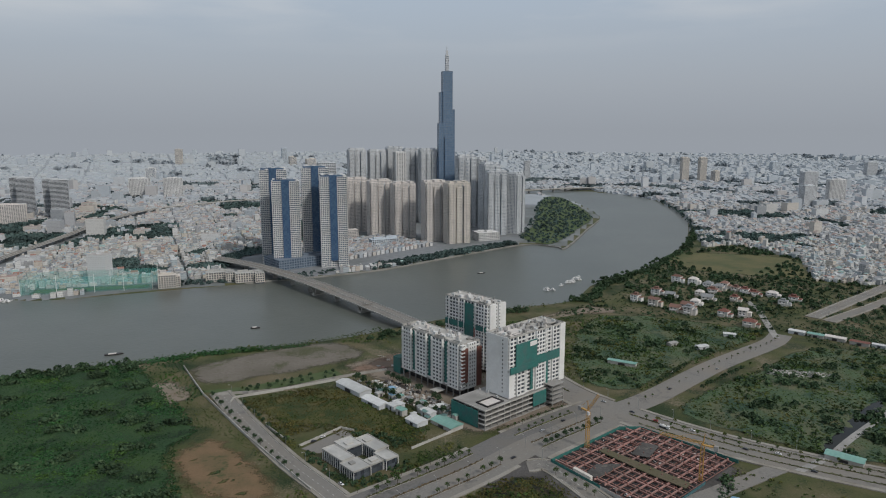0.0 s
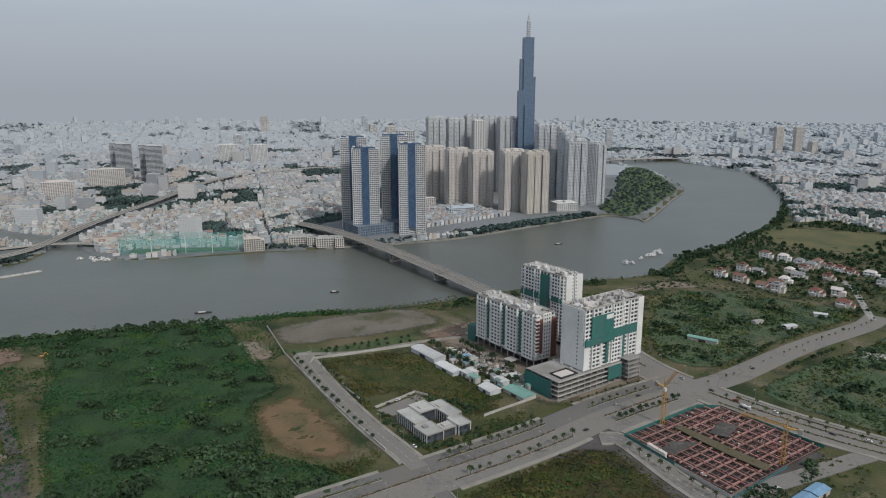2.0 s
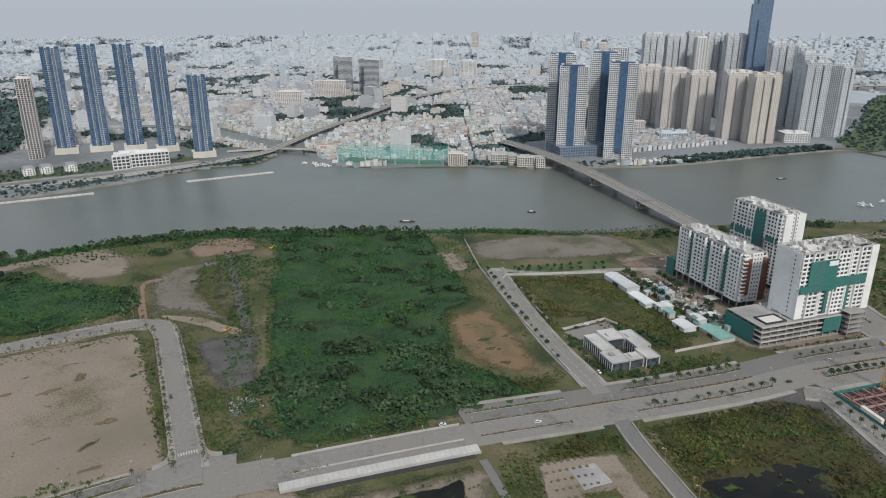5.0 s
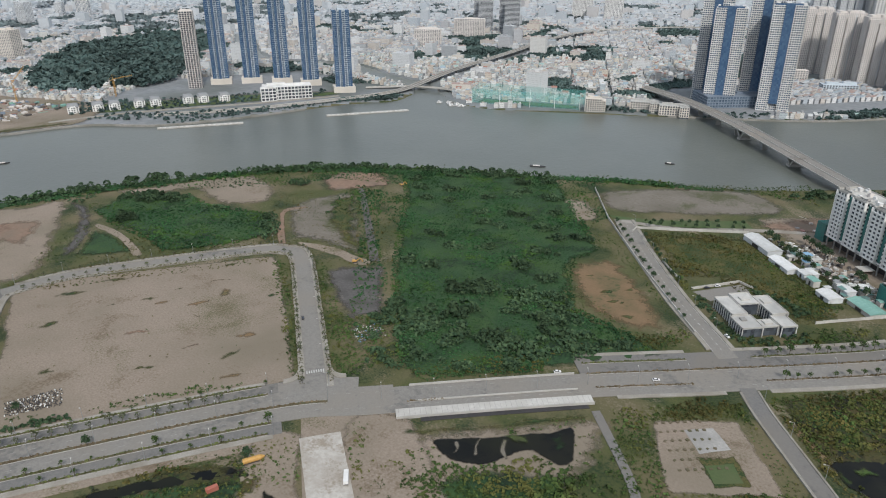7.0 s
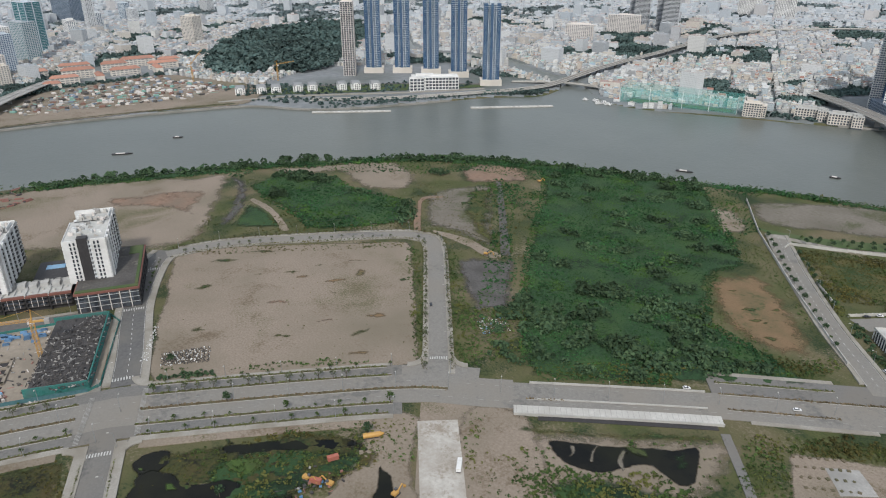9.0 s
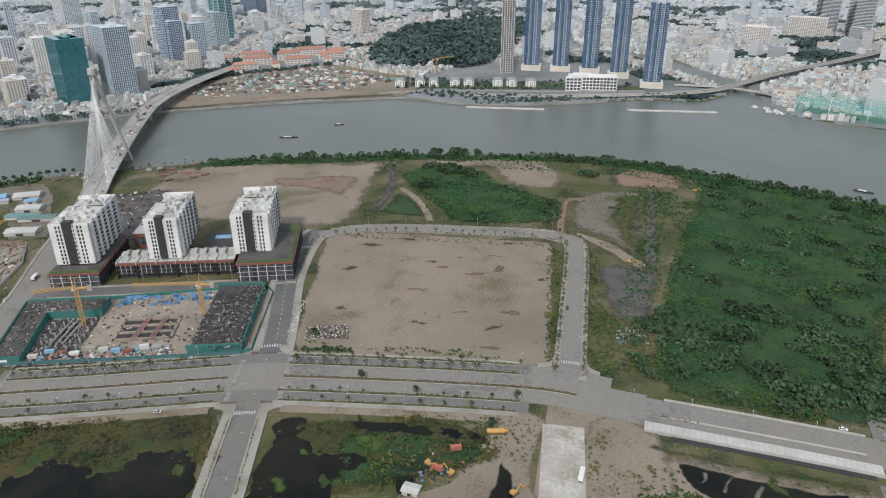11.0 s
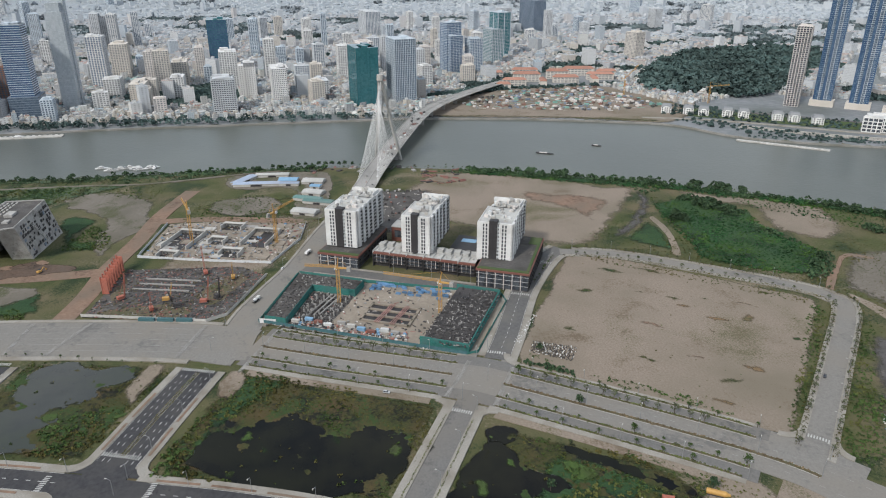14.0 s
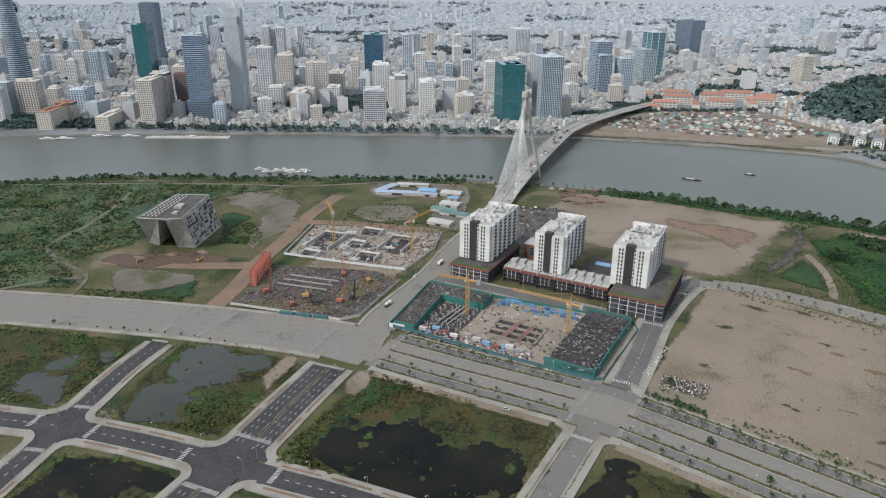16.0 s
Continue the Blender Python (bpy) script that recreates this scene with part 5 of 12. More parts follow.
tower(-113, 1838, 20, [(0, 0, 26, 24)], 54, 3.5, M_WHITE, M_WIN, "white apartment tower with a framed top", "apartment_tower", "apartment tower", bay=6, pier=3.2)

# twin-slab blue and white towers by the bridge
for x, y, f, r in ((-318, 1290, 50, 14), (-284, 1240, 45, 14), (-240, 1292, 51, 14), (-200, 1252, 47, 14)):
    t = tower(x, y, r, [(-15.5, 0, 17, 27), (15.5, 0, 17, 27), (0, 0, 16, 20)], f, 3.5, M_WHITE, M_GLASSS, "white balcony apartment tower with a blue glass centre", "apartment_tower", "apartment tower", bay=3.3, pier=0.8, span=1.3, balcony=0.6, group="blue apartment towers", seed=f)
    slab_on(t, "glass_strip", M_GLASSB, -7.4, -14.8, 12, 6.0, 14.8, f * 3.5 + 4, "deep blue glass curtain wall")
    slab_on(t, "glass_strip", M_GLASSB, 22.4, -5.2, 12, 25.2, 5.2, f * 3.5 - 6, "deep blue glass curtain wall")
    slab_on(t, "glass_strip", M_GLASSB, -25.2, -5.2, 12, -22.4, 5.2, f * 3.5 - 6, "deep blue glass curtain wall")
    slab_on(t, "crown", M_GLASSB, -22, -11, f * 3.5, 20, 11, f * 3.5 + 3.6, "blue glazed crown")
tower(-264, 1262, 38, [(0, 0, 118, 62)], 4, 4.5, M_STEELB, M_GLASSS, "dark podium below the blue apartment towers", "podium_building", "podium", bay=5, parts=True)
block(-360, 1430, 20, 34, 24, 44, M_STEELB, M_GLASSS, "slate blue office tower seen behind")
block(-262, 1560, 20, 38, 26, 50, M_GREYW, M_GLASS, "grey office tower behind the apartments")

# the very tall stepped tower
lm = [(0, 0, 25, 25, 0, 90), (-10, 2, 18, 22, 0, 78), (8, 5, 24, 22, 0, 68), (-14, -3, 20, 24, 0, 60), (4, -9, 26, 20, 0, 52), (-16, 6, 22, 22, 0, 40), (12, -4, 24, 28, 0, 34)]
LM = tower(12, 1844, 12, lm, 90, 4.42, M_STEELB, M_GLASSD, "very tall stepped blue glass tower with a spire", "skyscraper", "skyscraper", bay=6.5, pier=0.4, span=0.7, proud=0.25, crown=False)
mb = Mesher()
mb.box(-4.2, -4.2, 398, 4.2, 4.2, 440)
mb.box(-2.6, -2.6, 440, 2.6, 2.6, 452)
mb.tube((0, 0, 452), (0, 0, 463), 1.2, 0.3)
part("spire", mb.mesh("spire", M_GREYW), LM, "slender pale lattice spire")
mb = Mesher()
mb.box(-4.6, -4.6, 0, 4.6, 4.6, 1)
ring_me = mb.mesh("spire_ring", M_STEELB)
for k in range(9):
    part("spire_ring", ring_me, LM, at=pose(0, 0, 400 + k * 4.4))

# dark blue riverside towers
for x, y, f in ((-1150, 887, 54), (-1110, 930, 55), (-1058, 962, 55), (-996, 980, 54), (-893, 963, 41)):
    t = tower(x, y, 48, [(0, 0, 27, 19), (0, 0, 14, 24), (0, 0, 30, 10, 0, f - 1)], f, 3.5, M_BLUEW, M_GLASSS, "dark slate-blue glass apartment tower with pale balcony stacks", "apartment_tower", "apartment tower", bay=4.6, pier=0.5, span=0.55, balcony=0.35, parts=False, group="dark riverside towers", seed=f)
    for q in ((-15.4, -10.2, -8.2, 10.2), (8.2, -10.2, 15.4, 10.2), (-3.0, -13.2, 1.6, 13.2)):
        slab_on(t, "glass_strip", M_GLASSB, q[0], q[1], 10, q[2], q[3], f * 3.5 + 2.5, "dark blue glass shaft")
    slab_on(t, "podium", M_CREAM, -20, -15, -1, 20, 15, 11, "pale stone base")
tower(-1156, 830, 48, [(0, 0, 24, 20)], 40, 3.5, M_TAN, M_GLASS, "unfinished bare concrete tower", "apartment_tower", "apartment tower", bay=5, pier=1.0, span=0.7, proud=0.1)
tower(-938, 862, 52, [(0, 0, 84, 34), (-34, -20, 26, 12)], 4, 5.5, M_WHITE, M_GLASS, "long low white commercial building", "pavilion_building", "building", bay=6, pier=1.4, span=1.6)

# downtown, along the quay and behind it
bx, by = -1405, -952
BT = thing("skyscraper", "tapering blue glass skyscraper with a bulging side", "skyscraper", pose(bx, by, 0, 0, 0, 20))
mb, rb = Mesher(), Mesher()
rings = []
for k in range(67):
    t = k / 66
    w, d = 30 * (1 - 0.62 * t**1.5), 22 * (1 - 0.55 * t**1.3)
    rings.append([(w * math.cos(a) * (1 if math.cos(a) > 0 else 0.8) + 6 * t, d * math.sin(a), 262 * t) for a in [2 * math.pi * i / 20 for i in range(20)]])
for k, ring in enumerate(rings[:-1]):
    up = rings[k + 1]
    mb.add(up if k else ring + up, [(i + o, (i + 1) % 20 + o, 20 + (i + 1) % 20 + o, 20 + i + o) for i in range(20) for o in (-20 if k else 0,)])
    g1 = [(x * 1.015, y * 1.015, z) for x, y, z in ring]
    g2 = [(x * 1.015, y * 1.015, z + 0.9) for x, y, z in ring]
    rb.add(g1 + g2, [(i, (i + 1) % 20, 20 + (i + 1) % 20, 20 + i) for i in range(20)])
mb.add([], [tuple(range(-20, 0))])
part("glass", mb.mesh("glass", M_GLASSS), BT)
part("floor_band", rb.mesh("floor_band", M_BLUEW), BT, "thin pale floor bands")
mb = Mesher()
mb.tube((-14, 0, 191), (-34, 0, 194), 15, 15, 16)
mb.add([(-12 + 20 * math.cos(a), 16 * math.sin(a), 192) for a in [2 * math.pi * i / 18 for i in range(18)]] + [(-16 + 22 * math.cos(a), 18 * math.sin(a), 194) for a in [2 * math.pi * i / 18 for i in range(18)]], [(i, (i + 1) % 18, 18 + (i + 1) % 18, 18 + i) for i in range(18)] + [tuple(range(18, 36))])
part("helipad", mb.mesh("helipad", M_GREYW), BT, "round deck standing out from the shaft")

CITY = "downtown buildings"
tower(-1273, -522, 8, [(0, 0, 40, 36), (-4, 2, 34, 30, 38, 42)], 42, 3.6, M_BLUEW, M_GLASSB, "dark blue office tower with thin pale floor bands", "office_tower", "office tower", bay=50, pier=0, span=0.8, group=CITY)
tower(-1275, -522, 8, [(0, 0, 54, 46)], 9, 4.0, M_STEELB, M_GLASSS, "dark banded podium of an office tower", "podium_building", "podium", bay=60, pier=0, span=0.9)
tower(-1338, -471, 6, [(0, 0, 40, 26, 0, 46), (-12, 3, 18, 22, 0, 54), (2, 0, 24, 20, 0, 50)], 54, 3.6, M_GLASSL, M_GLASSL, "slim silver glass tower with a tall fin", "office_tower", "office tower", bay=5, pier=0.3, span=0.7, group=CITY, crown=False)
mb = Mesher()
mb.box(-22, -4, 190, -20.5, 0, 236)
mb.box(-20.5, -3, 150, -16, 3, 205)
solid("mast", mb.mesh("mast", M_GREYW), "pale blade-like mast on a silver tower", "mast", pose(-1338, -471, 0, 0, 0, 6))
block(-1545, -479, 5, 42, 30, 30, M_WHITE, M_GLASSB, "white and blue glass office tower")
tower(-1240, -597, 6, [(14, 0, 62, 26), (-34, 4, 30, 30, 0, 22)], 21, 3.8, M_CREAM, M_GLASSS, "pale gridded hotel slab with square windows", "hotel_building", "hotel", bay=3.6, pier=1.4, span=1.6, group=CITY)
block(-1300, -555, 6, 22, 44, 23, M_OLDTILE, M_GLASSS, "dark red office slab behind the hotel")
tower(-1800, -872, 10, [(0, 0, 64, 36)], 36, 3.8, M_GLASSG, M_GLASSG, "dark green glass office slab", "office_tower", "office tower", bay=6, pier=0.3, span=0.5, group=CITY)
block(-1980, -930, 10, 60, 40, 52, M_STEELB, M_GLASSS, "slate blue tower in the haze")
block(-1700, -690, 10, 44, 34, 28, M_STEELB, M_GLASSS, "dull blue office block downtown")
tower(-1283, 52, 12, [(0, 0, 62, 40), (4, 4, 36, 26, 24, 27)], 27, 3.9, M_GLASSG, M_GLASSG, "deep green glass office building", "office_tower", "office tower", bay=5, pier=0.3, span=0.4, group=CITY)
tower(-1290, 122, 14, [(0, 0, 50, 40)], 31, 3.8, M_BLUEW, M_GLASSS, "grey-blue glass office tower with vertical fins", "office_tower", "office tower", bay=3.4, pier=0.8, span=0.5, group=CITY)
tower(-1342, -105, 8, [(0, 0, 66, 26), (0, 10, 48, 14, 16, 18)], 18, 3.6, M_WHITE, M_GLASS, "white gridded hotel block", "hotel_building", "hotel", bay=3.2, pier=1.7, span=1.7, group=CITY)
tower(-1386, -166, 8, [(0, 0, 30, 30), (12, 4, 24, 20, 0, 20)], 18, 3.5, M_WHITE, M_WIN, "white stepped city block", "hotel_building", "hotel", bay=4, pier=2.2, span=1.7)
tower(-1256, -193, 8, [(0, 0, 52, 34), (-22, 0, 10, 38), (22, 0, 10, 38)], 17, 3.5, M_GREYW, M_GLASS, "light grey block with stacked balconies", "apartment_block", "building", bay=4, pier=1.2, span=1.4, balcony=0.8)
tower(-1330, -350, 5, [(0, 0, 70, 26), (-24, 14, 22, 22, 0, 13), (30, 10, 24, 24, 0, 11)], 13, 3.5, M_CREAM, M_WIN, "cream stepped riverside blocks", "apartment_block", "building", bay=4, pier=1.9, span=1.6)
tower(-1200, -765, 6, [(0, 0, 92, 24), (-36, 4, 22, 30, 0, 9)], 8, 3.8, M_CREAM, M_GLASS, "long cream colonial-style hotel", "hotel_building", "hotel", bay=4, pier=2.0, span=1.7, roof=M_TERRA)
tower(-1192, -660, 6, [(0, 0, 78, 22)], 6, 3.8, M_CREAM, M_GLASS, "long cream customs building", "hotel_building", "building", bay=4, pier=2.0, span=1.7, roof=M_CREAM)
tower(-1735, -265, 8, [(0, 0, 92, 44)], 33, 3.7, M_GLASSG, M_GLASSB, "broad teal glass office tower", "office_tower", "office tower", bay=4, pier=0.4, span=0.6, group=CITY)
block(-1500, -215, 8, 56, 34, 22, M_WHITE, M_WIN, "white hotel with ribbed floors")
tower(-1638, 272, 24, [(0, 0, 30, 40), (14, 0, 22, 34, 0, 24)], 32, 3.6, M_BLUEW, M_GLASSB, "blue glass tower with a sloped crown", "office_tower", "office tower", bay=4, pier=0.5, span=0.7, group=CITY)
block(-1650, 330, 24, 24, 34, 22, M_BLUEW, M_GLASSB, "blue and white striped office tower")
tower(-1885, 447, 20, [(0, 0, 44, 40)], 33, 3.6, M_BLUEW, M_GLASSG, "dark teal tower in a white frame", "office_tower", "office tower", bay=20, pier=2, span=0.5, group=CITY)
block(-1760, 400, 20, 44, 30, 25, M_GLASSL, M_GLASSG, "blue-green glass office slab")
block(-2540, 722, 20, 90, 50, 32, M_STEELB, M_GLASSS, "broad slate tower far inland")
block(-2480, 600, 20, 40, 40, 26, M_GREYW, M_WIN, "plain grey tower far inland")
block(-2520, 130, 10, 120, 50, 24, M_GREYW, M_GLASSS, "long dark office building far inland")
block(-1672, -470, 8, 50, 36, 22, M_CREAM, M_WIN, "cream hotel tower in the town")
block(-1553, -322, 8, 60, 30, 15, M_CREAM, M_WIN, "cream city block with small windows")
block(-1663, 70, 12, 40, 36, 21, M_TAN, M_GLASS, "brown office block with dark windows")
block(-1584, -1094, 12, 58, 40, 22, M_STEELB, M_GLASSS, "dark glazed office block downtown")
block(-1275, -925, 10, 30, 60, 18, M_GLASSL, M_GLASSG, "teal glass riverside office block")
block(-1300, -870, 10, 34, 34, 18, M_CREAM, M_GLASS, "ochre office block near the quay")
block(-1350, -800, 10, 50, 30, 12, M_BLUEW, M_GLASSB, "blue glass office block downtown")
block(-1782, -1040, 12, 30, 24, 20, M_WHITE, M_WIN, "slim white apartment block")
block(-1805, 800, 20, 40, 30, 20, M_CREAM, M_WIN, "stepped cream hotel tower downtown")
block(-1410, -300, 6, 44, 24, 12, M_WHITE, M_WIN, "white riverside block with small windows")
block(-1390, -30, 8, 40, 30, 9, M_GREYW, M_GLASS, "grey office block near the quay")
block(-1470, 60, 12, 36, 26, 26, M_TAN, M_GLASS, "tall brown block behind the quay")
block(-1480, 190, 14, 30, 22, 12, M_WHITE, M_WIN, "white city block with small windows")
block(-1450, -430, 6, 40, 30, 10, M_WHITE, M_WIN, "white city block with small windows")
# the crowd of mid-rise and high blocks of the centre
rc = random.Random(14)
taken = [(o.location.x, o.location.y) for o in scene.objects if o.parent is None and o.type == "EMPTY"]
n_c = 0
while n_c < 84:
    a, r = radians(rc.uniform(70, 127)), rc.choice([rc.uniform(1230, 1700), rc.uniform(1500, 2700)])
    x, y = -r * math.sin(a), r * math.cos(a)
    if x > -1215 or (-1480 < x and 130 < y < 640) or (-1640 < x < -1380 and 310 < y < 660) or (-2000 < x < -1200 and y > 590) or any(math.hypot(x - p, y - q) < 56 for p, q in taken):
        continue
    taken.append((x, y))
    near = r < 1500
    w, d = rc.uniform(16, 34), rc.uniform(14, 26)
    f = rc.randint(6, 13) if near else rc.choice([rc.randint(8, 16), rc.randint(10, 20), rc.randint(16, 30)])
    wall, gl = rc.choice([(M_WHITE, M_WIN), (M_WHITE, M_WIN), (M_GREYW, M_WIN), (M_CREAM, M_WIN), (M_BLUEW, M_GLASSS), (M_BLUEW, M_GLASSB), (M_TAN, M_WIN), (M_GREYW, M_GLASSS)])
    block(x, y, rc.choice([6, 10, 14, 98]) + rc.uniform(-3, 3), w, d, f, wall, gl, {M_WHITE: "white city block with small windows", M_GREYW: "grey city block with rows of windows", M_CREAM: "cream city block with rows of windows", M_BLUEW: "blue glass and pale panel city block", M_TAN: "tan city block with rows of windows"}[wall])
    n_c += 1
# far slabs seen over the town from the first view
for x, y, w, f in ((-1120, 2540, 74, 20), (-1005, 2560, 66, 20)):
    block(x, y, 25, w, 26, f, M_WHITE, M_WIN, "white apartment slab on a dark red base")
for x, y in ((-1225, 1985), (-1185, 1950), (-1090, 1915), (-1050, 1880)):
    tower(x, y, 24, [(0, 0, 44, 20), (0, 0, 30, 26)], 32, 3.5, M_GREYW, M_GLASS, "grey apartment tower with rounded white balconies", "apartment_tower", "apartment tower", bay=60, pier=0, span=1.5, balcony=0.5, group="towers beside the viaduct")
block(-1150, 1800, 28, 90, 20, 15, M_TAN, M_WIN, "brown balcony apartment slab")
block(-1130, 1560, 28, 70, 20, 13, M_TAN, M_WIN, "brown balcony apartment slab")
for x, y in ((1172, 3330), (1258, 3330)):
    tower(x, y, 10, [(0, 0, 34, 24)], 33, 3.5, M_CREAM, M_WIN, "cream apartment tower far up the river", "apartment_tower", "apartment tower", bay=4, pier=1.6)
rb = random.Random(4)
for k in range(46):
    a, r = radians(rb.uniform(-34, 126)), rb.uniform(1900, 4300)
    x, y = -r * math.sin(a), r * math.cos(a)
    if 300 < x < 1100 and y < 3100 or (-300 < x < 250 and y < 2900) or float(in_water(np.array([x]), np.array([y]))[0]) < 40:
        continue
    block(x, y, rb.uniform(0, 40), rb.uniform(24, 60), rb.uniform(18, 30), rb.randint(12, 30), rb.choice([M_WHITE, M_GREYW, M_CREAM, M_BLUEW, M_GREYW]), rb.choice([M_WIN, M_WIN, M_GLASSS]), "apartment block standing over the town", z=float(rise(np.array(r))))

# ---- the town: thousands of narrow houses ----
park = [(-1473, 663), (-1740, 850), (-1900, 1010), (-1960, 1290), (-1880, 1420), (-1552, 1174), (-1278, 900), (-1235, 800), (-1275, 682), (-1331, 628)]
yard = [(-1165, 150), (-1100, 400), (-1050, 545), (-1180, 640), (-1420, 560), (-1400, 330), (-1260, 170)]
redroofs = [(-1400, 330), (-1420, 620), (-1600, 640), (-1620, 380)]
bason = [(-1080, 520), (-940, 610), (-770, 950), (-760, 1030), (-900, 1060), (-1130, 1080), (-1290, 830), (-1180, 640)]
pearl = [(-390, 1150), (-300, 1115), (20, 1330), (180, 1470), (285, 1430), (390, 1690), (490, 1990), (480, 2540), (330, 2700), (-300, 2000), (-280, 1480), (-400, 1330)]
golf = [(-640, 1000), (-430, 1062), (-300, 1115), (-330, 1165), (-450, 1120), (-650, 1050)]
hwy = [(-700, 960), (-790, 1030), (-822, 1200), (-858, 1530), (-900, 1850), (-885, 2080), (-800, 2220), (-690, 2350), (-420, 2480)]
inner = [(-1060, -1500), (-1110, -800), (-1150, -350), (-1165, 20), (-1215, 20), (-1205, -400), (-1165, -800), (-1110, -1500)]
keepout = [park, yard, redroofs, bason, pearl, golf, inner]
towers_at = [(o.location.x, o.location.y) for o in scene.objects if o.parent is None and o.type == "EMPTY" and o.name.split(".")[0] not in ("tree",)]


def town_cells(r0, r1, gap):
    """Street-aligned house plots in a ring about the place."""
    n = int(r1 / gap) + 2
    a = radians(24)
    u, v = np.meshgrid(np.arange(-n, n), np.arange(-n, n))
    u, v = u.ravel().astype(float), v.ravel().astype(float)
    # every few rows a lane
    u, v = u * gap + np.floor(u / 9) * gap * 0.8, v * gap + np.floor(v / 3) * gap * 0.45
    x, y = u * math.cos(a) - v * math.sin(a), u * math.sin(a) + v * math.cos(a)
    r, t = np.hypot(x, y), np.degrees(np.arctan2(-x, y))
    ok = (r > r0) & (r <= r1) & (t > -36) & (t < 129)
    x, y = x[ok], y[ok]
    x, y = x + rng.normal(size=len(x)) * gap * 0.1, y + rng.normal(size=len(y)) * gap * 0.1
    ok = (inside(far_side, x, y) | inside(east_town, x, y)) & (in_water(x, y) > 14)
    x, y = x[ok], y[ok]
    ok = np.ones(len(x), bool)
    for k in keepout:
        ok &= ~inside(k, x, y)
    ok &= away(hwy, x, y, False) > 26
    for tx, ty in towers_at:
        ok &= np.hypot(x - tx, y - ty) > 26
    return x[ok], y[ok]


def wooded(x, y):
    """Where trees stand between the houses."""
    return np.array([noise.noise(Vector((a * 0.004, b * 0.004, 3.3))) + 0.5 * noise.noise(Vector((a * 0.013, b * 0.013, 8.8))) for a, b in zip(x, y)])


# House and leaf colours step paler and bluer outward, painting haze by ring.
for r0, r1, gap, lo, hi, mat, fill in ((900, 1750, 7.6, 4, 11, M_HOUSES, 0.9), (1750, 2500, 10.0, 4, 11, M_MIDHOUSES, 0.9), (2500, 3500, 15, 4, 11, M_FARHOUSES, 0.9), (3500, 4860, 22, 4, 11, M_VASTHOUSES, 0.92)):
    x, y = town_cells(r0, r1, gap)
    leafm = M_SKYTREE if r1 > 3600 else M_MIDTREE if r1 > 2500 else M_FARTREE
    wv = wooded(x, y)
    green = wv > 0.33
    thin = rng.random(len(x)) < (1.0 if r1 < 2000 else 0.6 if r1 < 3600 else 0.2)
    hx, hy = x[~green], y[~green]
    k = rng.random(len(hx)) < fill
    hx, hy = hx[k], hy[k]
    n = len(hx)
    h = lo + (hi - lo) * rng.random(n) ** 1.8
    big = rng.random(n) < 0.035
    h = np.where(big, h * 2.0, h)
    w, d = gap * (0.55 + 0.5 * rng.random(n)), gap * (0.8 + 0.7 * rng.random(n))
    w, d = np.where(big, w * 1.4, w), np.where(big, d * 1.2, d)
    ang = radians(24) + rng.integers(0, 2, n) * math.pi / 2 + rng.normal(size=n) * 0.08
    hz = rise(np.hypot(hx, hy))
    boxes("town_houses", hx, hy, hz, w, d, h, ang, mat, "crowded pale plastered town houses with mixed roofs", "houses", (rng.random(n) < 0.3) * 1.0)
    if r1 <= 2500:
        q = rng.random(n) < 0.5
        boxes("roof_sheds", hx[q] + rng.normal(size=q.sum()) * 1.2, hy[q] + rng.normal(size=q.sum()) * 1.2, hz[q] + h[q], w[q] * 0.45, d[q] * 0.4, 1.5 + 1.8 * rng.random(q.sum()), ang[q], mat, "stair heads and water tanks on town roofs", "roof sheds")
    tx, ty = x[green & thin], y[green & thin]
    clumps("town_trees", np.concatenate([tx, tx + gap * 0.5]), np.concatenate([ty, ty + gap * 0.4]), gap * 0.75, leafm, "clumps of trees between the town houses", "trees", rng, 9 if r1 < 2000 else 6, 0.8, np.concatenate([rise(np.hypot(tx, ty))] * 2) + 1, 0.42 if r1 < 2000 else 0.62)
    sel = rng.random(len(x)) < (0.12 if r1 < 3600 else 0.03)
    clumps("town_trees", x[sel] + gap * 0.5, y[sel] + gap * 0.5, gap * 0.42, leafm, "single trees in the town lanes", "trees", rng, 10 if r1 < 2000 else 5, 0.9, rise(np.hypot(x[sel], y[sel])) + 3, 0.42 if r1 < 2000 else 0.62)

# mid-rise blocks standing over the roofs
# Blocks take the same hazed colours ring by ring.
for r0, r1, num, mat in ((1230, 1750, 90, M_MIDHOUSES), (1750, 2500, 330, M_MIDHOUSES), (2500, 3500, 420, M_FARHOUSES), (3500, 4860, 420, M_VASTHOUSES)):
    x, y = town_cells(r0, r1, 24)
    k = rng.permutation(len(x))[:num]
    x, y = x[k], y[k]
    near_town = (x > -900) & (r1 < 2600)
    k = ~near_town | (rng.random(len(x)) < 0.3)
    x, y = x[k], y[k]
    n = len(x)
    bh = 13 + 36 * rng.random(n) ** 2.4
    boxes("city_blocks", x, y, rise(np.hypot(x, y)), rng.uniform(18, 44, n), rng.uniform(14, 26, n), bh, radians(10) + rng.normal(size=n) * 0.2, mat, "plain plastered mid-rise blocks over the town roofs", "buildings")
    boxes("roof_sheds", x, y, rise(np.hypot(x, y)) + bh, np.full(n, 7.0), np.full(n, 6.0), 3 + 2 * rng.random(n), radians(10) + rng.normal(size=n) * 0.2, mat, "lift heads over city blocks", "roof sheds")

# park woodland
px, py = scatter(park, 12, rng, 0.95)
clumps("park_trees", px, py, 7 + 7 * rng.random(len(px)) ** 1.5, M_FARTREE, "dense dark park woodland across the river", "trees", rng, 26, 0.95, 4, 0.36)

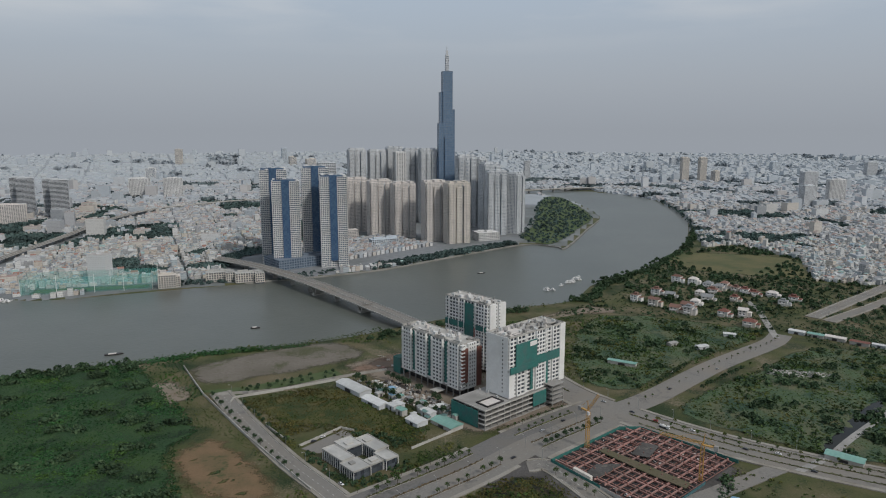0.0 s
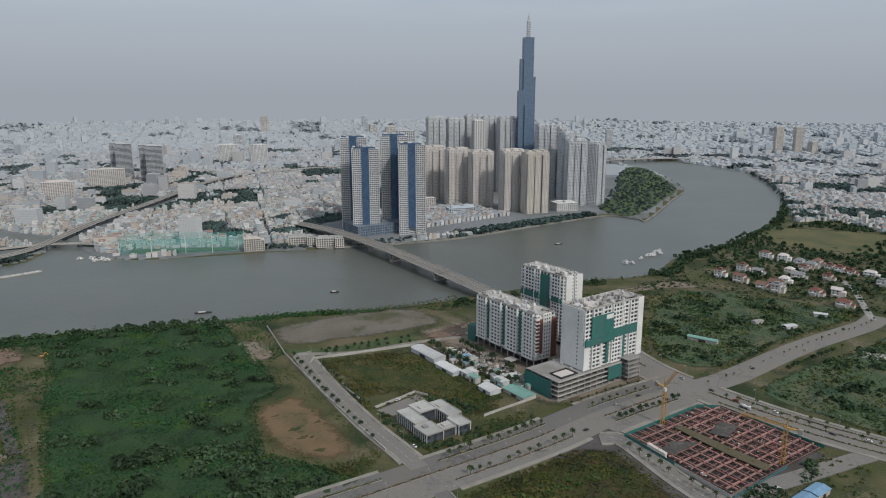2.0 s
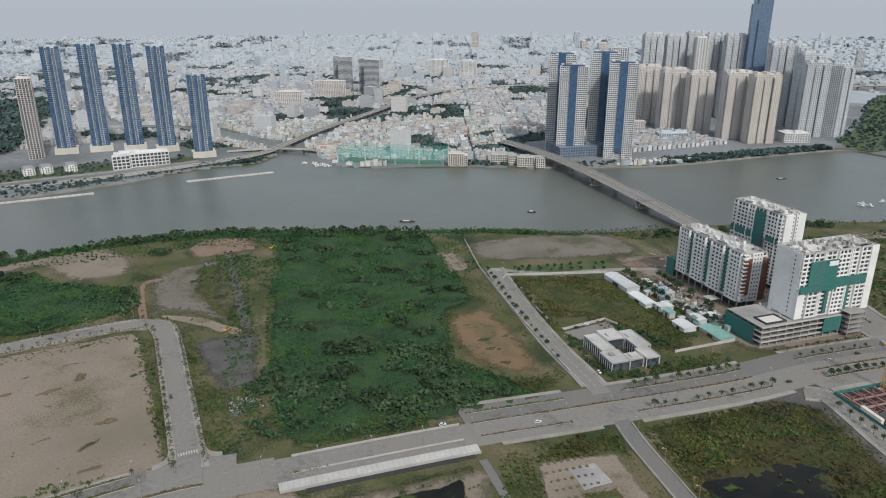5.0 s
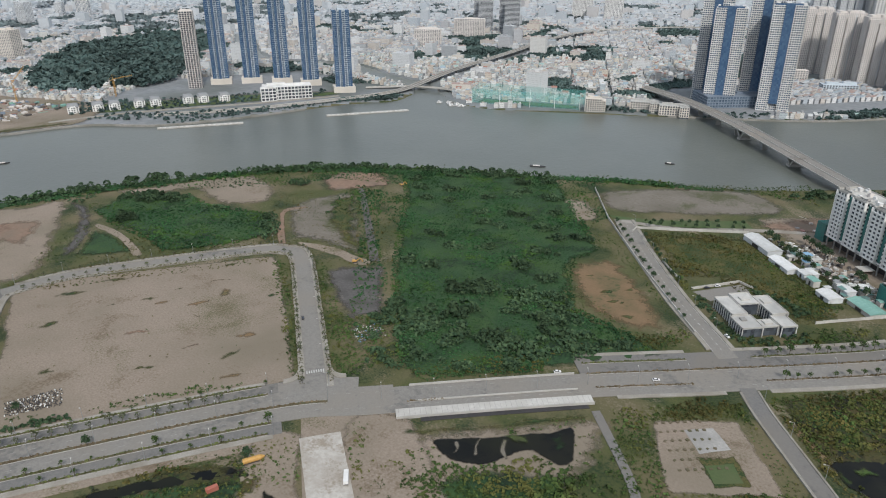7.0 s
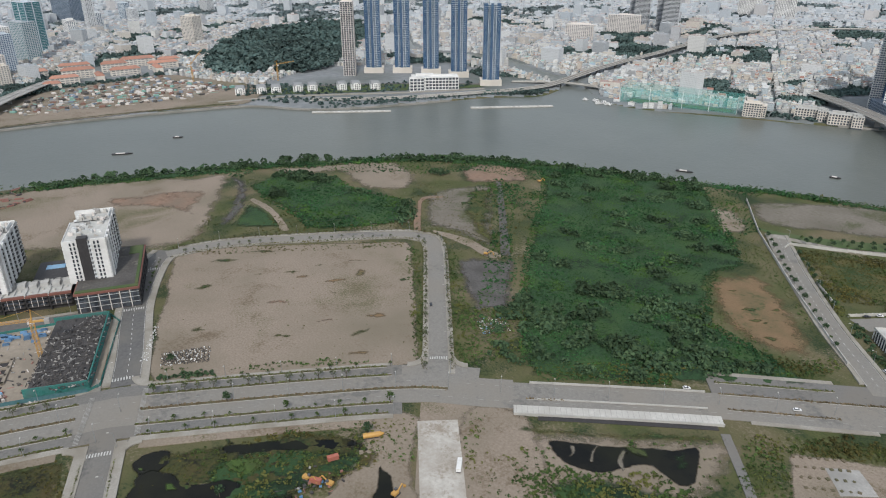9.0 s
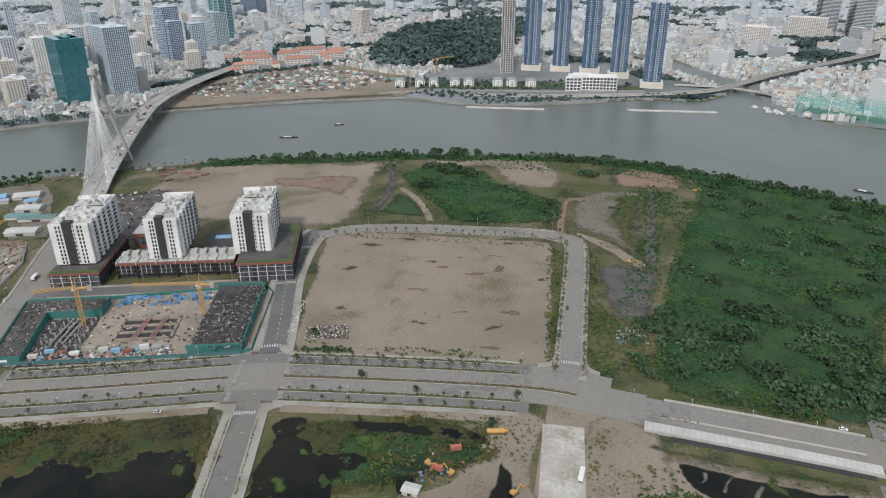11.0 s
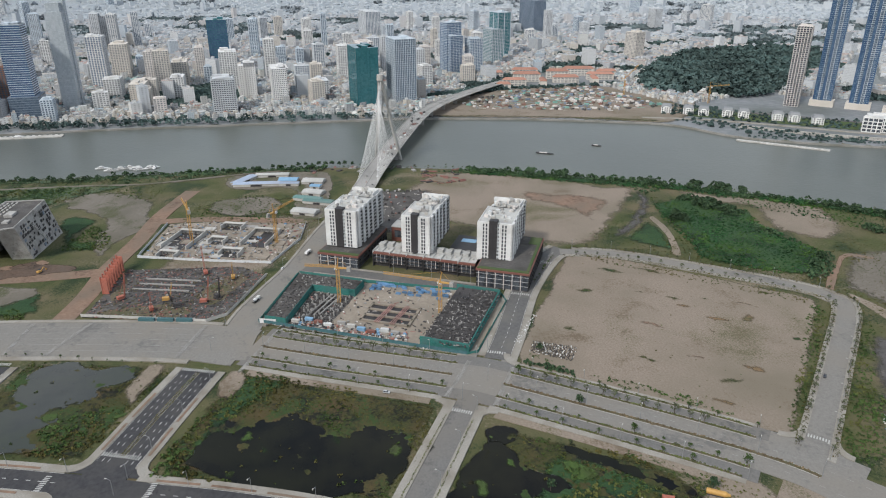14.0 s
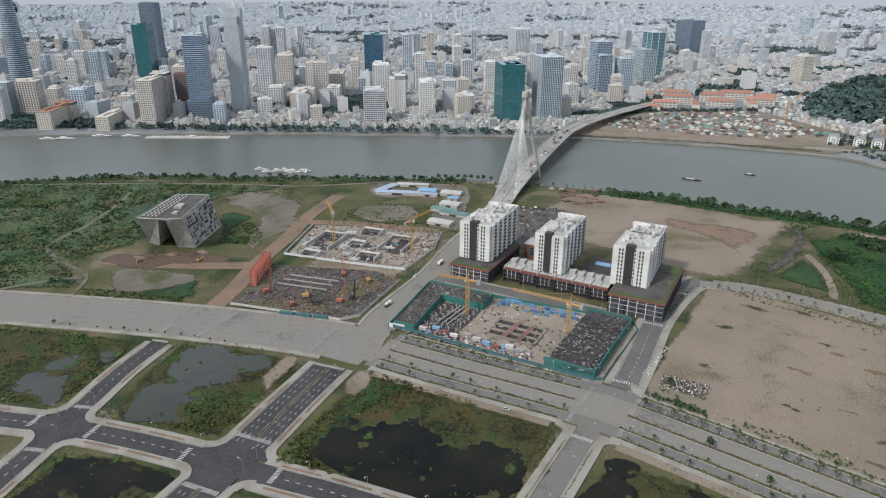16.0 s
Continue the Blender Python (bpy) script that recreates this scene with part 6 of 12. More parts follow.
# ---- apartment complex under construction by the boulevard ----
def near_block(name, x, y, rot, label, group=""):
    return thing(name, label, "apartment building", pose(x, y, 0, 0, 0, rot), group)


def frame_block(t, vols, floors, fh, z0, wall, glass, bay, pier, span, proud=0.35, balcony=0.0):
    """Storey frames round a glazed core, standing at height z0 on their thing."""
    mb = Mesher()
    for cx, cy, w, d in vols:
        mb.box(cx - w / 2, cy - d / 2, z0, cx + w / 2, cy + d / 2, z0 + floors * fh, bottom=True)
    part("core", mb.mesh("core", glass), t, "dark rooms behind the window openings")
    me = storey(vols, fh, bay, pier, span, proud, balcony).mesh("storey", wall)
    for f in range(floors):
        part("storey", me, t, at=pose(0, 0, z0 + f * fh))
    top = z0 + floors * fh
    mb = Mesher()
    for cx, cy, w, d in vols:
        x0, y0, x1, y1 = cx - w / 2 - 0.5, cy - d / 2 - 0.5, cx + w / 2 + 0.5, cy + d / 2 + 0.5
        mb.box(x0, y0, top, x1, y1, top + 0.5)
        for a in ((x0, y0, x1, y0 + 0.4), (x0, y1 - 0.4, x1, y1), (x0, y0, x0 + 0.4, y1), (x1 - 0.4, y0, x1, y1)):
            mb.box(a[0], a[1], top + 0.4, a[2], a[3], top + 1.5)
    part("roof", mb.mesh("roof", M_CONCW), t, "pale roof deck with a parapet")
    return top


def roof_clutter(t, x0, y0, x1, y1, z, n, seed, mat=M_WHITE):
    r = random.Random(seed)
    for _ in range(n):
        mb = Mesher()
        a, b = r.uniform(x0, x1), r.uniform(y0, y1)
        w, d, h = r.uniform(1, 4.5), r.uniform(1, 4.5), r.uniform(0.8, 3.2)
        mb.box(a, b, z, min(a + w, x1), min(b + d, y1), z + h)
        if r.random() < 0.4:
            mb.box(a + 0.3, b + 0.3, z + h, a + w * 0.6, b + d * 0.6, z + h + 0.8)
        part("roof_box", mb.mesh("roof_box", r.choice([mat, mat, M_CONC, M_SHEET, M_TAN])), t)


def openings(t, face, a0, a1, z0, n, m, w, h, dx, dz, mat=M_GLASS, off=0.0, name="window"):
    """A grid of single windows on the face y = off or x = off: dark panes in a shallow frame."""
    mb = Mesher()
    mb.slot = 0
    mb.box(-w / 2, -0.12, 0, w / 2, 0.1, h, bottom=True)
    me = mb.mesh(name, mat)
    for i in range(n):
        for j in range(m):
            p = a0 + i * dx
            at = pose(p, off, z0 + j * dz) if face == "y" else pose(off, p, z0 + j * dz, 0, 0, -90)
            part(name, me, t, at=at)


CR = 42.0
# long block on stilts
L = near_block("apartment_block", 17, 607, CR, "white eleven-storey apartment block on stilts with red-brown end cladding")
top = frame_block(L, [(14, 45, 22, 88), (3, 10, 5, 12), (3, 33, 5, 14), (3, 57, 5, 14), (3, 79, 5, 12)], 12, 3.6, 9.5, M_BRIGHT, M_GLASS, 4.6, 1.7, 1.3, balcony=0.8)
for k in range(10):
    slab_on(L, "stilt", M_CONC, 1.5, 2 + k * 9.3, -1, 2.5, 3 + k * 9.3, 9.5, "bare concrete column")
    slab_on(L, "stilt", M_CONC, 12, 2 + k * 9.3, -1, 13.2, 3.2 + k * 9.3, 9.5, "bare concrete column")
slab_on(L, "deck", M_CONC, 0.5, 0.5, 8.6, 25, 89.5, 9.5, "concrete transfer deck")
# Solid charcoal block stands in for shade behind the stilts.
slab_on(L, "hall", M_CHAR, 8, 4, -1, 22, 86, 8.6, "charcoal block put in for the shade of the ground-floor hall")
slab_on(L, "cladding", M_REDBR, 1.2, -1.4, 16, 8.6, 0.4, top - 3.5, "red-brown panel cladding")
slab_on(L, "end_wall", M_BRIGHT, 8.8, -1.3, 9.5, 19.5, 0.5, top + 0.8, "plain white end wall")
slab_on(L, "cladding", M_REDBR, 19.8, -1.4, 9.5, 25.6, 0.4, top - 5, "red-brown panel cladding")
slab_on(L, "cladding", M_REDBR, 24.6, -1.4, 9.5, 26.4, 9, top - 5, "red-brown panel cladding")
openings(L, "y", 11, 0, 12, 3, 12, 0.9, 1.5, 3.0, 3.6, off=-1.4)
for k in range(12):
    slab_on(L, "balcony", M_BRIGHT, -0.2, -1.9, 17 + k * 3.6 - 4.2, 4.2, 1.2, 17 + k * 3.6 - 3.1, "white corner balcony")
for q in (3.6, 16.4, 25.4, 40.6, 49.4, 64.6, 72.4, 85.6):
    slab_on(L, "fin", M_BRIGHT, -0.9, q - 0.5, 9.5, 1.5, q + 0.5, top + 0.6, "white vertical fin wall")
for yy in (21, 44.5, 68):
    slab_on(L, "safety_net", M_NET, 1.8, yy, 11, 2.4, yy + 3.2, top - 1, "green safety netting")
roof_clutter(L, 4, 2, 23, 86, top + 0.5, 40, 3)
slab_on(L, "annex", M_NET, 2, 92, 0, 16, 104, 17, "netted lift annex")
slab_on(L, "canopy", M_CONCW, -10, 22, 3.6, 1, 32, 4.2, "entrance canopy")
for q in ((-9.5, 22.5), (-9.5, 31.2), (0.2, 22.5), (0.2, 31.2)):
    slab_on(L, "canopy_post", M_CONC, q[0], q[1], -0.2, q[0] + 0.4, q[1] + 0.4, 3.6)

# middle tower
Mt = near_block("apartment_block", 46, 676, CR, "white apartment tower partly draped in green netting")
top = frame_block(Mt, [(13, 32, 24, 62), (3, 11, 5, 12), (3, 50, 5, 14)], 19, 3.6, 4, M_BRIGHT, M_GLASS, 4.6, 1.4, 1.15, balcony=0.8)
slab_on(Mt, "end_wall", M_BRIGHT, 3, -1.35, 0, 13.6, 0.9, top + 0.8, "plain white end wall")
slab_on(Mt, "end_wall", M_BRIGHT, 15.5, -1.35, 0, 26.2, 0.9, top + 0.8, "plain white end wall")
slab_on(Mt, "end_wall", M_BRIGHT, 24.6, -1.3, 0, 26.4, 16, top + 0.8, "plain white end wall")
openings(Mt, "y", 12.2, 0, 8, 1, 19, 0.8, 1.5, 5.0, 3.6, off=-1.45)
openings(Mt, "y", 17.0, 0, 8, 1, 19, 0.8, 1.5, 4.5, 3.6, off=-1.45)
slab_on(Mt, "safety_net", M_NET, -0.5, 20, top - 45, 0.9, 33, top - 2, "green safety netting over the facade")
slab_on(Mt, "safety_net", M_NET, -0.8, 20, top - 30, 0.8, 63, top - 24, "green safety netting over the facade")
slab_on(Mt, "safety_net", M_NET, -0.8, 2, top - 28, 0.8, 18, top - 23, "green safety netting over the facade")
for q in (4.6, 17.0, 34.0, 42.4, 57.6):
    slab_on(Mt, "fin", M_BRIGHT, -0.9, q - 0.5, 4, 1.4, q + 0.5, top + 0.6, "white vertical fin wall")
slab_on(Mt, "hoist", M_OLDRED, -1.9, 17.0, 0, -0.8, 18.0, top - 26, "dull red hoist mast")
roof_clutter(Mt, 3, 2, 24, 60, top + 0.5, 26, 4)

# front tower on its podium
R = near_block("apartment_block", 59, 567, CR, "white apartment tower with green netting on a concrete podium")
top = frame_block(R, [(37, 14, 74, 26), (14, 3, 10, 6), (40, 3, 12, 6), (62, 3, 10, 6)], 15, 3.6, 18, M_BRIGHT, M_GLASS, 4.6, 1.25, 1.1, balcony=0.6)
slab_on(R, "end_wall", M_BRIGHT, -1.2, 2, 18, 0.8, 27.8, top + 0.8, "plain white end wall")
slab_on(R, "end_wall", M_BRIGHT, -1.2, -0.2, 18, 6, 2.4, top - 32, "plain white end wall")
slab_on(R, "end_wall", M_BRIGHT, 68, -0.2, 18, 75.2, 0.9, top + 0.8, "plain white end wall")
openings(R, "x", 8, 0, 22, 1, 14, 0.9, 1.5, 14, 3.6, off=-1.3)
for q in (8.6, 19.4, 33.6, 46.6, 56.6, 67.2):
    slab_on(R, "fin", M_BRIGHT, q - 0.6, -1.15, 18, q + 0.6, 0.8, top + 0.6, "white vertical fin wall")
slab_on(R, "safety_net", M_NET, 6, -1.4, top - 27, 34, -0.6, top - 6, "green safety netting over the facade")
slab_on(R, "safety_net", M_NET, -1.2, -1.6, top - 32, 36, -0.8, top - 26, "green safety netting over the facade")
slab_on(R, "safety_net", M_NET, 34, -1.5, top - 30, 66, -0.7, top - 22, "green safety netting over the facade")
slab_on(R, "safety_net", M_NET, 47, -1.2, 20, 50, -0.4, top - 24, "green safety netting over the facade")
slab_on(R, "safety_net", M_NET, 26, -1.2, 20, 29, -0.4, top - 30, "green safety netting over the facade")
slab_on(R, "banner", M_BRIGHT, 24, -1.7, top - 11, 33, -1.45, top - 7, "white site banner")
roof_clutter(R, 2, 2, 70, 25, top + 0.5, 46, 6, M_CONC)
slab_on(R, "roof_slab", M_TAN, 4, 4, top + 0.4, 26, 20, top + 0.95, "dusty tan roof screed")
# podium, still bare concrete: floor plates on columns
P = thing("podium_building", "four-storey bare concrete podium with open floors", "building", pose(36, 541, 0, 0, 0, CR))
for f in range(5):
    slab_on(P, "floor_slab", M_CONC, 0, 0, f * 4.2 - (1 if f == 0 else 0), 96, 40, f * 4.2 + 0.5, "bare concrete floor plate")
    if 0 < f < 5:
        slab_on(P, "parapet", M_CONCW, -0.4, -0.6, f * 4.2 + 0.3, 78, 0.1, f * 4.2 + 1.3, "pale concrete parapet")
        slab_on(P, "parapet", M_CONCW, -0.6, 0, f * 4.2 + 0.3, 0.1, 24, f * 4.2 + 1.3, "pale concrete parapet")
mb = Mesher()
mb.box(-0.35, -0.35, 0.3, 0.35, 0.35, 4.3)
col = mb.mesh("column", M_CONC)
for f in range(4):
    for k in range(13):
        part("column", col, P, at=pose(1 + k * 7.8, 1, f * 4.2))
    for k in range(1, 5):
        part("column", col, P, at=pose(1, 1 + k * 8, f * 4.2))
# Charcoal block fills the open floors to paint their unlit depth.
slab_on(P, "back_wall", M_CHAR, 7, 7, 0, 92, 39, 16.6, "charcoal block standing in for the unlit interior")
slab_on(P, "safety_net", M_NET, -1.2, 8, 0.5, -0.5, 40, 15.5, "green safety netting round the podium")
slab_on(P, "safety_net", M_NET, -1.2, 39.6, 0.5, 20, 40.6, 16, "green safety netting round the podium")
slab_on(P, "safety_net", M_NET, 60, -1.4, 5, 78, -0.7, 17, "green safety netting round the podium")
slab_on(P, "roof_court", M_TAN, 8, 5, 17.3, 26, 17, 17.6, "dusty tan roof court")
for a in ((7, 4, 27, 5), (7, 17, 27, 18), (7, 4, 8, 18), (26, 4, 27, 18)):
    slab_on(P, "kerb", M_CHAR, a[0], a[1], 17.3, a[2], a[3], 18.6, "dark upstand")
for f in range(5):
    slab_on(P, "stair_slab", M_CONC, 80, -7, 3.5 + f * 4.2, 97, 6, 4.0 + f * 4.2, "stair tower landing")
for q in ((80.5, -6.5), (96, -6.5), (80.5, 5), (96, 5)):
    slab_on(P, "stair_column", M_CONC, q[0], q[1], -1, q[0] + 0.6, q[1] + 0.6, 21)
roof_clutter(P, 28, 6, 40, 38, 17.3, 12, 8, M_CONC)

# ---- white and charcoal blocks on dark podiums ----
WR = 65.2


def white_block(x, y, w, dep, floors, z0, group):
    t = thing("apartment_block", "white apartment block with a charcoal centre strip, on a dark podium", "apartment building", pose(x, y, 0, 0, 0, WR), group)
    a = w * 0.52
    vols = [(w / 2, dep * 0.31, w, dep * 0.62), (w / 2 + 1.5, dep * 0.8, w - 3, dep * 0.4)]
    me = storey(vols, 3.3, 3.0, 2.25, 0.95, 0.3).mesh("storey", M_WHITE)
    mb = Mesher()
    for cx, cy, ww, dd in vols:
        mb.box(cx - ww / 2, cy - dd / 2, z0, cx + ww / 2, cy + dd / 2, z0 + floors * 3.3, bottom=True)
    part("core", mb.mesh("core", M_GLASS), t, "dark windows")
    for f in range(floors):
        part("storey", me, t, at=pose(0, 0, z0 + f * 3.3))
    top = z0 + floors * 3.3
    slab_on(t, "front_wall", M_WHITE, -0.7, -0.9, z0, w * 0.33, 0.3, top + 1.2, "plain white front wall")
    slab_on(t, "front_wall", M_WHITE, w * 0.66, -0.9, z0, w + 0.7, 0.3, top + 1.2, "plain white front wall")
    slab_on(t, "dark_strip", M_CHAR, w * 0.33, -1.3, z0, w * 0.58, 0.2, top + 2.6, "charcoal cladding strip")
    slab_on(t, "dark_strip", M_CHAR, w * 0.33, -1.2, top, w * 0.58, 5, top + 2.5, "charcoal roof upstand")
    for k in range(floors):
        slab_on(t, "balcony", M_GREYW, w * 0.58, -1.2, z0 + k * 3.3, w * 0.66, 0.3, z0 + k * 3.3 + 1.0, "small recessed balcony")
    for xx in (w * 0.165, w * 0.255, w * 0.745, w * 0.835):
        openings(t, "y", xx, 0, z0 + 0.6, 1, floors, 1.25, 2.3, 1, 3.3, off=-1.0)
    # stepped pilaster walls along the deep side
    for k, yy in enumerate((2, 13, 24, 35, 48)):
        slab_on(t, "pilaster", M_WHITE, w, yy, z0, w + 2.0 - 0.3 * k, yy + 5.0, top + 0.8, "white pilaster wall")
        for f in range(floors):
            slab_on(t, "balcony", M_CHAR, w + 0.2, yy + 5.3, z0 + f * 3.3, w + 1.3, yy + 10.7, z0 + f * 3.3 + 1.0, "dark balcony")
    mb = Mesher()
    for cx, cy, ww, dd in vols:
        mb.box(cx - ww / 2 - 0.5, cy - dd / 2 - 0.3, top, cx + ww / 2 + 0.5, cy + dd / 2 + 0.3, top + 0.6)
    top_deck = part("roof", mb.mesh("roof", M_PALEROOF), t, "pale grey roof deck")
    for q in ((-0.6, 0, -0.1, dep * 0.6), (w + 0.1, 0, w + 0.6, dep * 0.6), (0, dep - 0.4, w, dep + 0.1)):
        slab_on(top_deck, "parapet", M_WHITE, q[0], q[1], top, q[2], q[3], top + 1.3, "white roof parapet")
    roof_clutter(top_deck, 2, 5, w - 3, dep - 6, top + 0.6, 44, int(abs(x)), M_CONCW)
    slab_on(t, "roof_wall", M_WHITE, 0.5, dep - 8, top, w - 1, dep - 7.4, top + 3, "white roof screen")
    slab_on(t, "roof_wall", M_WHITE, w - 1.6, dep - 22, top, w - 1, dep - 8, top + 3, "white roof screen")
    return t


WG = "white apartment blocks"
white_block(-577, -15, 28, 66, 10, 14, WG)
white_block(-551, 50, 24, 62, 10, 14, WG)
white_block(-523, 111, 28, 66, 10, 15, WG)


def dark_podium(x, y, w, dep, floors, label, green=True):
    t = thing("podium_building", label, "building", pose(x, y, 0, 0, 0, WR))
    fh = 4.0
    mb = Mesher()
    mb.box(0.8, 0.8, -1, w - 0.8, dep - 0.8, floors * fh)
    part("core", mb.mesh("core", M_GLASS), t, "dark shop glazing")
    me = storey([(w / 2, dep / 2, w - 1.4, dep - 1.4)], fh, 7, 0.5, 0.9, 0.5).mesh("storey", M_CHAR)
    for f in range(floors):
        part("storey", me, t, at=pose(0, 0, f * fh))
    for f in range(1, floors):
        slab_on(t, "balcony_rail", M_GREYW, 0.4, -0.5, f * fh + 0.7, w - 0.4, -0.3, f * fh + 0.95, "thin pale balcony rail")
    for k in range(int(w / 7)):
        slab_on(t, "post", M_TAN, 2 + k * 7, -0.4, 0, 2.5 + k * 7, 0.1, floors * fh - 1.4, "thin pale facade post")
    slab_on(t, "cornice", M_REDBR, -0.3, -0.3, floors * fh - 1.4, w + 0.3, dep + 0.3, floors * fh + 0.3, "brown fascia band")
    if green:
        slab_on(t, "roof_garden", M_LAWN, 0.6, 0.6, floors * fh + 0.2, w - 0.6, 4.5, floors * fh + 0.9, "turf roof garden")
    slab_on(t, "roof_deck", M_ASH, 0.6, 4.5, floors * fh + 0.2, w - 0.6, dep - 0.6, floors * fh + 0.75, "grey paved roof deck")
    return t


dark_podium(-565, -24, 38, 72, 3, "dark glazed podium with a turf roof edge")
pc = dark_podium(-501, 105, 44, 80, 4, "dark glazed corner podium with a turf roof edge")
slab_on(pc, "roof_garden", M_LAWN, 33, 62, 16.8, 43, 78, 17.3, "turf roof garden")
slab_on(pc, "roof_garden", M_LAWN, 41, 4.5, 16.8, 43.2, 62, 17.3, "turf roof garden")
# row of townhouse units between them
for k in range(6):
    x, y = -557 + k * 15.4 * 0.42 * 1.06 + 8, 24 + k * 15.4 * 0.907
    t = thing("townhouse", "dark three-storey townhouse with a brown fascia and roof terrace", "townhouse", pose(x - 8, y, 0, 0, 0, WR), "townhouse row")
    slab_on(t, "body", M_CHAR, 0.2, 1, -1, 14.9, 26, 12.5)
    for f in range(3):
        slab_on(t, "balcony", M_DARKST, 0.6, -1.2, 3.6 + f * 3.4, 14.2, 1.2, 4.0 + f * 3.4, "dark grey balcony slab")
        slab_on(t, "window", M_GLASS, 1.2, 0.7, 4.3 + f * 2.75, 13.2, 1.1, 6.0 + f * 2.75, "dark wide window")
    slab_on(t, "cornice", M_REDBR, 0.1, -0.9, 11.4, 15.1, 1.4, 13.0, "brown fascia band")
    slab_on(t, "pier", M_CHAR, -0.2, -1.3, -1, 0.5, 3, 11.4, "dark party wall")
    slab_on(t, "pier", M_PALEROOF, -0.3, -0.6, 11.4, 0.6, 12, 14.2, "pale roof party wall")
    for q in (3.6, 7.4, 11.2):
        slab_on(t, "post", M_TAN, q, -1.3, 4.0, q + 0.25, -1.0, 11.4, "thin pale facade post")
    slab_on(t, "terrace", M_PALEROOF, 0.3, 1.2, 12.5, 14.8, 25.8, 13.0, "pale roof terrace")
    for q, o in ((0.9, 0.0), (8.4, 1.5)):
        slab_on(t, "stair_head", M_PALEROOF, q, 12 + o, 13.0, q + 5.2, 18 + o, 15.8, "pale stair head")
        slab_on(t, "stair_head", M_CONC, q + 1.5, 19 + o, 13.0, q + 4.5, 23, 15.0, "grey plant box")
        slab_on(t, "parapet", M_PALEROOF, q - 0.3, 2.5, 13.0, q, 12, 13.9)
        slab_on(t, "roof_tank", M_CONCW, q + 2, 4 + 2 * o, 13.0, q + 3.4, 5.4 + 2 * o, 14.3, "small roof tank")
# dark annex, pool deck
t = thing("annex_building", "dark brown cubic annex behind the blocks", "building", pose(-612, 45, 0, 0, 0, WR))
slab_on(t, "body", M_REDBR, 0, 0, -1, 22, 18, 14)
slab_on(t, "roof", M_PALEROOF, -0.4, -0.4, 14, 22.4, 18.4, 14.8)
slab_on(t, "window", M_GLASS, 3, -0.3, 4, 19, 0.2, 11)
t = thing("pool_deck", "raised deck with a small blue pool and planting", "deck", pose(-565, 92, 0, 0, 0, WR))
slab_on(t, "deck", M_CHAR, 0, 0, -1, 26, 40, 6)
slab_on(t, "pool", M_BLUEROOF, 6, 24, 6, 20, 32, 6.15, "blue pool water")

# ---- tilted concrete exhibition building ----
M_HALL = surf("streaked_raw_concrete", (0.34, 0.335, 0.32), (0.45, 0.44, 0.425), 0.9, 0.12, (0.27, 0.26, 0.245), tuft=(0.20, 0.19, 0.18), cover=0.3, grain=0.7, far=0.1)
t = thing("exhibition_building", "unfinished grey concrete hall of two leaning wings", "exhibition hall", pose(-622, -300, 0, 0, 0, 0))


def wedge(base, topq, z1, mat, name, label="", z0=-1):
    mb = Mesher()
    mb.add([(x + 622, y + 300, z0) for x, y in base] + [(x + 622, y + 300, z1) for x, y in topq], [(0, 1, 5, 4), (1, 2, 6, 5), (2, 3, 7, 6), (3, 0, 4, 7), (4, 5, 6, 7)])
    return part(name, mb.mesh(name, mat), t, label)


wedge([(-630, -332), (-624, -318), (-690, -314), (-690, -331)], [(-601, -325), (-598, -303), (-677, -300), (-677, -318)], 36, M_HALL, "wing", "leaning concrete wing")
wedge([(-620, -298), (-618, -279), (-683, -276), (-685, -298)], [(-596, -295), (-601, -281), (-677, -283), (-677, -301)], 36, M_HALL, "wing", "leaning concrete wing")
# Charcoal wedge colours the gap between the wings as shade.
wedge([(-646, -320), (-646, -296), (-684, -296), (-684, -316)], [(-628, -305), (-628, -294), (-677, -296), (-677, -304)], 33, M_CHAR, "hall", "charcoal wedge put in for shade between the wings")
wedge([(-612, -304), (-611, -294), (-676, -296), (-676, -304)], [(-598.5, -303.2), (-597, -294.6), (-677, -297), (-677, -303)], 35.8, M_HALL, "lintel", "concrete slab joining the wings", 29)
part("roof_deck", prism("roof_deck", [(22, -23), (25, 4), (22, 17), (-54, 15.5), (-54, -16)], 36, 36.3, M_ASH), t, "dusty grey roof deck")
for a, b in (((22, -24), (24.5, 5)), ((24.5, 5), (21, 18.4)), ((21, 18.4), (-54.5, 16.6)), ((-54.5, 16.6), (-54.5, -17.5)), ((-54.5, -17.5), (22, -24))):
    mb = Mesher()
    mb.beam((*a, 36.7), (*b, 36.7), 0.7, 0.9)
    part("parapet", mb.mesh("parapet", M_HALL), t, "concrete roof edge")
mb = Mesher()
mb.box(0, 0, 0, 3.4, 1.1, 0.8)
rib = mb.mesh("roof_rib", M_CONCW)
for k in range(11):
    for j in range(4):
        part("roof_rib", rib, t, at=pose(-50 + k * 6.3, -18 + j * 4.0 - k * 0.3, 36.3))
slab_on(t, "roof_box", M_HALL, -20, -1, 36.3, -8, 6, 38.5, "roof plant box")
slab_on(t, "roof_box", M_HALL, 2, 4, 36.3, 9, 9, 37.8, "roof plant box")
rr = random.Random(8)


def on_side(u, v):
    """A place on the long side, u along it from the street end and v up."""
    return Vector((-618, -279, 0)).lerp(Vector((-683, -276, 0)), u).lerp(Vector((-601, -281, 36)).lerp(Vector((-677, -283, 36)), u), v) + Vector((622, 300, 0))


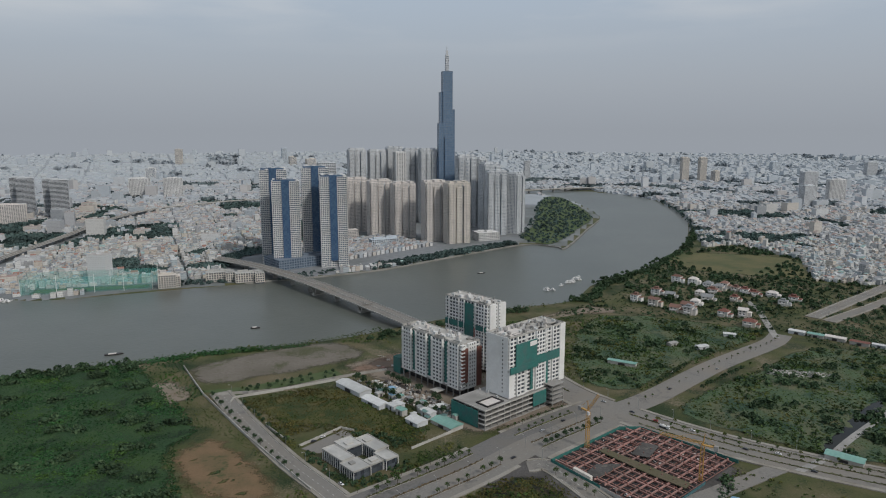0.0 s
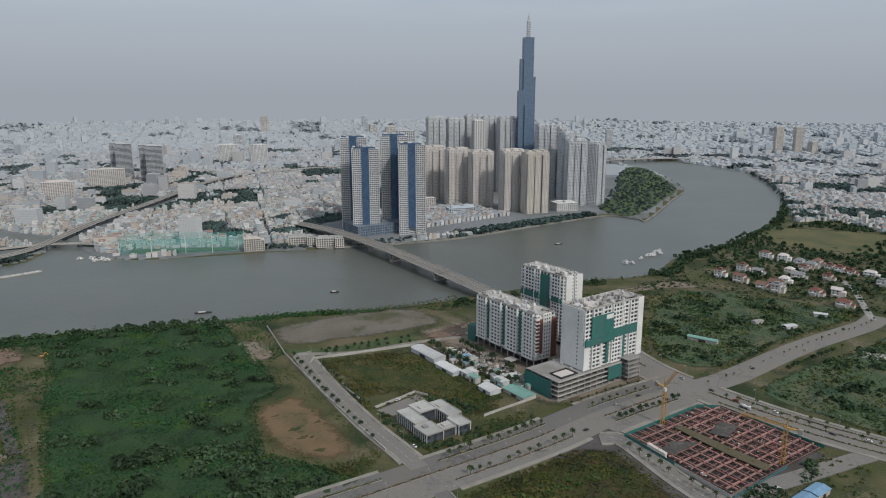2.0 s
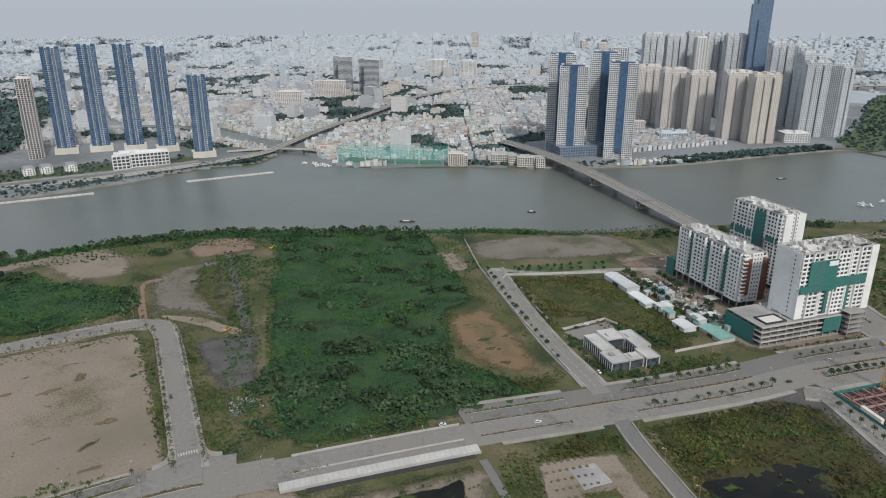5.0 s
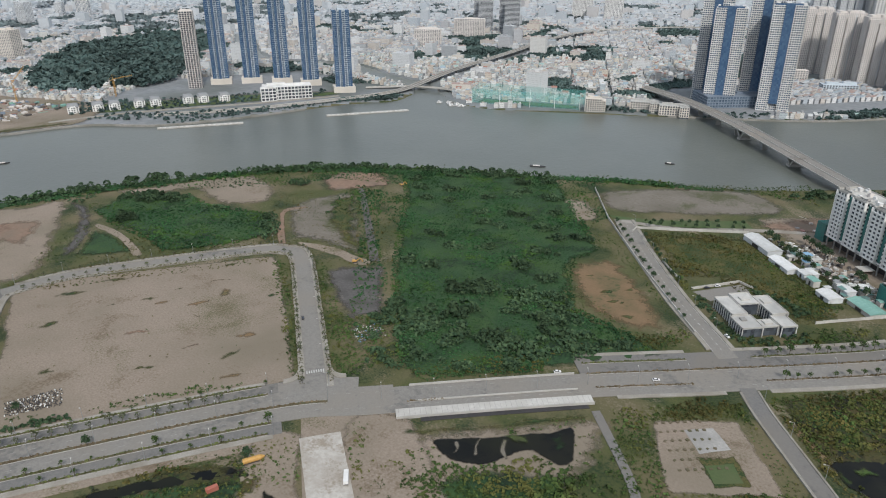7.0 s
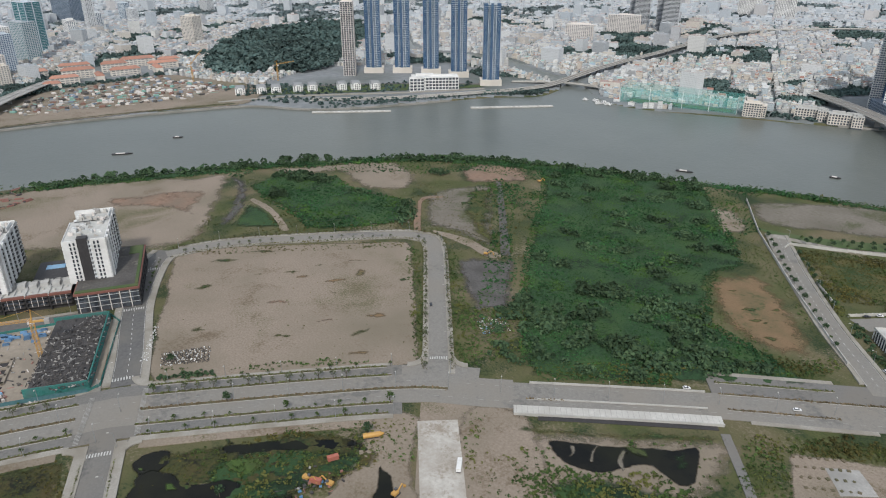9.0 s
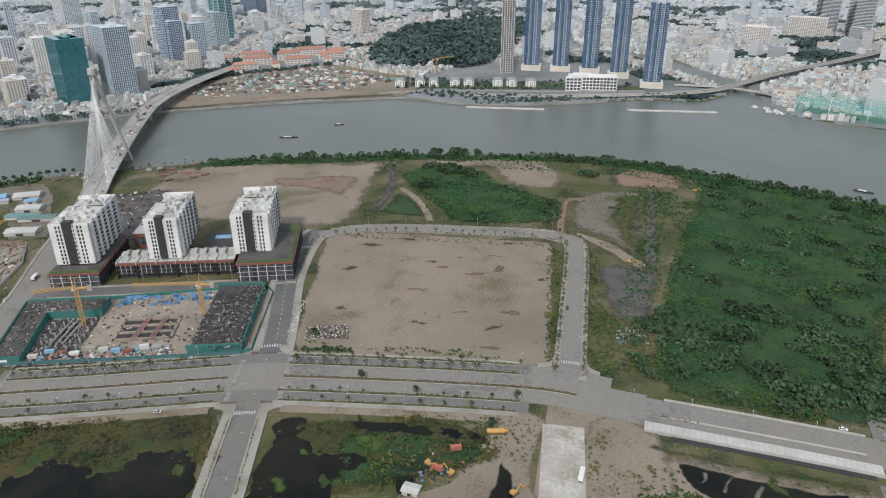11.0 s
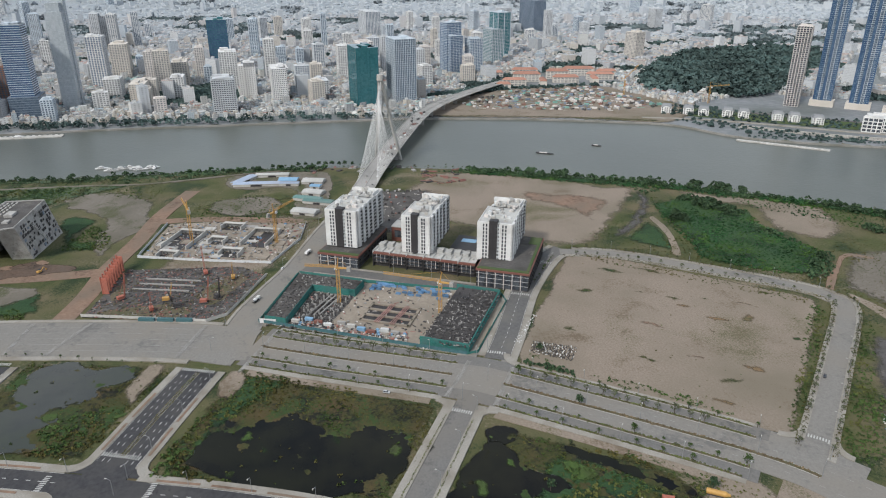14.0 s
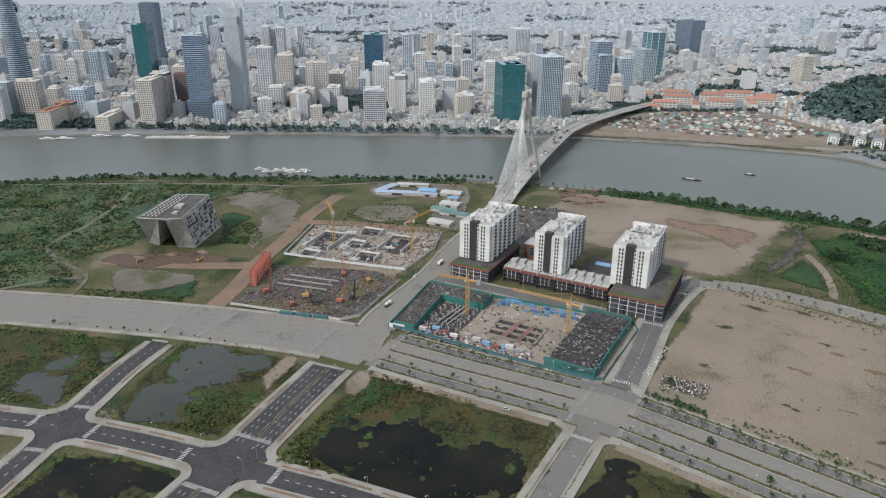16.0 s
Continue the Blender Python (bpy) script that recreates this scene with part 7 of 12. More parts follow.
for k in range(13):
    for j in range(8):
        if rr.random() < 0.62:
            a, b = 0.04 + k * 0.073, 0.06 + j * 0.113
            p, w, h = on_side(a, b), rr.uniform(1.2, 3.8), rr.choice([1.6, 2.6, 3.4])
            mb = Mesher()
            mb.box(-w, -0.25, 0, 0, 0.3, h, bottom=True)
            part("panel", mb.mesh("panel", rr.choice([M_STEELB, M_CHAR, M_DARKST, M_DARKST])), t, at=pose(p.x, p.y, p.z, 6, 0, 0))
for k in range(14):
    p, q = on_side(0.36 + 0.012 * k, 0.82 - 0.052 * k), on_side(0.44 + 0.012 * k, 0.82 - 0.052 * k)
    mb = Mesher()
    mb.beam(p + Vector((0, 0.4, 0)), q + Vector((0, 0.4, 0)), 0.55)
    part("fin", mb.mesh("fin", M_CONCW), t, "pale fin of the slanting window strip")

# ---- low white courtyard building and its grounds ----
t = thing("courtyard_building", "low white flat-roofed building round an open court", "building", pose(-62, 487, 0, 0, 0, -48))
for x0, y0, x1, y1, h in ((-23, -20, 4, -8, 8.5), (4, -22, 22, -6, 7.4), (-20, 8, 8, 21, 8.9), (8, 6, 24, 18, 7.8), (-25, -8, -8, 8, 9.6), (11, -6, 21, 6, 7.0)):
    slab_on(t, "wing", M_GLASS, x0 + 1.0, y0 + 1.0, -1, x1 - 1.0, y1 - 1.0, h - 0.5, "glazed wall behind white posts")
    slab_on(t, "roof", M_PALEROOF, x0, y0, h - 0.5, x1, y1, h + 0.2, "pale flat roof")
    for q in ((x0, y0, x1, y0 + 0.5), (x0, y1 - 0.5, x1, y1), (x0, y0, x0 + 0.5, y1), (x1 - 0.5, y0, x1, y1)):
        slab_on(t, "parapet", M_CONCW, q[0], q[1], h + 0.1, q[2], q[3], h + 0.8)
    nk = int((x1 - x0) / 3.0)
    for k in range(nk + 1):
        for yy in (y0 + 0.2, y1 - 0.7):
            xx = x0 + 0.2 + k * (x1 - x0 - 0.9) / nk
            slab_on(t, "post", M_WHITE, xx, yy, -0.5, xx + 0.6, yy + 0.5, h - 0.5)
slab_on(t, "roof_box", M_CONCW, -18, -4, 9.8, -13, 3, 11.0)
slab_on(t, "roof_box", M_CONCW, 13, -3, 7.2, 18, 3, 8.4)
slab_on(t, "roof_box", M_CONCW, -14, 11, 9.1, -8, 17, 10.2)
slab_on(t, "roof_box", M_CONC, 8, -17, 7.6, 12, -13, 8.8)
patch("car_park", [(-112, 508), (-84, 542), (-72, 536), (-96, 500)], 0.2, M_ASPHALT, "small empty asphalt car park", "car park", amp=0.2, smoothed=False)


def wall_run(pts, h, w, mat, label):
    mb = Mesher()
    for a, b in zip(pts, pts[1:]):
        a, b = Vector((*a, 0)), Vector((*b, 0))
        d = (b - a).length
        ang = math.atan2(b.y - a.y, b.x - a.x)
        m = Matrix.Translation(a) @ Matrix.Rotation(ang, 4, "Z")
        mb.box(-w / 2, -w / 2, -0.5, d + w / 2, w / 2, h, m)
        for k in range(int(d / 6) + 1):
            mb.box(k * 6 - 0.3, -w / 2 - 0.12, -0.5, k * 6 + 0.3, w / 2 + 0.12, h + 0.25, m)
    return solid("boundary_wall", mb.mesh("boundary_wall", mat), label, "wall", kind="structure")


wall_run([(-275, 697), (-228, 620), (-160, 528), (-92, 444)], 2.4, 0.5, M_CONCW, "long pale concrete boundary wall")
wall_run([(-196, 600), (-196, 612), (-160, 630), (-104, 660)], 2.2, 0.4, M_CONCW, "pale concrete wall round the grass lot")
wall_run([(-150, 550), (-128, 524)], 2.0, 0.4, M_CONCW, "pale concrete wall beside the lane")
wall_run([(-114, 512), (-86, 546), (-74, 540)], 2.0, 0.4, M_CONCW, "white wall round the car park")
wall_run([(-24, 508), (14, 544)], 2.0, 0.4, M_CONCW, "pale wall along the service road")


# ---- sheds ----
def shed(x, y, rot, w, d, h, mat, label, group=""):
    t = thing("shed", label, "shed", pose(x, y, 0, 0, 0, rot), group)
    slab_on(t, "wall", M_CONCW if mat is not M_SHEET else M_GREYW, -w / 2, -d / 2, -0.5, w / 2, d / 2, h)
    mb = Mesher()
    mb.gable(-w / 2, -d / 2, h, w / 2, d / 2, h + d * 0.12, over=0.6)
    part("roof", mb.mesh("roof", mat), t, "sheet metal roof")
    slab_on(t, "door", M_CHAR, -w * 0.12, -d / 2 - 0.15, -0.2, w * 0.12, -d / 2 + 0.1, h * 0.7, "dark shed door")
    return t


SH = "site huts"
for x, y, w, d, h, m in ((-86, 632, 40, 14, 5, M_SHEET), (-62, 598, 28, 11, 4, M_SHEET), (-22, 556, 16, 12, 4, M_SHEET), (4, 552, 26, 14, 3.5, M_GREENROOF), (-44, 586, 9, 7, 5, M_SHEET), (-12, 572, 12, 8, 5, M_SHEET), (-2, 584, 6, 14, 4, M_SHEET), (-36, 574, 9, 6, 6, M_GREENROOF)):
    shed(x, y, -48, w, d, h, m, "low site hut with a pale sheet roof" if m is M_SHEET else "low hut with a green sheet roof", SH)
rs = random.Random(77)
for k in range(34):
    f = rs.random()
    x, y = -74 + 78 * f + rs.uniform(-11, 14), 640 - 80 * f + rs.uniform(-10, 12)
    m = rs.choice([M_SHEET, M_PALEROOF, M_PALEROOF, M_GREENROOF, M_BLUEROOF, M_SLATE, M_TEAL])
    shed(x, y, -48 + rs.choice([0, 90]), rs.uniform(4, 9), rs.uniform(3, 5), rs.uniform(2.4, 5.2), m, {M_GREENROOF: "small site hut with a green roof", M_TEAL: "small site hut with a teal roof", M_BLUEROOF: "small site hut with a blue roof", M_SLATE: "small grey site container"}.get(m, "small pale site container with a flat roof"), "small site huts")
for x, y, r, w, d, m in ((-811, -100, 86, 54, 9, M_LILAC), (-829, -117, 148, 36, 9, M_LILAC), (-846, -84, 86, 40, 8, M_PALEROOF), (-821, -63, 80, 22, 12, M_BLUEROOF), (-806, -62, 80, 24, 7, M_LILAC), (-812, -33, 75, 25, 14, M_PALEROOF), (-768, -32, 65, 23, 13, M_PALEROOF), (-746, -38, 65, 32, 9, M_TEAL), (-734, -26, 65, 34, 10, M_TEAL), (-790, -30, 70, 12, 8, M_BLUEROOF), (-703, -40, 65, 27, 12, M_PALEROOF)):
    shed(x, y, r, w, d * 1.2, 3.2, m, {M_BLUEROOF: "low yard shed with a blue sheet roof", M_LILAC: "long low yard shed with a faded pale blue roof", M_TEAL: "long low yard shed with a teal sheet roof"}.get(m, "low yard shed with a dusty pale roof"), "river yard sheds")
rs = random.Random(88)
for k in range(26):
    t = thing("steel_stack", "stack of rusty red steel beams in the river yard", "steel stack", pose(rs.uniform(-838, -782), rs.uniform(98, 148), 0.1, 0, 0, rs.choice([20, 70, 110]) + rs.uniform(-8, 8)), "red steel stacks")
    for q in range(rs.randint(2, 4)):
        mb = Mesher()
        L = rs.uniform(5, 11)
        mb.box(-L / 2, q * 1.3, 0, L / 2, q * 1.3 + 0.8, rs.uniform(0.6, 1.8))
        part("beam", mb.mesh("beam", rs.choice([M_OLDRED, M_OLDRED, M_REDSOIL, M_DARKST])), t)
for x, y, r, w, d in ((170, 398, 42, 15, 9), (182, 409, 42, 15, 9), (195, 421, 42, 15, 9)):
    shed(x, y, r, w, d, 4, M_BLUEROOF, "shed with a bright blue sheet roof beside the steel site", "blue sheds")
for x, y, r, w, d in ((308, 488, -40, 26, 11),):
    shed(x, y, r, w, d, 4, M_GREENROOF, "pale green roadside shed with a sheet roof", "roadside sheds")
for x, y, r, w, d, m in ((194, 706, -30, 30, 7, M_GREENROOF), (441, 820, -43, 18, 9, M_SHEET), (457, 806, -43, 18, 9, M_GREENROOF), (474, 794, -43, 22, 10, M_TAN), (492, 775, -43, 20, 9, M_REDBR), (508, 764, -43, 14, 7, M_SHEET), (300, 760, 20, 14, 8, M_SHEET), (352, 808, -20, 14, 8, M_SHEET), (270, 772, 30, 12, 7, M_CONC)):
    shed(x, y, r, w, d, 4, m, "low shed among the eastern scrub", "eastern sheds")

# ---- girder bridge upstream ----
def lift(line, zs):
    """Heights along a line, given at even steps."""
    d = [0.0]
    for a, b in zip(line, line[1:]):
        d.append(d[-1] + (b - a).length)
    return np.interp(d, np.linspace(0, d[-1], len(zs)), zs)


def deck(mb, line, z, half, depth, base=None):
    """A roadway at heights z along a line, with its sides and soffit."""
    a, b = offset(line, half), offset(line, -half)
    a2, b2 = offset(line, base or half * 0.7), offset(line, -(base or half * 0.7))
    k = len(line)
    p = [(q.x, q.y, h) for q, h in zip(a, z)] + [(q.x, q.y, h) for q, h in zip(b, z)] + [(q.x, q.y, h - depth) for q, h in zip(a2, z)] + [(q.x, q.y, h - depth) for q, h in zip(b2, z)]
    f = []
    for i in range(k - 1):
        f += [(i + 1, i, k + i, k + i + 1), (i, i + 1, 2 * k + i + 1, 2 * k + i), (k + i + 1, k + i, 3 * k + i, 3 * k + i + 1), (2 * k + i, 2 * k + i + 1, 3 * k + i + 1, 3 * k + i)]
    mb.add(p, f)


def rail(mb, line, z, off, w, h):
    a, b = offset(line, off + w / 2), offset(line, off - w / 2)
    k = len(line)
    p = [(q.x, q.y, e + h) for q, e in zip(a, z)] + [(q.x, q.y, e + h) for q, e in zip(b, z)] + [(q.x, q.y, e - 0.1) for q, e in zip(a, z)] + [(q.x, q.y, e - 0.1) for q, e in zip(b, z)]
    f = []
    for i in range(k - 1):
        f += [(i + 1, i, k + i, k + i + 1), (i, i + 1, 2 * k + i + 1, 2 * k + i), (k + i + 1, k + i, 3 * k + i, 3 * k + i + 1)]
    mb.add(p, f)


def viaduct(name, label, pts, zs, half, piers, depth=2.2, top=M_ASPHALT, haunch=False):
    line = smooth([Vector(p) for p in pts], 10)
    z = lift(line, zs)
    t = thing(name, label, "bridge")
    mb = Mesher()
    deck(mb, line, z, half, depth)
    part("girder", mb.mesh("girder", M_CONCW), t, "pale concrete girder")
    mb = Mesher()
    a = [e + 0.05 for e in z]
    deck(mb, line, a, half - 0.6, 0.04, half - 0.6)
    part("carriageway", mb.mesh("carriageway", top), t, "worn asphalt deck")
    for o in (half - 0.3, -half + 0.3, 0):
        mb = Mesher()
        rail(mb, line, z, o, 0.5, 1.1 if o else 0.9)
        part("parapet", mb.mesh("parapet", M_CONCW), t, "pale concrete parapet")
    tot = length(line)
    for s in piers:
        c = cut(line, s, s + 2)
        d = (c[-1] - c[0]).normalized()
        e = float(np.interp(s, np.linspace(0, tot, len(zs)), zs)) - depth
        m = Matrix.Translation((c[0].x, c[0].y, 0)) @ Matrix.Rotation(math.atan2(d.y, d.x), 4, "Z")
        mb = Mesher()
        if haunch:
            mb.box(-5, -half * 0.75, -6, 5, half * 0.75, 0.5, m)
            for sg in (-1, 1):
                q = [(sg * 1, -half * 0.5, 0.5), (sg * 3, -half * 0.5, 0.5), (sg * 3, half * 0.5, 0.5), (sg * 1, half * 0.5, 0.5), (sg * 9, -half * 0.6, e), (sg * 14, -half * 0.6, e), (sg * 14, half * 0.6, e), (sg * 9, half * 0.6, e)]
                mb.add([m @ Vector(r) for r in q], [(0, 1, 5, 4), (1, 2, 6, 5), (2, 3, 7, 6), (3, 0, 4, 7), (0, 4, 7, 3)])
        else:
            mb.box(-1.0, -half * 0.28, -6, 1.0, half * 0.28, e - 1.5, m)
            mb.box(-1.2, -half * 0.7, e - 1.5, 1.2, half * 0.7, e, m, True)
        part("pier", mb.mesh("pier", M_CONC), t, "concrete pier")
    return t, line, z


TT, tl, tz = viaduct("girder_bridge", "long concrete girder bridge over the river", [(70, 735), (20, 778), (-40, 848), (-100, 920), (-190, 1030), (-262, 1116), (-330, 1190), (-390, 1245), (-470, 1310), (-560, 1360)], [2, 4, 8, 11, 13, 13, 12, 10, 7, 3], 13.5, (150, 340, 420, 480, 540, 590, 640), 2.6)
for px, py in ((-112, 928), (-192, 1032)):
    s = at_s(tl, px, py)
    c = cut(tl, s, s + 2)
    d = (c[-1] - c[0]).normalized()
    m = Matrix.Translation((c[0].x, c[0].y, 0)) @ Matrix.Rotation(math.atan2(d.y, d.x), 4, "Z")
    mb = Mesher()
    mb.box(-4, -9, -6, 4, 9, 0.2, m)
    for sg in (-1, 1):
        q = [(sg * 0.6, -7, 0.2), (sg * 2.6, -7, 0.2), (sg * 2.6, 7, 0.2), (sg * 0.6, 7, 0.2), (sg * 7, -8, 10.4), (sg * 10.5, -8, 10.4), (sg * 10.5, 8, 10.4), (sg * 7, 8, 10.4)]
        mb.add([m @ Vector(r) for r in q], [(0, 1, 5, 4), (1, 2, 6, 5), (2, 3, 7, 6), (3, 0, 4, 7), (0, 4, 7, 3)])
    part("pier", mb.mesh("pier", M_CONCW), TT, "V-shaped river pier")

# elevated highway crossing the town, ramp by the canal, far river bridge
viaduct("viaduct", "elevated concrete highway winding through the town", [(-1010, 640), (-930, 740), (-850, 880), (-800, 1000), (-812, 1130), (-835, 1280), (-860, 1530), (-900, 1850), (-885, 2080), (-800, 2220), (-690, 2350), (-420, 2480), (-150, 2560)], [0.5, 1, 4, 9, 9, 9, 9, 9, 9, 9, 9, 9, 9], 9, range(380, 2300, 42), 1.8)
viaduct("viaduct", "low concrete bridge over the canal mouth", [(-650, 1040), (-720, 1072), (-800, 1060), (-880, 1010)], [1, 4, 4, 1], 6, (60, 110, 160), 1.2)
viaduct("viaduct", "distant road bridge over the upper river", [(100, 2620), (330, 2740), (560, 2850), (800, 2860), (1050, 2800), (1500, 2700)], [5, 9, 9, 8, 6, 2], 12, range(100, 1400, 60), 2.5)

# ---- cable-stayed bridge, unfinished ----
CB, cl, cz = viaduct("cable_bridge", "unfinished cable-stayed bridge with a leaning white pylon", [(-690, 3), (-740, 18), (-815, 38), (-880, 58), (-960, 84), (-1060, 118), (-1140, 148), (-1230, 196), (-1330, 262), (-1420, 330), (-1500, 395), (-1600, 440)], [1, 4, 8, 12, 15, 15, 14, 12, 10, 8, 6, 3], 13, (40, 85, 130, 440, 500, 560, 620, 680, 740, 800, 860), 2.4, M_CONC)
ptop = Vector((-880, 56, 113))
ax = Vector((-0.952, 0.305, 0))
nr = Vector((0.305, 0.952, 0))
for sg in (1, -1):
    foot = Vector((-912, 66, -6)) + nr * sg * 18
    mid = Vector((-896, 61, 60)) + nr * sg * 7.5
    mb = Mesher()
    mb.beam(foot, mid, 3.6, 2.8)
    mb.beam(mid, ptop + nr * sg * 1.6, 3.0, 2.4)
    part("pylon_leg", mb.mesh("pylon_leg", M_CONCW), CB, "pale concrete pylon leg")
mb = Mesher()
mb.beam(Vector((-893, 60, 70)) - nr * 7, Vector((-893, 60, 70)) + nr * 7, 2.5)
mb.tube(ptop + Vector((0, 0, -4)), ptop + Vector((0, 0, 3)), 4.4, 4.0, 10)
part("pylon_head", mb.mesh("pylon_head", M_CONCW), CB, "rounded pylon head with a work platform")
mb = Mesher()
mb.box(-4, -14, -6, 10, 14, 2, Matrix.Translation((-912, 66, 0)) @ Matrix.Rotation(math.atan2(ax.y, ax.x), 4, "Z"))
part("pile_cap", mb.mesh("pile_cap", M_CONC), CB, "pile cap in the river")
s_p = at_s(cl, -905, 64)
tot = length(cl)
dists = np.cumsum([0] + [(b - a).length for a, b in zip(cl, cl[1:])])
for sg in (1, -1):
    for k in range(42):
        s = s_p + (-30 - k * 4.6 if k < 21 else 22 + (k - 21) * 8)
        q = cut(cl, s, s + 1)
        if len(q) < 2:
            continue
        e = offset(q, sg * 12.2)[0]
        h = float(np.interp(s, dists, cz))
        f = (k % 21) / 21
        head = ptop + nr * sg * 1.6 + Vector((0, 0, -34 + 32 * f))
        mb = Mesher()
        mb.beam(head, (e.x, e.y, h), 0.2)
        part("stay_cable", mb.mesh("stay_cable", M_WHITE), CB, "white stay cable")
# half-finished roadway clutter
rr = random.Random(12)
for k in range(46):
    s = rr.uniform(60, 460)
    q = cut(cl, s, s + 1)
    e = offset(q, rr.uniform(-9, 9))[0]
    h = float(np.interp(s, dists, cz))
    mb = Mesher()
    w, d, g = rr.uniform(1, 3), rr.uniform(2, 7), rr.uniform(0.6, 2.6)
    mb.box(-w / 2, -d / 2, 0, w / 2, d / 2, g)
    solid("material_pallet", mb.mesh("material_pallet", rr.choice([M_WHITE, M_SHEET, M_OLDRED, M_CONC, M_DARKST])), "stack of building material on the bridge deck", "material pallet", pose(e.x, e.y, h + 0.05, 0, 0, rr.uniform(0, 180)), "bridge deck stacks")

# ---- boulevard bridge over the creek: paved side and railing ----
g = cut(BLVD, S_BR0 - 12, S_BR1 + 8)
mb = Mesher()
strip(mb, g, -11.2, -19.6, -1.5, 0.75)
solid("bridge_footway", mb.mesh("bridge_footway", M_CONCW), "broad pale paved footway of the boulevard bridge", "footway", kind="structure")
mb = Mesher()
for k in range(int(length(g) / 3.2)):
    q = cut(g, k * 3.2 + 1.6, k * 3.2 + 1.8)
    strip(mb, q, -11.4, -19.4, 0.6, 0.765)
solid("paving_joint", mb.mesh("paving_joint", M_CONC), "grey joints across the bridge footway", "footway", kind="structure")
mb = Mesher()
strip(mb, g, -19.4, -20.0, -1.6, 1.7)
solid("bridge_parapet", mb.mesh("bridge_parapet", M_KERB), "pale concrete parapet of the boulevard bridge", "parapet", kind="structure")
mb = Mesher()
strip(mb, cut(BLVD, S_BR0 - 2, S_BR1 + 4), 11.9, 11.3, 0.2, 1.7)
solid("bridge_parapet", mb.mesh("bridge_parapet", M_KERB), "pale concrete parapet of the boulevard bridge", "parapet", kind="structure")
mb = Mesher()
strip(mb, cut(BLVD, S_BR0 + 2, S_BR1 + 2), -4.1, -4.9, 0.2, 1.2)
solid("bridge_parapet", mb.mesh("bridge_parapet", M_KERB), "low concrete barrier between the bridge lanes", "parapet", kind="structure")
mb = Mesher()
strip(mb, cut(BLVD, S_BR0 + 2, S_BR1 + 4), -20.1, -23.5, -0.4, 0.2)
# Charcoal strip put in for the shade beneath the bridge edge.
solid("creek_bed", mb.mesh("creek_bed", M_CHAR), "charcoal strip painted for the dark gap under the bridge edge", "creek", kind="structure")
patch("grass_verge", [(-196, 248), (-176, 262), (-128, 310), (-112, 318), (-116, 308), (-150, 276), (-188, 242)], 0.3, M_OLIVE, "weedy strip below the bridge parapet", "grass", amp=1.5, seed=97)

# ---- cranes ----
def tower_crane(x, y, h, jib, rot, luff=0.0, mat=M_YELLOW, base=0.0):
    t = thing("tower_crane", "yellow lattice tower crane standing in a building site", "crane", pose(x, y, base, 0, 0, rot), "tower cranes")
    mb = Mesher()
    w = 1.1
    for a in (-w, w):
        for b in (-w, w):
            mb.beam((a, b, -1), (a, b, h), 0.32)
    for k in range(int(h / 2.4)):
        z = k * 2.4
        for a, b in (((-w, -w), (w, -w)), ((w, -w), (w, w)), ((w, w), (-w, w)), ((-w, w), (-w, -w))):
            mb.beam((*a, z), (*b, z + 2.4), 0.17)
    part("mast", mb.mesh("mast", mat), t, "lattice mast")
    mb = Mesher()
    m = pose(0, 0, h + 1, 0, -luff, 0)
    for a, b in ((-0.8, 0), (0.8, 0), (0, 1.6)):
        mb.beam(m @ Vector((0, a, b)), m @ Vector((jib, a, b)), 0.28)
    for k in range(int(jib / 2)):
        for a in (-0.8, 0.8):
            mb.beam(m @ Vector((k * 2, a, 0)), m @ Vector((k * 2 + 1, 0, 1.6)), 0.14)
            mb.beam(m @ Vector((k * 2 + 1, 0, 1.6)), m @ Vector((k * 2 + 2, a, 0)), 0.14)
    part("jib", mb.mesh("jib", mat), t, "lattice jib")
    mb = Mesher()
    mb.box(-10, -1, h, 1, 1, h + 0.8, bottom=True)
    mb.tube((0, 0, h), (-1, 0, h + 9), 0.6, 0.25)
    mb.beam((-1, 0, h + 9), (-9, 0, h + 0.8), 0.15)
    mb.beam((-1, 0, h + 9), m @ Vector((jib * 0.6, 0, 1.6)), 0.15)
    part("counter_jib", mb.mesh("counter_jib", mat), t)
    slab_on(t, "counterweight", M_CONC, -10.5, -1.2, h - 2, -7.5, 1.2, h + 1.6, "concrete counterweight")
    slab_on(t, "cab", M_WHITE, 0.6, -2.2, h - 1.6, 2.8, -0.6, h + 0.8, "white cab")
    return t


def jumble(name, x, y, z, mats, label, cat, lo=0.5, hi=3.0, tall=1.5, seed=0, long=0.3):
    """Loose site clutter too small and too many to count: one mesh of stuff for each colour."""
    r = np.random.default_rng(seed)
    pick = r.integers(0, len(mats), len(x))
    for k, m in enumerate(mats):
        mb = Mesher()
        for i in np.nonzero(pick == k)[0]:
            w, d, h = r.uniform(lo, hi), r.uniform(lo, hi), r.uniform(0.3, tall)
            if r.random() < long:
                w, d, h = r.uniform(0.2, 0.5), r.uniform(hi, hi * 2.5), r.uniform(0.2, 0.6)
            mb.box(-w / 2, -d / 2, 0, w / 2, d / 2, h, pose(x[i], y[i], z, 0, 0, r.uniform(0, 180)))
        if mb.v:
            solid(name, mb.mesh(name, m), label, cat, kind="stuff")


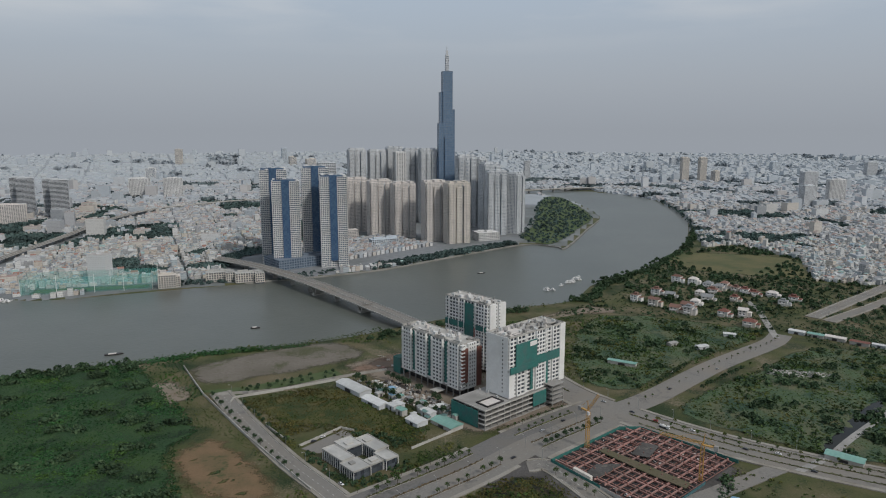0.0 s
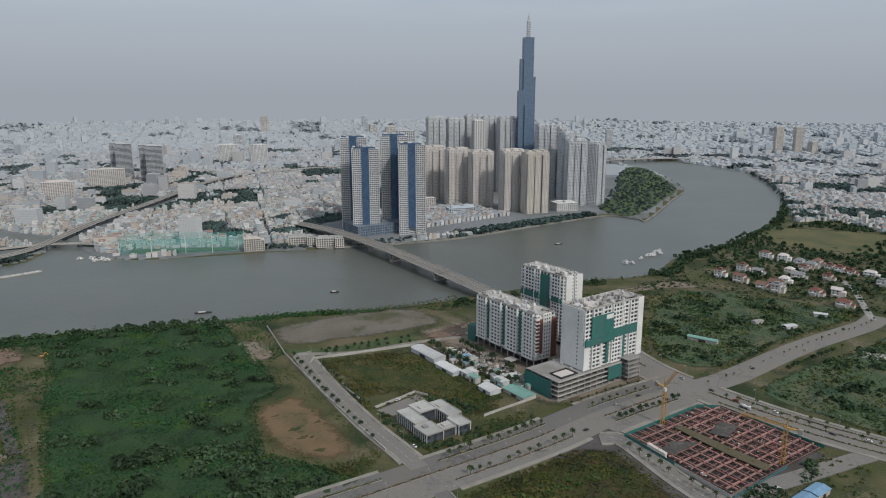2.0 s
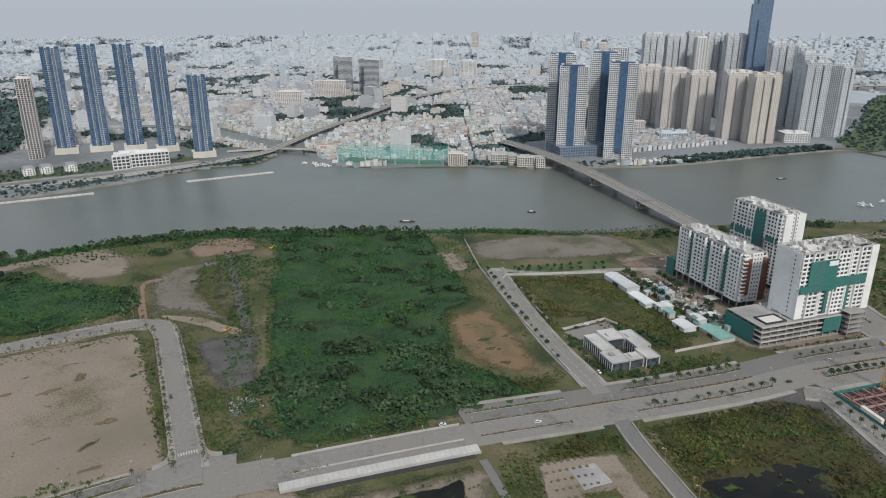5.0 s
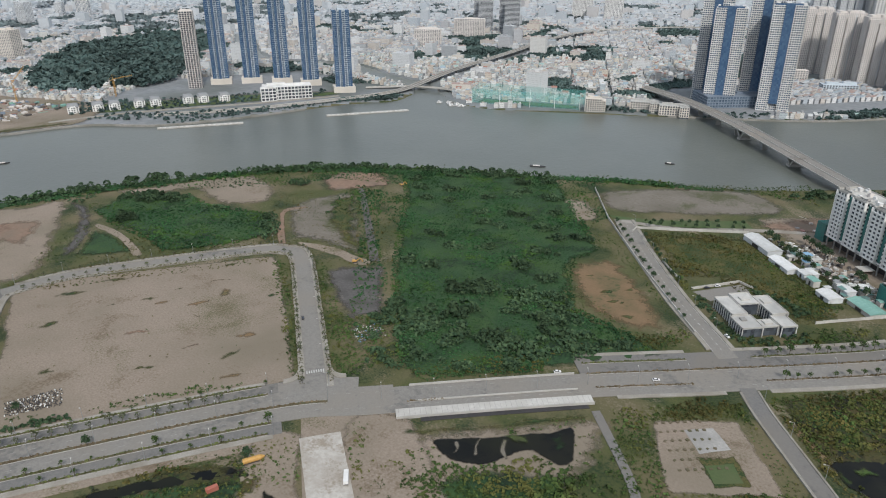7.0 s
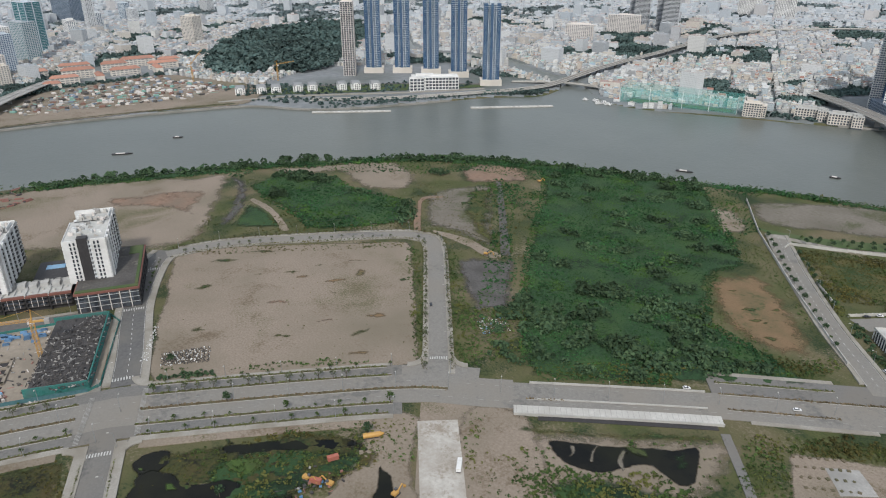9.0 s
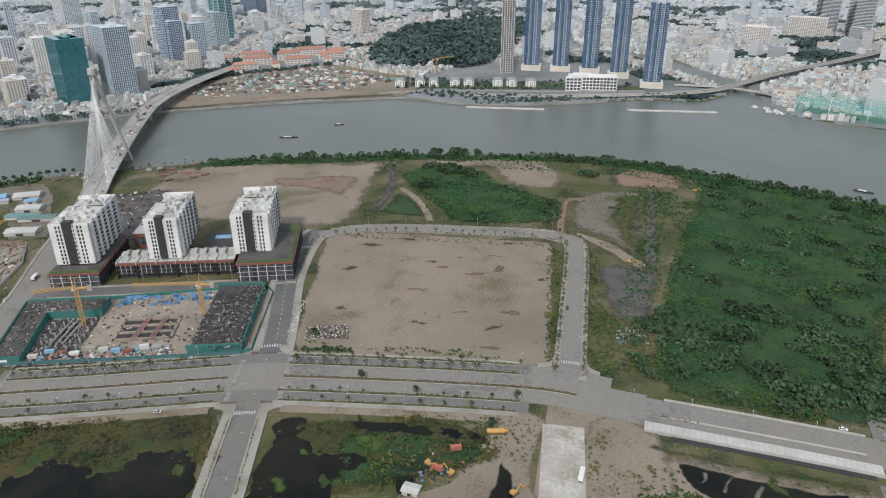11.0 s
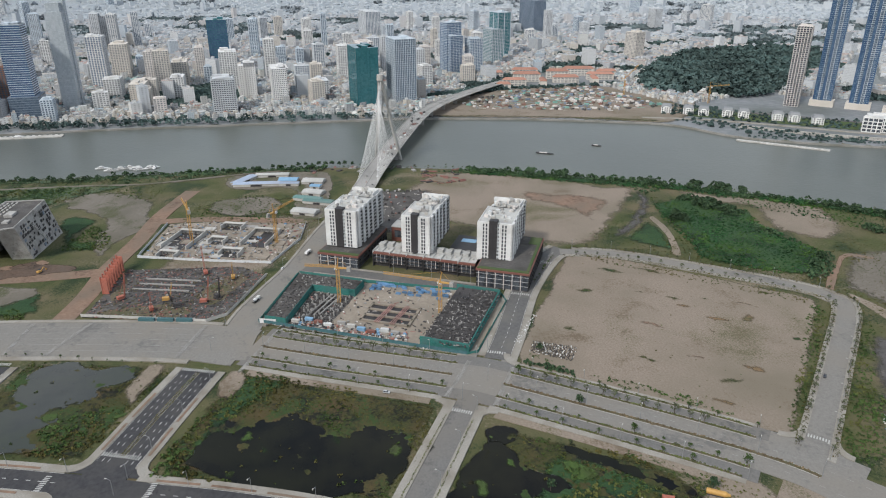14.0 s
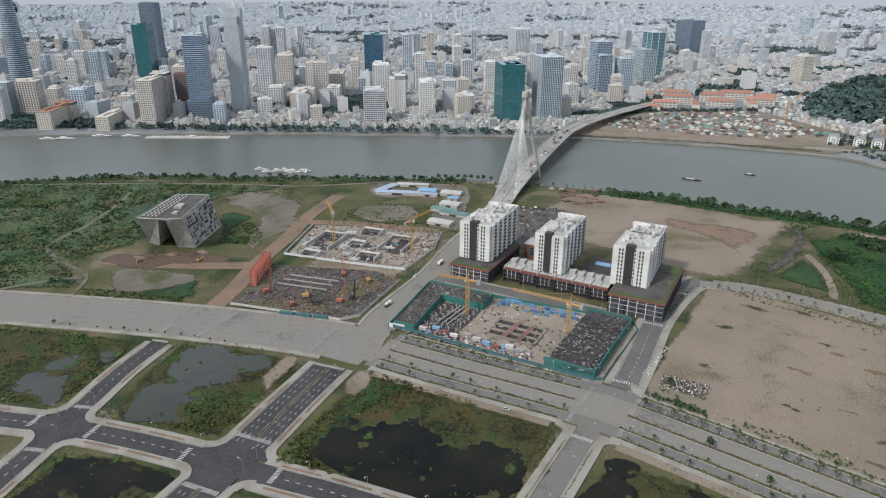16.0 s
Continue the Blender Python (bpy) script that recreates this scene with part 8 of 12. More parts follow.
def hoarding(name, pts, h, mat, label, z=0.0):
    """A run of site panels, one object each, on a shared mesh per length."""
    t = thing(name, label, "hoarding")
    cache = {}
    for a, b in zip(pts, pts[1:]):
        a, b = Vector(a), Vector(b)
        n = max(1, round((b - a).length / 6))
        L = round((b - a).length / n, 2)
        if L not in cache:
            mb = Mesher()
            mb.box(0.05, -0.08, 0, L - 0.05, 0.08, h)
            mb.box(-0.15, -0.2, 0, 0.15, 0.2, h + 0.2)
            cache[L] = mb.mesh("panel", mat)
        ang = math.degrees(math.atan2(b.y - a.y, b.x - a.x))
        for k in range(n):
            p = a.lerp(b, k / n)
            part("panel", cache[L], t, at=pose(p.x, p.y, z, 0, 0, ang))
    return t


# ---- fenced site opposite the white blocks ----
site = [(-463, -65), (-542, -41), (-481, 120), (-468, 121), (-397, 84), (-396, 76)]
patch("site_ground", site, 0.5, M_SITESAND, "dusty sand floor of a building site", "site ground", amp=0.3, smoothed=False)
hoarding("site_hoarding", [(-465, -67), (-396, 78)], 3.2, M_HOARD, "dark blue-green printed site hoarding along the boulevard")
hoarding("site_hoarding", [(-396, 78), (-398, 86), (-468, 123), (-482, 122), (-544, -42), (-465, -67)], 2.6, M_NET, "green mesh site fence")
hoarding("site_hoarding", [(-464, -66), (-460, -52)], 4.2, M_WHITE, "white printed hoarding at the corner")
# bars for the lettering on the boards
for k in range(12):
    a = Vector((-460, -56)).lerp(Vector((-400, 70)), k / 11.6)
    mb = Mesher()
    for j in range(6):
        mb.box(j * 1.15, -0.16, 1.3, j * 1.15 + 0.7, -0.1, 2.2)
    solid("sign_bars", mb.mesh("sign_bars", M_WHITE), "row of pale lettering bars on the hoarding", "sign", pose(a.x + 0.1, a.y, 0, 0, 0, 64.5), "hoarding signs")
# dark formwork deck
SR = 65.2
D1 = thing("concrete_deck", "raised dark formwork deck crowded with props and steel", "concrete frame", pose(-398, 80, 0, 0, 0, 153))
slab_on(D1, "slab", M_DARKST, 2, 2, 5.0, 86, 34, 5.8, "dark formwork deck")
# Solid charcoal block painted as the shade below the deck.
slab_on(D1, "undercroft", M_CHAR, 3, 3, 0, 85, 33, 5.0)
for nm in ((0, 0, 88, 0.5), (0, 0, 0.5, 36), (88, 0, 88.5, 36)):
    slab_on(D1, "safety_net", M_NET, nm[0], nm[1], 0.4, nm[2] + 0.3, nm[3] + 0.3, 7.2, "green safety netting round the deck")
mb = Mesher()
mb.box(-0.35, -0.35, 0, 0.35, 0.35, 2.6)
col = mb.mesh("column", M_DARKST)
for k in range(10):
    for j in range(4):
        part("column", col, D1, at=pose(6 + k * 8.4, 5 + j * 8, 5.8))
rg = np.random.default_rng(3)
dk = [(-402, 62), (-396, 80), (-470, 118), (-482, 112), (-466, 76), (-420, 52)]
jx, jy = scatter(dk, 1.7, rg, 0.8)
jumble("deck_clutter", jx, jy, 5.8, [M_DARKST, M_CHAR, M_ASH, M_CONC, M_DARKST], "dark props, planks and steel on the deck", "site clutter", 0.3, 1.5, 1.3, 4, 0.6)
# left deck, bent round a lower raft
def uv(u, v):
    """Along the boulevard front, and back from it."""
    return (-463 + 0.414 * u - 0.910 * v, -65 + 0.910 * u + 0.414 * v)


LD = thing("concrete_deck", "grey concrete deck bent round a raft, edged with green netting", "concrete frame")
arms = [uv(2, 3), uv(19, 3), uv(13, 60), uv(50, 60), uv(50, 79), uv(-8, 79)]
part("slab", prism("slab", arms, 0.3, 5.2, M_ASH), LD, "cluttered grey deck")


def netted(a, b, h, t, z=0.3):
    a, b = Vector(a), Vector(b)
    n = Vector((-(b - a).y, (b - a).x)).normalized() * 0.15
    part("safety_net", prism("safety_net", [tuple(a - n), tuple(b - n), tuple(b + n), tuple(a + n)], z, h, M_NET), t, "green safety netting")


for q in ((uv(19.5, 3), uv(13.5, 59.5), 6.6), (uv(13.5, 59.5), uv(50.5, 59.5), 6.6), (uv(50.5, 59.5), uv(50.5, 79), 6.8), (uv(50.5, 79.5), uv(-8, 79.5), 7.0), (uv(-8.5, 79), uv(1.5, 3), 6.6), (uv(2, 2.4), uv(19, 2.4), 6.4)):
    netted(*q[:2], q[2], LD)
lf = [uv(21, 6), uv(50, 6), uv(50, 58), uv(15, 58)]
patch("raft", lf, 0.62, M_ASH, "grey concrete raft with starter columns", "concrete raft", amp=0.4, smoothed=False)
for k in range(5):
    for j in range(7):
        mb = Mesher()
        h = 2.4 + (k * j) % 3 * 0.8
        mb.box(-0.45, -0.45, 0, 0.45, 0.45, h)
        mb.box(-0.12, -0.12, h, 0.12, 0.12, h + 1.0)
        x, y = uv(23 + k * 6.2, 9 + j * 7.6)
        solid("column", mb.mesh("column", M_CONC), "bare concrete column with starter bars", "column", pose(x, y, 0.6, 0, 0, SR), "raft columns")
for k in range(3):
    mb = Mesher()
    mb.beam((*uv(30 + k * 4, 20), 3.0), (*uv(33 + k * 4, 54), 3.0), 0.8)
    solid("steel_beam", mb.mesh("steel_beam", M_CONC), "long grey steel beam laid over the raft", "beam", None, "raft beams")
ax, ay = scatter(arms, 2.2, rg, 0.75)
jumble("deck_clutter", ax, ay, 5.2, [M_DARKST, M_CONC, M_DARKST, M_ASH, M_ASH, M_DARKST], "props, boards and steel on the grey deck", "site clutter", 0.3, 1.4, 1.2, 16, 0.5)
rx, ry = scatter(lf, 1.9, rg, 0.75)
jumble("site_clutter", rx, ry, 0.62, [M_DARKST, M_CONC, M_DARKST, M_ASH, M_CHAR], "formwork boards and steel on the raft", "site clutter", 0.3, 1.6, 1.0, 17, 0.6)
fr = [uv(22, 2), uv(112, 2), uv(112, 14), uv(22, 14)]
rx, ry = scatter(fr, 2.2, rg, 0.85)
jumble("site_clutter", rx, ry, 0.55, [M_DARKST, M_CONC, M_RUST, M_DARKST, M_BLUEROOF, M_CONCW, M_TAN, M_REDST], "crates, pipes and steel stacked behind the hoarding", "site clutter", 0.5, 2.4, 1.8, 18, 0.4)
for k in range(10):
    x, y = uv(24 + k * 8.6, 8 + (k * 5) % 7)
    mb = Mesher()
    mb.box(-3, -1.2, 0, 3, 1.2, 2.5)
    mb.box(-3.1, -1.3, 2.5, 3.1, 1.3, 2.65)
    solid("site_cabin", mb.mesh("site_cabin", (M_CONCW, M_BLUEROOF, M_REDBR, M_SHEET, M_CONC)[k % 5]), "small sheet-metal site cabin by the hoarding", "cabin", pose(x, y, 0.5, 0, 0, SR + (k % 3) * 4), "site cabins")
wd = [(-460, -62), (-540, -40), (-478, 116), (-462, 112), (-425, 60), (-402, 60)]
jx, jy = scatter(wd, 4.2, rg, 0.55)
jumble("site_clutter", jx, jy, 0.55, [M_DARKST, M_CONC, M_RUST, M_TAN, M_DARKST, M_ASH, M_DARKST, M_CONC], "planks, steel and boxes lying about the site", "site clutter", 0.4, 2.0, 1.0, 5)
lfx, lfy = scatter([(-459, -62), (-536, -40), (-528, 0), (-440, -20)], 2.8, rg, 0.6)
jumble("site_clutter", lfx, lfy, 0.65, [M_DARKST, M_CONC, M_ASH, M_DARKST], "grey formwork and props", "site clutter", 0.6, 2.6, 1.4, 15)
# central pit with red struts
pit = thing("excavation", "square dark excavation with red steel struts", "excavation", pose(-461, 31, 0, 0, 0, SR))
# No pit is dug; a charcoal slab paints its shade.
slab_on(pit, "pit_floor", M_CHAR, -19, -14, 0.5, 19, 13, 0.62, "flat slab coloured dark for the shade of the pit")
for k in range(4):
    slab_on(pit, "bench", M_SITESAND, -19.5, -14.8 + k * 9, 0.4, 19.5, -13 + k * 9, 1.9, "earth bench between the pits")
for k in (-1, 1):
    slab_on(pit, "bench", M_SITESAND, k * 19 - 1, -14.8, 0.4, k * 19 + 1, 14, 1.9, "earth bench beside the pits")
for k in range(6):
    mb = Mesher()
    o = -7 + (k // 3) * 12 + (k % 3) * 1.5
    mb.beam((o, -16, 2.2), (o + 3, 14, 2.2), 0.55)
    part("strut", mb.mesh("strut", M_RUST), pit, "red steel strut")
for k in range(46):
    a, b = rg.uniform(-30, 34), rg.uniform(34, 50)
    p = pit.matrix_basis @ Vector((a, b, 0))
    mb = Mesher()
    mb.box(-2.0, -1.0, 0, 2.0, 1.0, 1.1)
    mb.box(-1.8, -0.8, 1.1, 1.2, 0.7, 1.5)
    solid("sheeted_pallet", mb.mesh("sheeted_pallet", M_BLUESHEET), "material stack under blue sheeting", "material stack", pose(p.x, p.y, 0.5, 0, 0, SR + rg.uniform(-8, 8)), "blue sheeted stacks")
tower_crane(-488, -7, 30, 26, 255)
tower_crane(-459, 69, 26, 46, 243)

# ---- two large sites across the bridge road ----
s1 = [(-494, -200), (-473, -106), (-481, -94), (-548, -70), (-571, -92), (-578, -188), (-532, -195)]
patch("site_ground", s1, 0.3, M_ASH, "churned grey building site floor", "site ground", amp=0.6, smoothed=False)
hoarding("site_hoarding", [(-495, -201), (-472, -106), (-480, -92), (-549, -68)], 2.6, M_CONCW, "white printed site hoarding")
jx, jy = scatter(s1, 2.1, rg, 0.6)
jumble("site_clutter", jx, jy, 0.3, [M_DARKST, M_SOIL, M_OLDRED, M_ASH, M_DARKST, M_CONC, M_OLDRED, M_SOIL], "steel, pipes and machines on the site", "site clutter", 0.3, 1.7, 1.2, 6, 0.5)
for k in range(6):
    q = pose(-530 - k * 4.6, -152 + k * 1.6, 0, 0, 0, 76)
    mb = Mesher()
    mb.box(-26, -1.5, 0, 26, 1.5, 0.5)
    # Raised dark slabs; the trench shade is in their colour.
    solid("trench", mb.mesh("trench", M_CHAR if k % 2 else M_DARKST), "dark slab coloured as the shade of an open diaphragm-wall trench", "trench", q, "wall trenches")
for k in range(3):
    mb = Mesher()
    mb.box(-24, -0.5, 0, 24, 0.5, 1.3)
    solid("guide_wall", mb.mesh("guide_wall", M_CONC), "pale concrete guide wall between the trenches", "guide wall", pose(-532 - k * 9.2, -151 + k * 3.2, 0.3, 0, 0, 76), "guide walls")
for k in range(8):
    mb = Mesher()
    mb.box(-0.4, 0, 0, 0.4, 5.4, 14)
    mb.box(-0.8, 0, 0, 0.8, 0.6, 15)
    p = Vector((-533, -196)).lerp(Vector((-578, -196)), k / 7)
    solid("steel_cage", mb.mesh("steel_cage", M_REDST), "tall red reinforcement panel standing upright", "steel panel", pose(p.x, p.y, 0.2, 0, 0, -12), "red steel panels")
for k in range(3):
    mb = Mesher()
    mb.box(-6, -1.25, 0, 6, 1.25, 2.6)
    for j in range(12):
        mb.box(-6 + j, -1.32, 0.1, -5.7 + j, 1.32, 2.65)
    p = Vector((-480, -150)).lerp(Vector((-475, -122)), k / 2)
    solid("container", mb.mesh("container", M_HOARD), "blue-green steel site container", "container", pose(p.x, p.y, 0.3, 0, 0, 79), "site containers")
s2 = [(-606, -184), (-690, -175), (-690, -133), (-671, -40), (-628, -44), (-575, -67), (-588, -126)]
patch("site_ground", s2, 0.3, M_SITESAND, "pale concrete and sand building site", "site ground", amp=0.6, smoothed=False)
hoarding("site_hoarding", [(-690, -178), (-606, -187), (-588, -126), (-574, -66), (-628, -42), (-671, -38)], 2.4, M_GREYW, "plain grey site hoarding")
jx, jy = scatter(s2, 3.4, rg, 0.6)
jumble("site_clutter", jx, jy, 0.3, [M_CONC, M_SITESAND, M_ASH, M_OLDRED, M_DARKST, M_CONC, M_TAN, M_SOIL, M_BLUESHEET], "pale slabs, steel and boxes on the site", "site clutter", 0.4, 2.6, 1.3, 7)
for x, y, w, d in ((-640, -152, 26, 42), (-634, -80, 26, 40), (-632, -120, 16, 12), (-600, -104, 20, 14), (-604, -160, 18, 12), (-668, -110, 22, 12)):
    tt = thing("basement_frame", "open basement with pale concrete walls and a dark floor", "concrete frame", pose(x, y, 0.3, 0, 0, 72))
    # Charcoal slab paints the basement's shaded depth; nothing is sunk.
    slab_on(tt, "floor", M_CHAR, -w / 2, -d / 2, 0, w / 2, d / 2, 0.15, "ground-level slab coloured dark for basement shade")
    for a in ((-w / 2, d / 2 - 1, w / 2, d / 2), (-w / 2, -d / 2, -w / 2 + 1, d / 2), (w / 2 - 1, -d / 2, w / 2, d / 2)):
        slab_on(tt, "wall", M_CONCW, a[0], a[1], 0, a[2], a[3], 4.2, "pale concrete wall")
    for k in range(5):
        slab_on(tt, "column", M_CONC, -w / 2 + 2 + k * (w - 5) / 4, d / 2 - 3, 0, -w / 2 + 2.8 + k * (w - 5) / 4, d / 2 - 2.2, 4.0)
    slab_on(tt, "beam", M_CONCW, -w / 2, d / 2 - 4, 4.0, w / 2, d / 2, 4.6)
rp = random.Random(44)
for k in range(26):
    a, b = rp.random(), rp.random()
    p = Vector((-606, -178)).lerp(Vector((-580, -70)), a).lerp(Vector((-684, -168)).lerp(Vector((-664, -46)), a), b)
    w, d = rp.uniform(3, 9), rp.uniform(2, 6)
    mb = Mesher()
    mb.box(-w, -d, 0, w, d, 0.35 + 0.03 * k)
    mb.box(-w, -d, 0, -w + 0.5, d, 1.6)
    solid("slab_pour", mb.mesh("slab_pour", rp.choice([M_CONC, M_CONCW, M_SITESAND, M_ASH])), "low concrete slab with an upstand", "concrete slab", pose(p.x, p.y, 0.3, 0, 0, 72), "concrete slabs")
tower_crane(-630, -143, 36, 30, 200, 0, M_YELLOW)
tower_crane(-620, -64, 32, 34, 150)


def piling_rig(x, y, rot, h, mat, label):
    t = thing("piling_rig", label, "machine", pose(x, y, 0.3, 0, 0, rot), "piling rigs")
    slab_on(t, "track", M_DARKST, -3, -2.2, 0, 3, -1.2, 1.1)
    slab_on(t, "track", M_DARKST, -3, 1.2, 0, 3, 2.2, 1.1)
    slab_on(t, "body", mat, -3.4, -1.6, 1.1, 1.8, 1.6, 3.4)
    mb = Mesher()
    for o in (-0.4, 0.4):
        mb.beam((2, o, 1.5), (5, o, h), 0.22)
        mb.beam((2.7, o, 1.5), (5.6, o, h), 0.22)
    for k in range(int(h / 2)):
        mb.beam((2 + 3 * k * 2 / h, -0.4, 1.5 + k * 2 * (h - 1.5) / h), (2.7 + 3 * (k + 1) * 2 / h, 0.4, 1.5 + (k + 1) * 2 * (h - 1.5) / h), 0.14)
    mb.beam((-2, 0, 3.2), (4, 0, h * 0.7), 0.14)
    part("boom", mb.mesh("boom", mat), t)
    return t


for x, y, r, h, m in ((-511, -103, 40, 20, M_DARKST), (-504, -112, 90, 22, M_REDST), (-496, -150, 20, 18, M_REDST), (-520, -178, 130, 22, M_REDST), (-560, -120, 200, 24, M_REDST), (-500, -132, 300, 16, M_DARKST), (-545, -95, 10, 18, M_YELLOW), (-512, -142, 100, 15, M_YELLOW)):
    piling_rig(x, y, r, h, m, "tracked piling rig with a raised boom")

for k, q in enumerate(([(-500, -190), (-480, -150), (-492, -120), (-506, -140)], [(-560, -185), (-545, -188), (-520, -186), (-530, -178)], [(-520, -118), (-500, -104), (-545, -84), (-556, -98)])):
    patch("site_ground", q, 0.36 + 0.01 * k, M_SOIL, "trampled brown earth on the site", "site ground", amp=2, seed=510 + k, smoothed=True, blend=0)
# ---- steel-strutted excavation by the boulevard ----
rs = [(84, 486), (150, 543), (168, 543), (223, 484), (187, 454), (140, 412)]
# Flat charcoal patch paints the shaded voids below the struts.
patch("site_ground", rs, 0.30, M_CHAR, "flat ground coloured charcoal for the shade of a strutted excavation", "site ground", amp=0.3, smoothed=False)
hoarding("site_hoarding", [(111, 447), (83, 486), (150, 544), (168, 544), (225, 484)], 2.8, M_NET, "grey-green mesh site hoarding")
hoarding("site_hoarding", [(140, 409), (188, 453)], 2.6, M_HOARD, "pale blue site hoarding")
hoarding("site_hoarding", [(138.5, 409.5), (111, 446)], 3.0, M_CONCW, "white and blue site hoarding")
RS = thing("strut_grid", "grid of pinkish-red steel struts over an excavation", "steel frame", pose(88, 486, 0, 0, 0, 40.5))
# local x along the boulevard, y away from it; the far corner is cut off by the crossing road
inv = RS.matrix_basis.inverted()
rl_pts = [tuple((inv @ Vector((*p, 0))).xy) for p in rs]


def run_in(axis, v):
    """Where a line across the excavation enters and leaves it."""
    out = []
    for (ax, ay), (bx, by) in zip(rl_pts, rl_pts[1:] + rl_pts[:1]):
        a, b = ((ax, bx), (ay, by)) if axis == "x" else ((ay, by), (ax, bx))
        if (a[0] - v) * (a[1] - v) < 0:
            f = (v - a[0]) / (a[1] - a[0])
            out.append(b[0] + f * (b[1] - b[0]))
    return (min(out) + 1.5, max(out) - 1.5) if len(out) > 1 else None


for k in range(24):
    x = -6 + k * 4.9
    g = run_in("x", x)
    if g and g[1] - g[0] > 8:
        mb = Mesher()
        z = 2.0 if k % 2 else 0.9
        mb.beam((x, g[0], z), (x, g[1], z), 1.05 if k % 2 else 0.6)
        part("strut", mb.mesh("strut", M_RUST if k % 3 else M_OLDRED), RS)
for k in range(20):
    y = -4 - k * 4.7
    g = run_in("y", y)
    if g and g[1] - g[0] > 8:
        mb = Mesher()
        z = 2.3 if k % 2 else 1.1
        mb.beam((g[0], y, z), (g[1], y, z), 1.0 if k % 2 else 0.5)
        part("waler", mb.mesh("waler", M_RUST if k % 2 else M_OLDRED), RS)
mb = Mesher()
mb.box(-0.32, -0.32, 0.3, 0.32, 0.32, 4.0)
col = mb.mesh("post", M_OLDRED)
for k in range(12):
    for j in range(10):
        x, y = -1 + k * 9.8, -9 - j * 9.4
        g = run_in("x", x)
        if g and g[0] < y < g[1]:
            part("post", col, RS, at=pose(x, y, 0))
def laid(name, pts, z0, z1, mat, label):
    part(name, prism(name, [tuple((inv @ Vector((*p, 0))).xy) for p in pts], z0, z1, mat), RS, label)


laid("access_deck", [(122, 499), (128, 503), (176, 449), (170, 442), (150, 463)], 2.5, 3.3, M_SOIL, "dusty brown access deck")
laid("access_deck", [(146, 494), (160, 514), (172, 508), (158, 488)], 2.5, 3.1, M_ASH, "grey working platform")
laid("access_deck", [(103, 462), (116, 478), (136, 478), (112, 457)], 2.5, 3.0, M_ASH, "grey working platform")
# Depth is only coloured in: charcoal slab at ground level.
laid("pit_floor", [(110, 458), (134, 476), (167, 440), (139, 414)], 0.3, 0.5, M_CHAR, "charcoal slab painting the shade of the deeper excavation")
laid("wall", [(96, 468), (98, 470), (108, 456), (106, 454)], 0.3, 5, M_CREAM, "pale gate wall")
jx, jy = scatter([(122, 500), (90, 486), (150, 540), (168, 540), (218, 484), (178, 452)], 2.4, rg, 0.7)
jumble("site_clutter", jx, jy, 0.9, [M_OLDRED, M_DARKST, M_TAN, M_OLDRED, M_DARKST, M_ASH], "steel lengths and boards in the excavation", "site clutter", 0.3, 1.6, 0.8, 9, 0.6)
tower_crane(186, 457, 28, 31, 147)
tower_crane(115, 509, 31, 20, -60, 55)

# ---- ponds in the unbuilt lots ----
PONDS = []


def pond(pts, seed, label="dark still pond in a reedy lot", amp=3.0, mat=M_POND, isles=9, level=None):
    line = ragged(pts, 1.5, amp, seed)
    level = level or 0.186 + 0.006 * len(PONDS)
    PONDS.append((line, level))
    patch("pond", line, level, mat, label, "pond", amp=0.01, step=3, seed=seed, smoothed=False, blend=2.6)
    q = random.Random(seed)
    xs, ys = [p[0] for p in line], [p[1] for p in line]
    for k in range(isles):
        x, y, r = q.uniform(min(xs), max(xs)), q.uniform(min(ys), max(ys)), q.uniform(1.5, 7)
        isle = [(x - r * 1.3, y - r * 0.4), (x + r * 0.2, y - r * 0.8), (x + r * 1.2, y - r * 0.1), (x + r * 0.4, y + r * 0.7), (x - r * 0.8, y + r * 0.5)]
        if k % 2:
            hummock("reed_islet", isle, 1.3, 0.7, q.choice([M_OLIVE, M_SCRUB]), "low reedy islet in a pond", "reeds", seed + k, 0.21)
        else:
            patch("pond_weed", isle, 0.26 + 0.004 * k + 0.03 * len(PONDS), M_ALGAE, "floating green weed on a pond", "pond weed", amp=2.5, seed=seed + k, step=1.5, blend=r * 0.7)


pond([(-341, -83), (-348, -77), (-343, -62), (-347, -40), (-336, -24), (-327, -8), (-336, 2), (-330, 14), (-316, 28), (-293, 26), (-276, 12), (-274, -42), (-286, -56), (-295, -69), (-307, -86), (-318, -93)], 22, amp=2.5, isles=16)
pond([(-337, -218), (-370, -219), (-384, -211), (-413, -212), (-428, -203), (-431, -188), (-417, -170), (-420, -148), (-402, -137), (-393, -155), (-383, -156), (-375, -169), (-370, -180), (-362, -173), (-353, -185), (-342, -173), (-332, -177), (-334, -197)], 24, "shallow grey pond in a grassy lot", 2.0, M_POOL, 12)
pond([(-364, -303), (-380, -305), (-388, -297), (-384, -279), (-388, -274), (-382, -264), (-372, -267), (-354, -262), (-348, -268), (-357, -279), (-360, -286)], 26, "shallow pale pool in wet grass", 1.6, M_POOL, 6)
pond([(-389, -297), (-402, -294), (-415, -288), (-398, -273), (-389, -281)], 27, "small pale pool in wet grass", 1.4, M_POOL, 3)
pond([(-408, -267), (-421, -268), (-420, -257), (-406, -251), (-400, -257)], 25, "small pale pool in wet grass", 1.0, M_POOL, 1)
pond([(-260, -240), (-283, -230), (-299, -232), (-305, -217), (-303, -204), (-299, -193), (-295, -174), (-290, -160), (-280, -159), (-274, -173), (-268, -186), (-262, -214)], 28, amp=2.5)
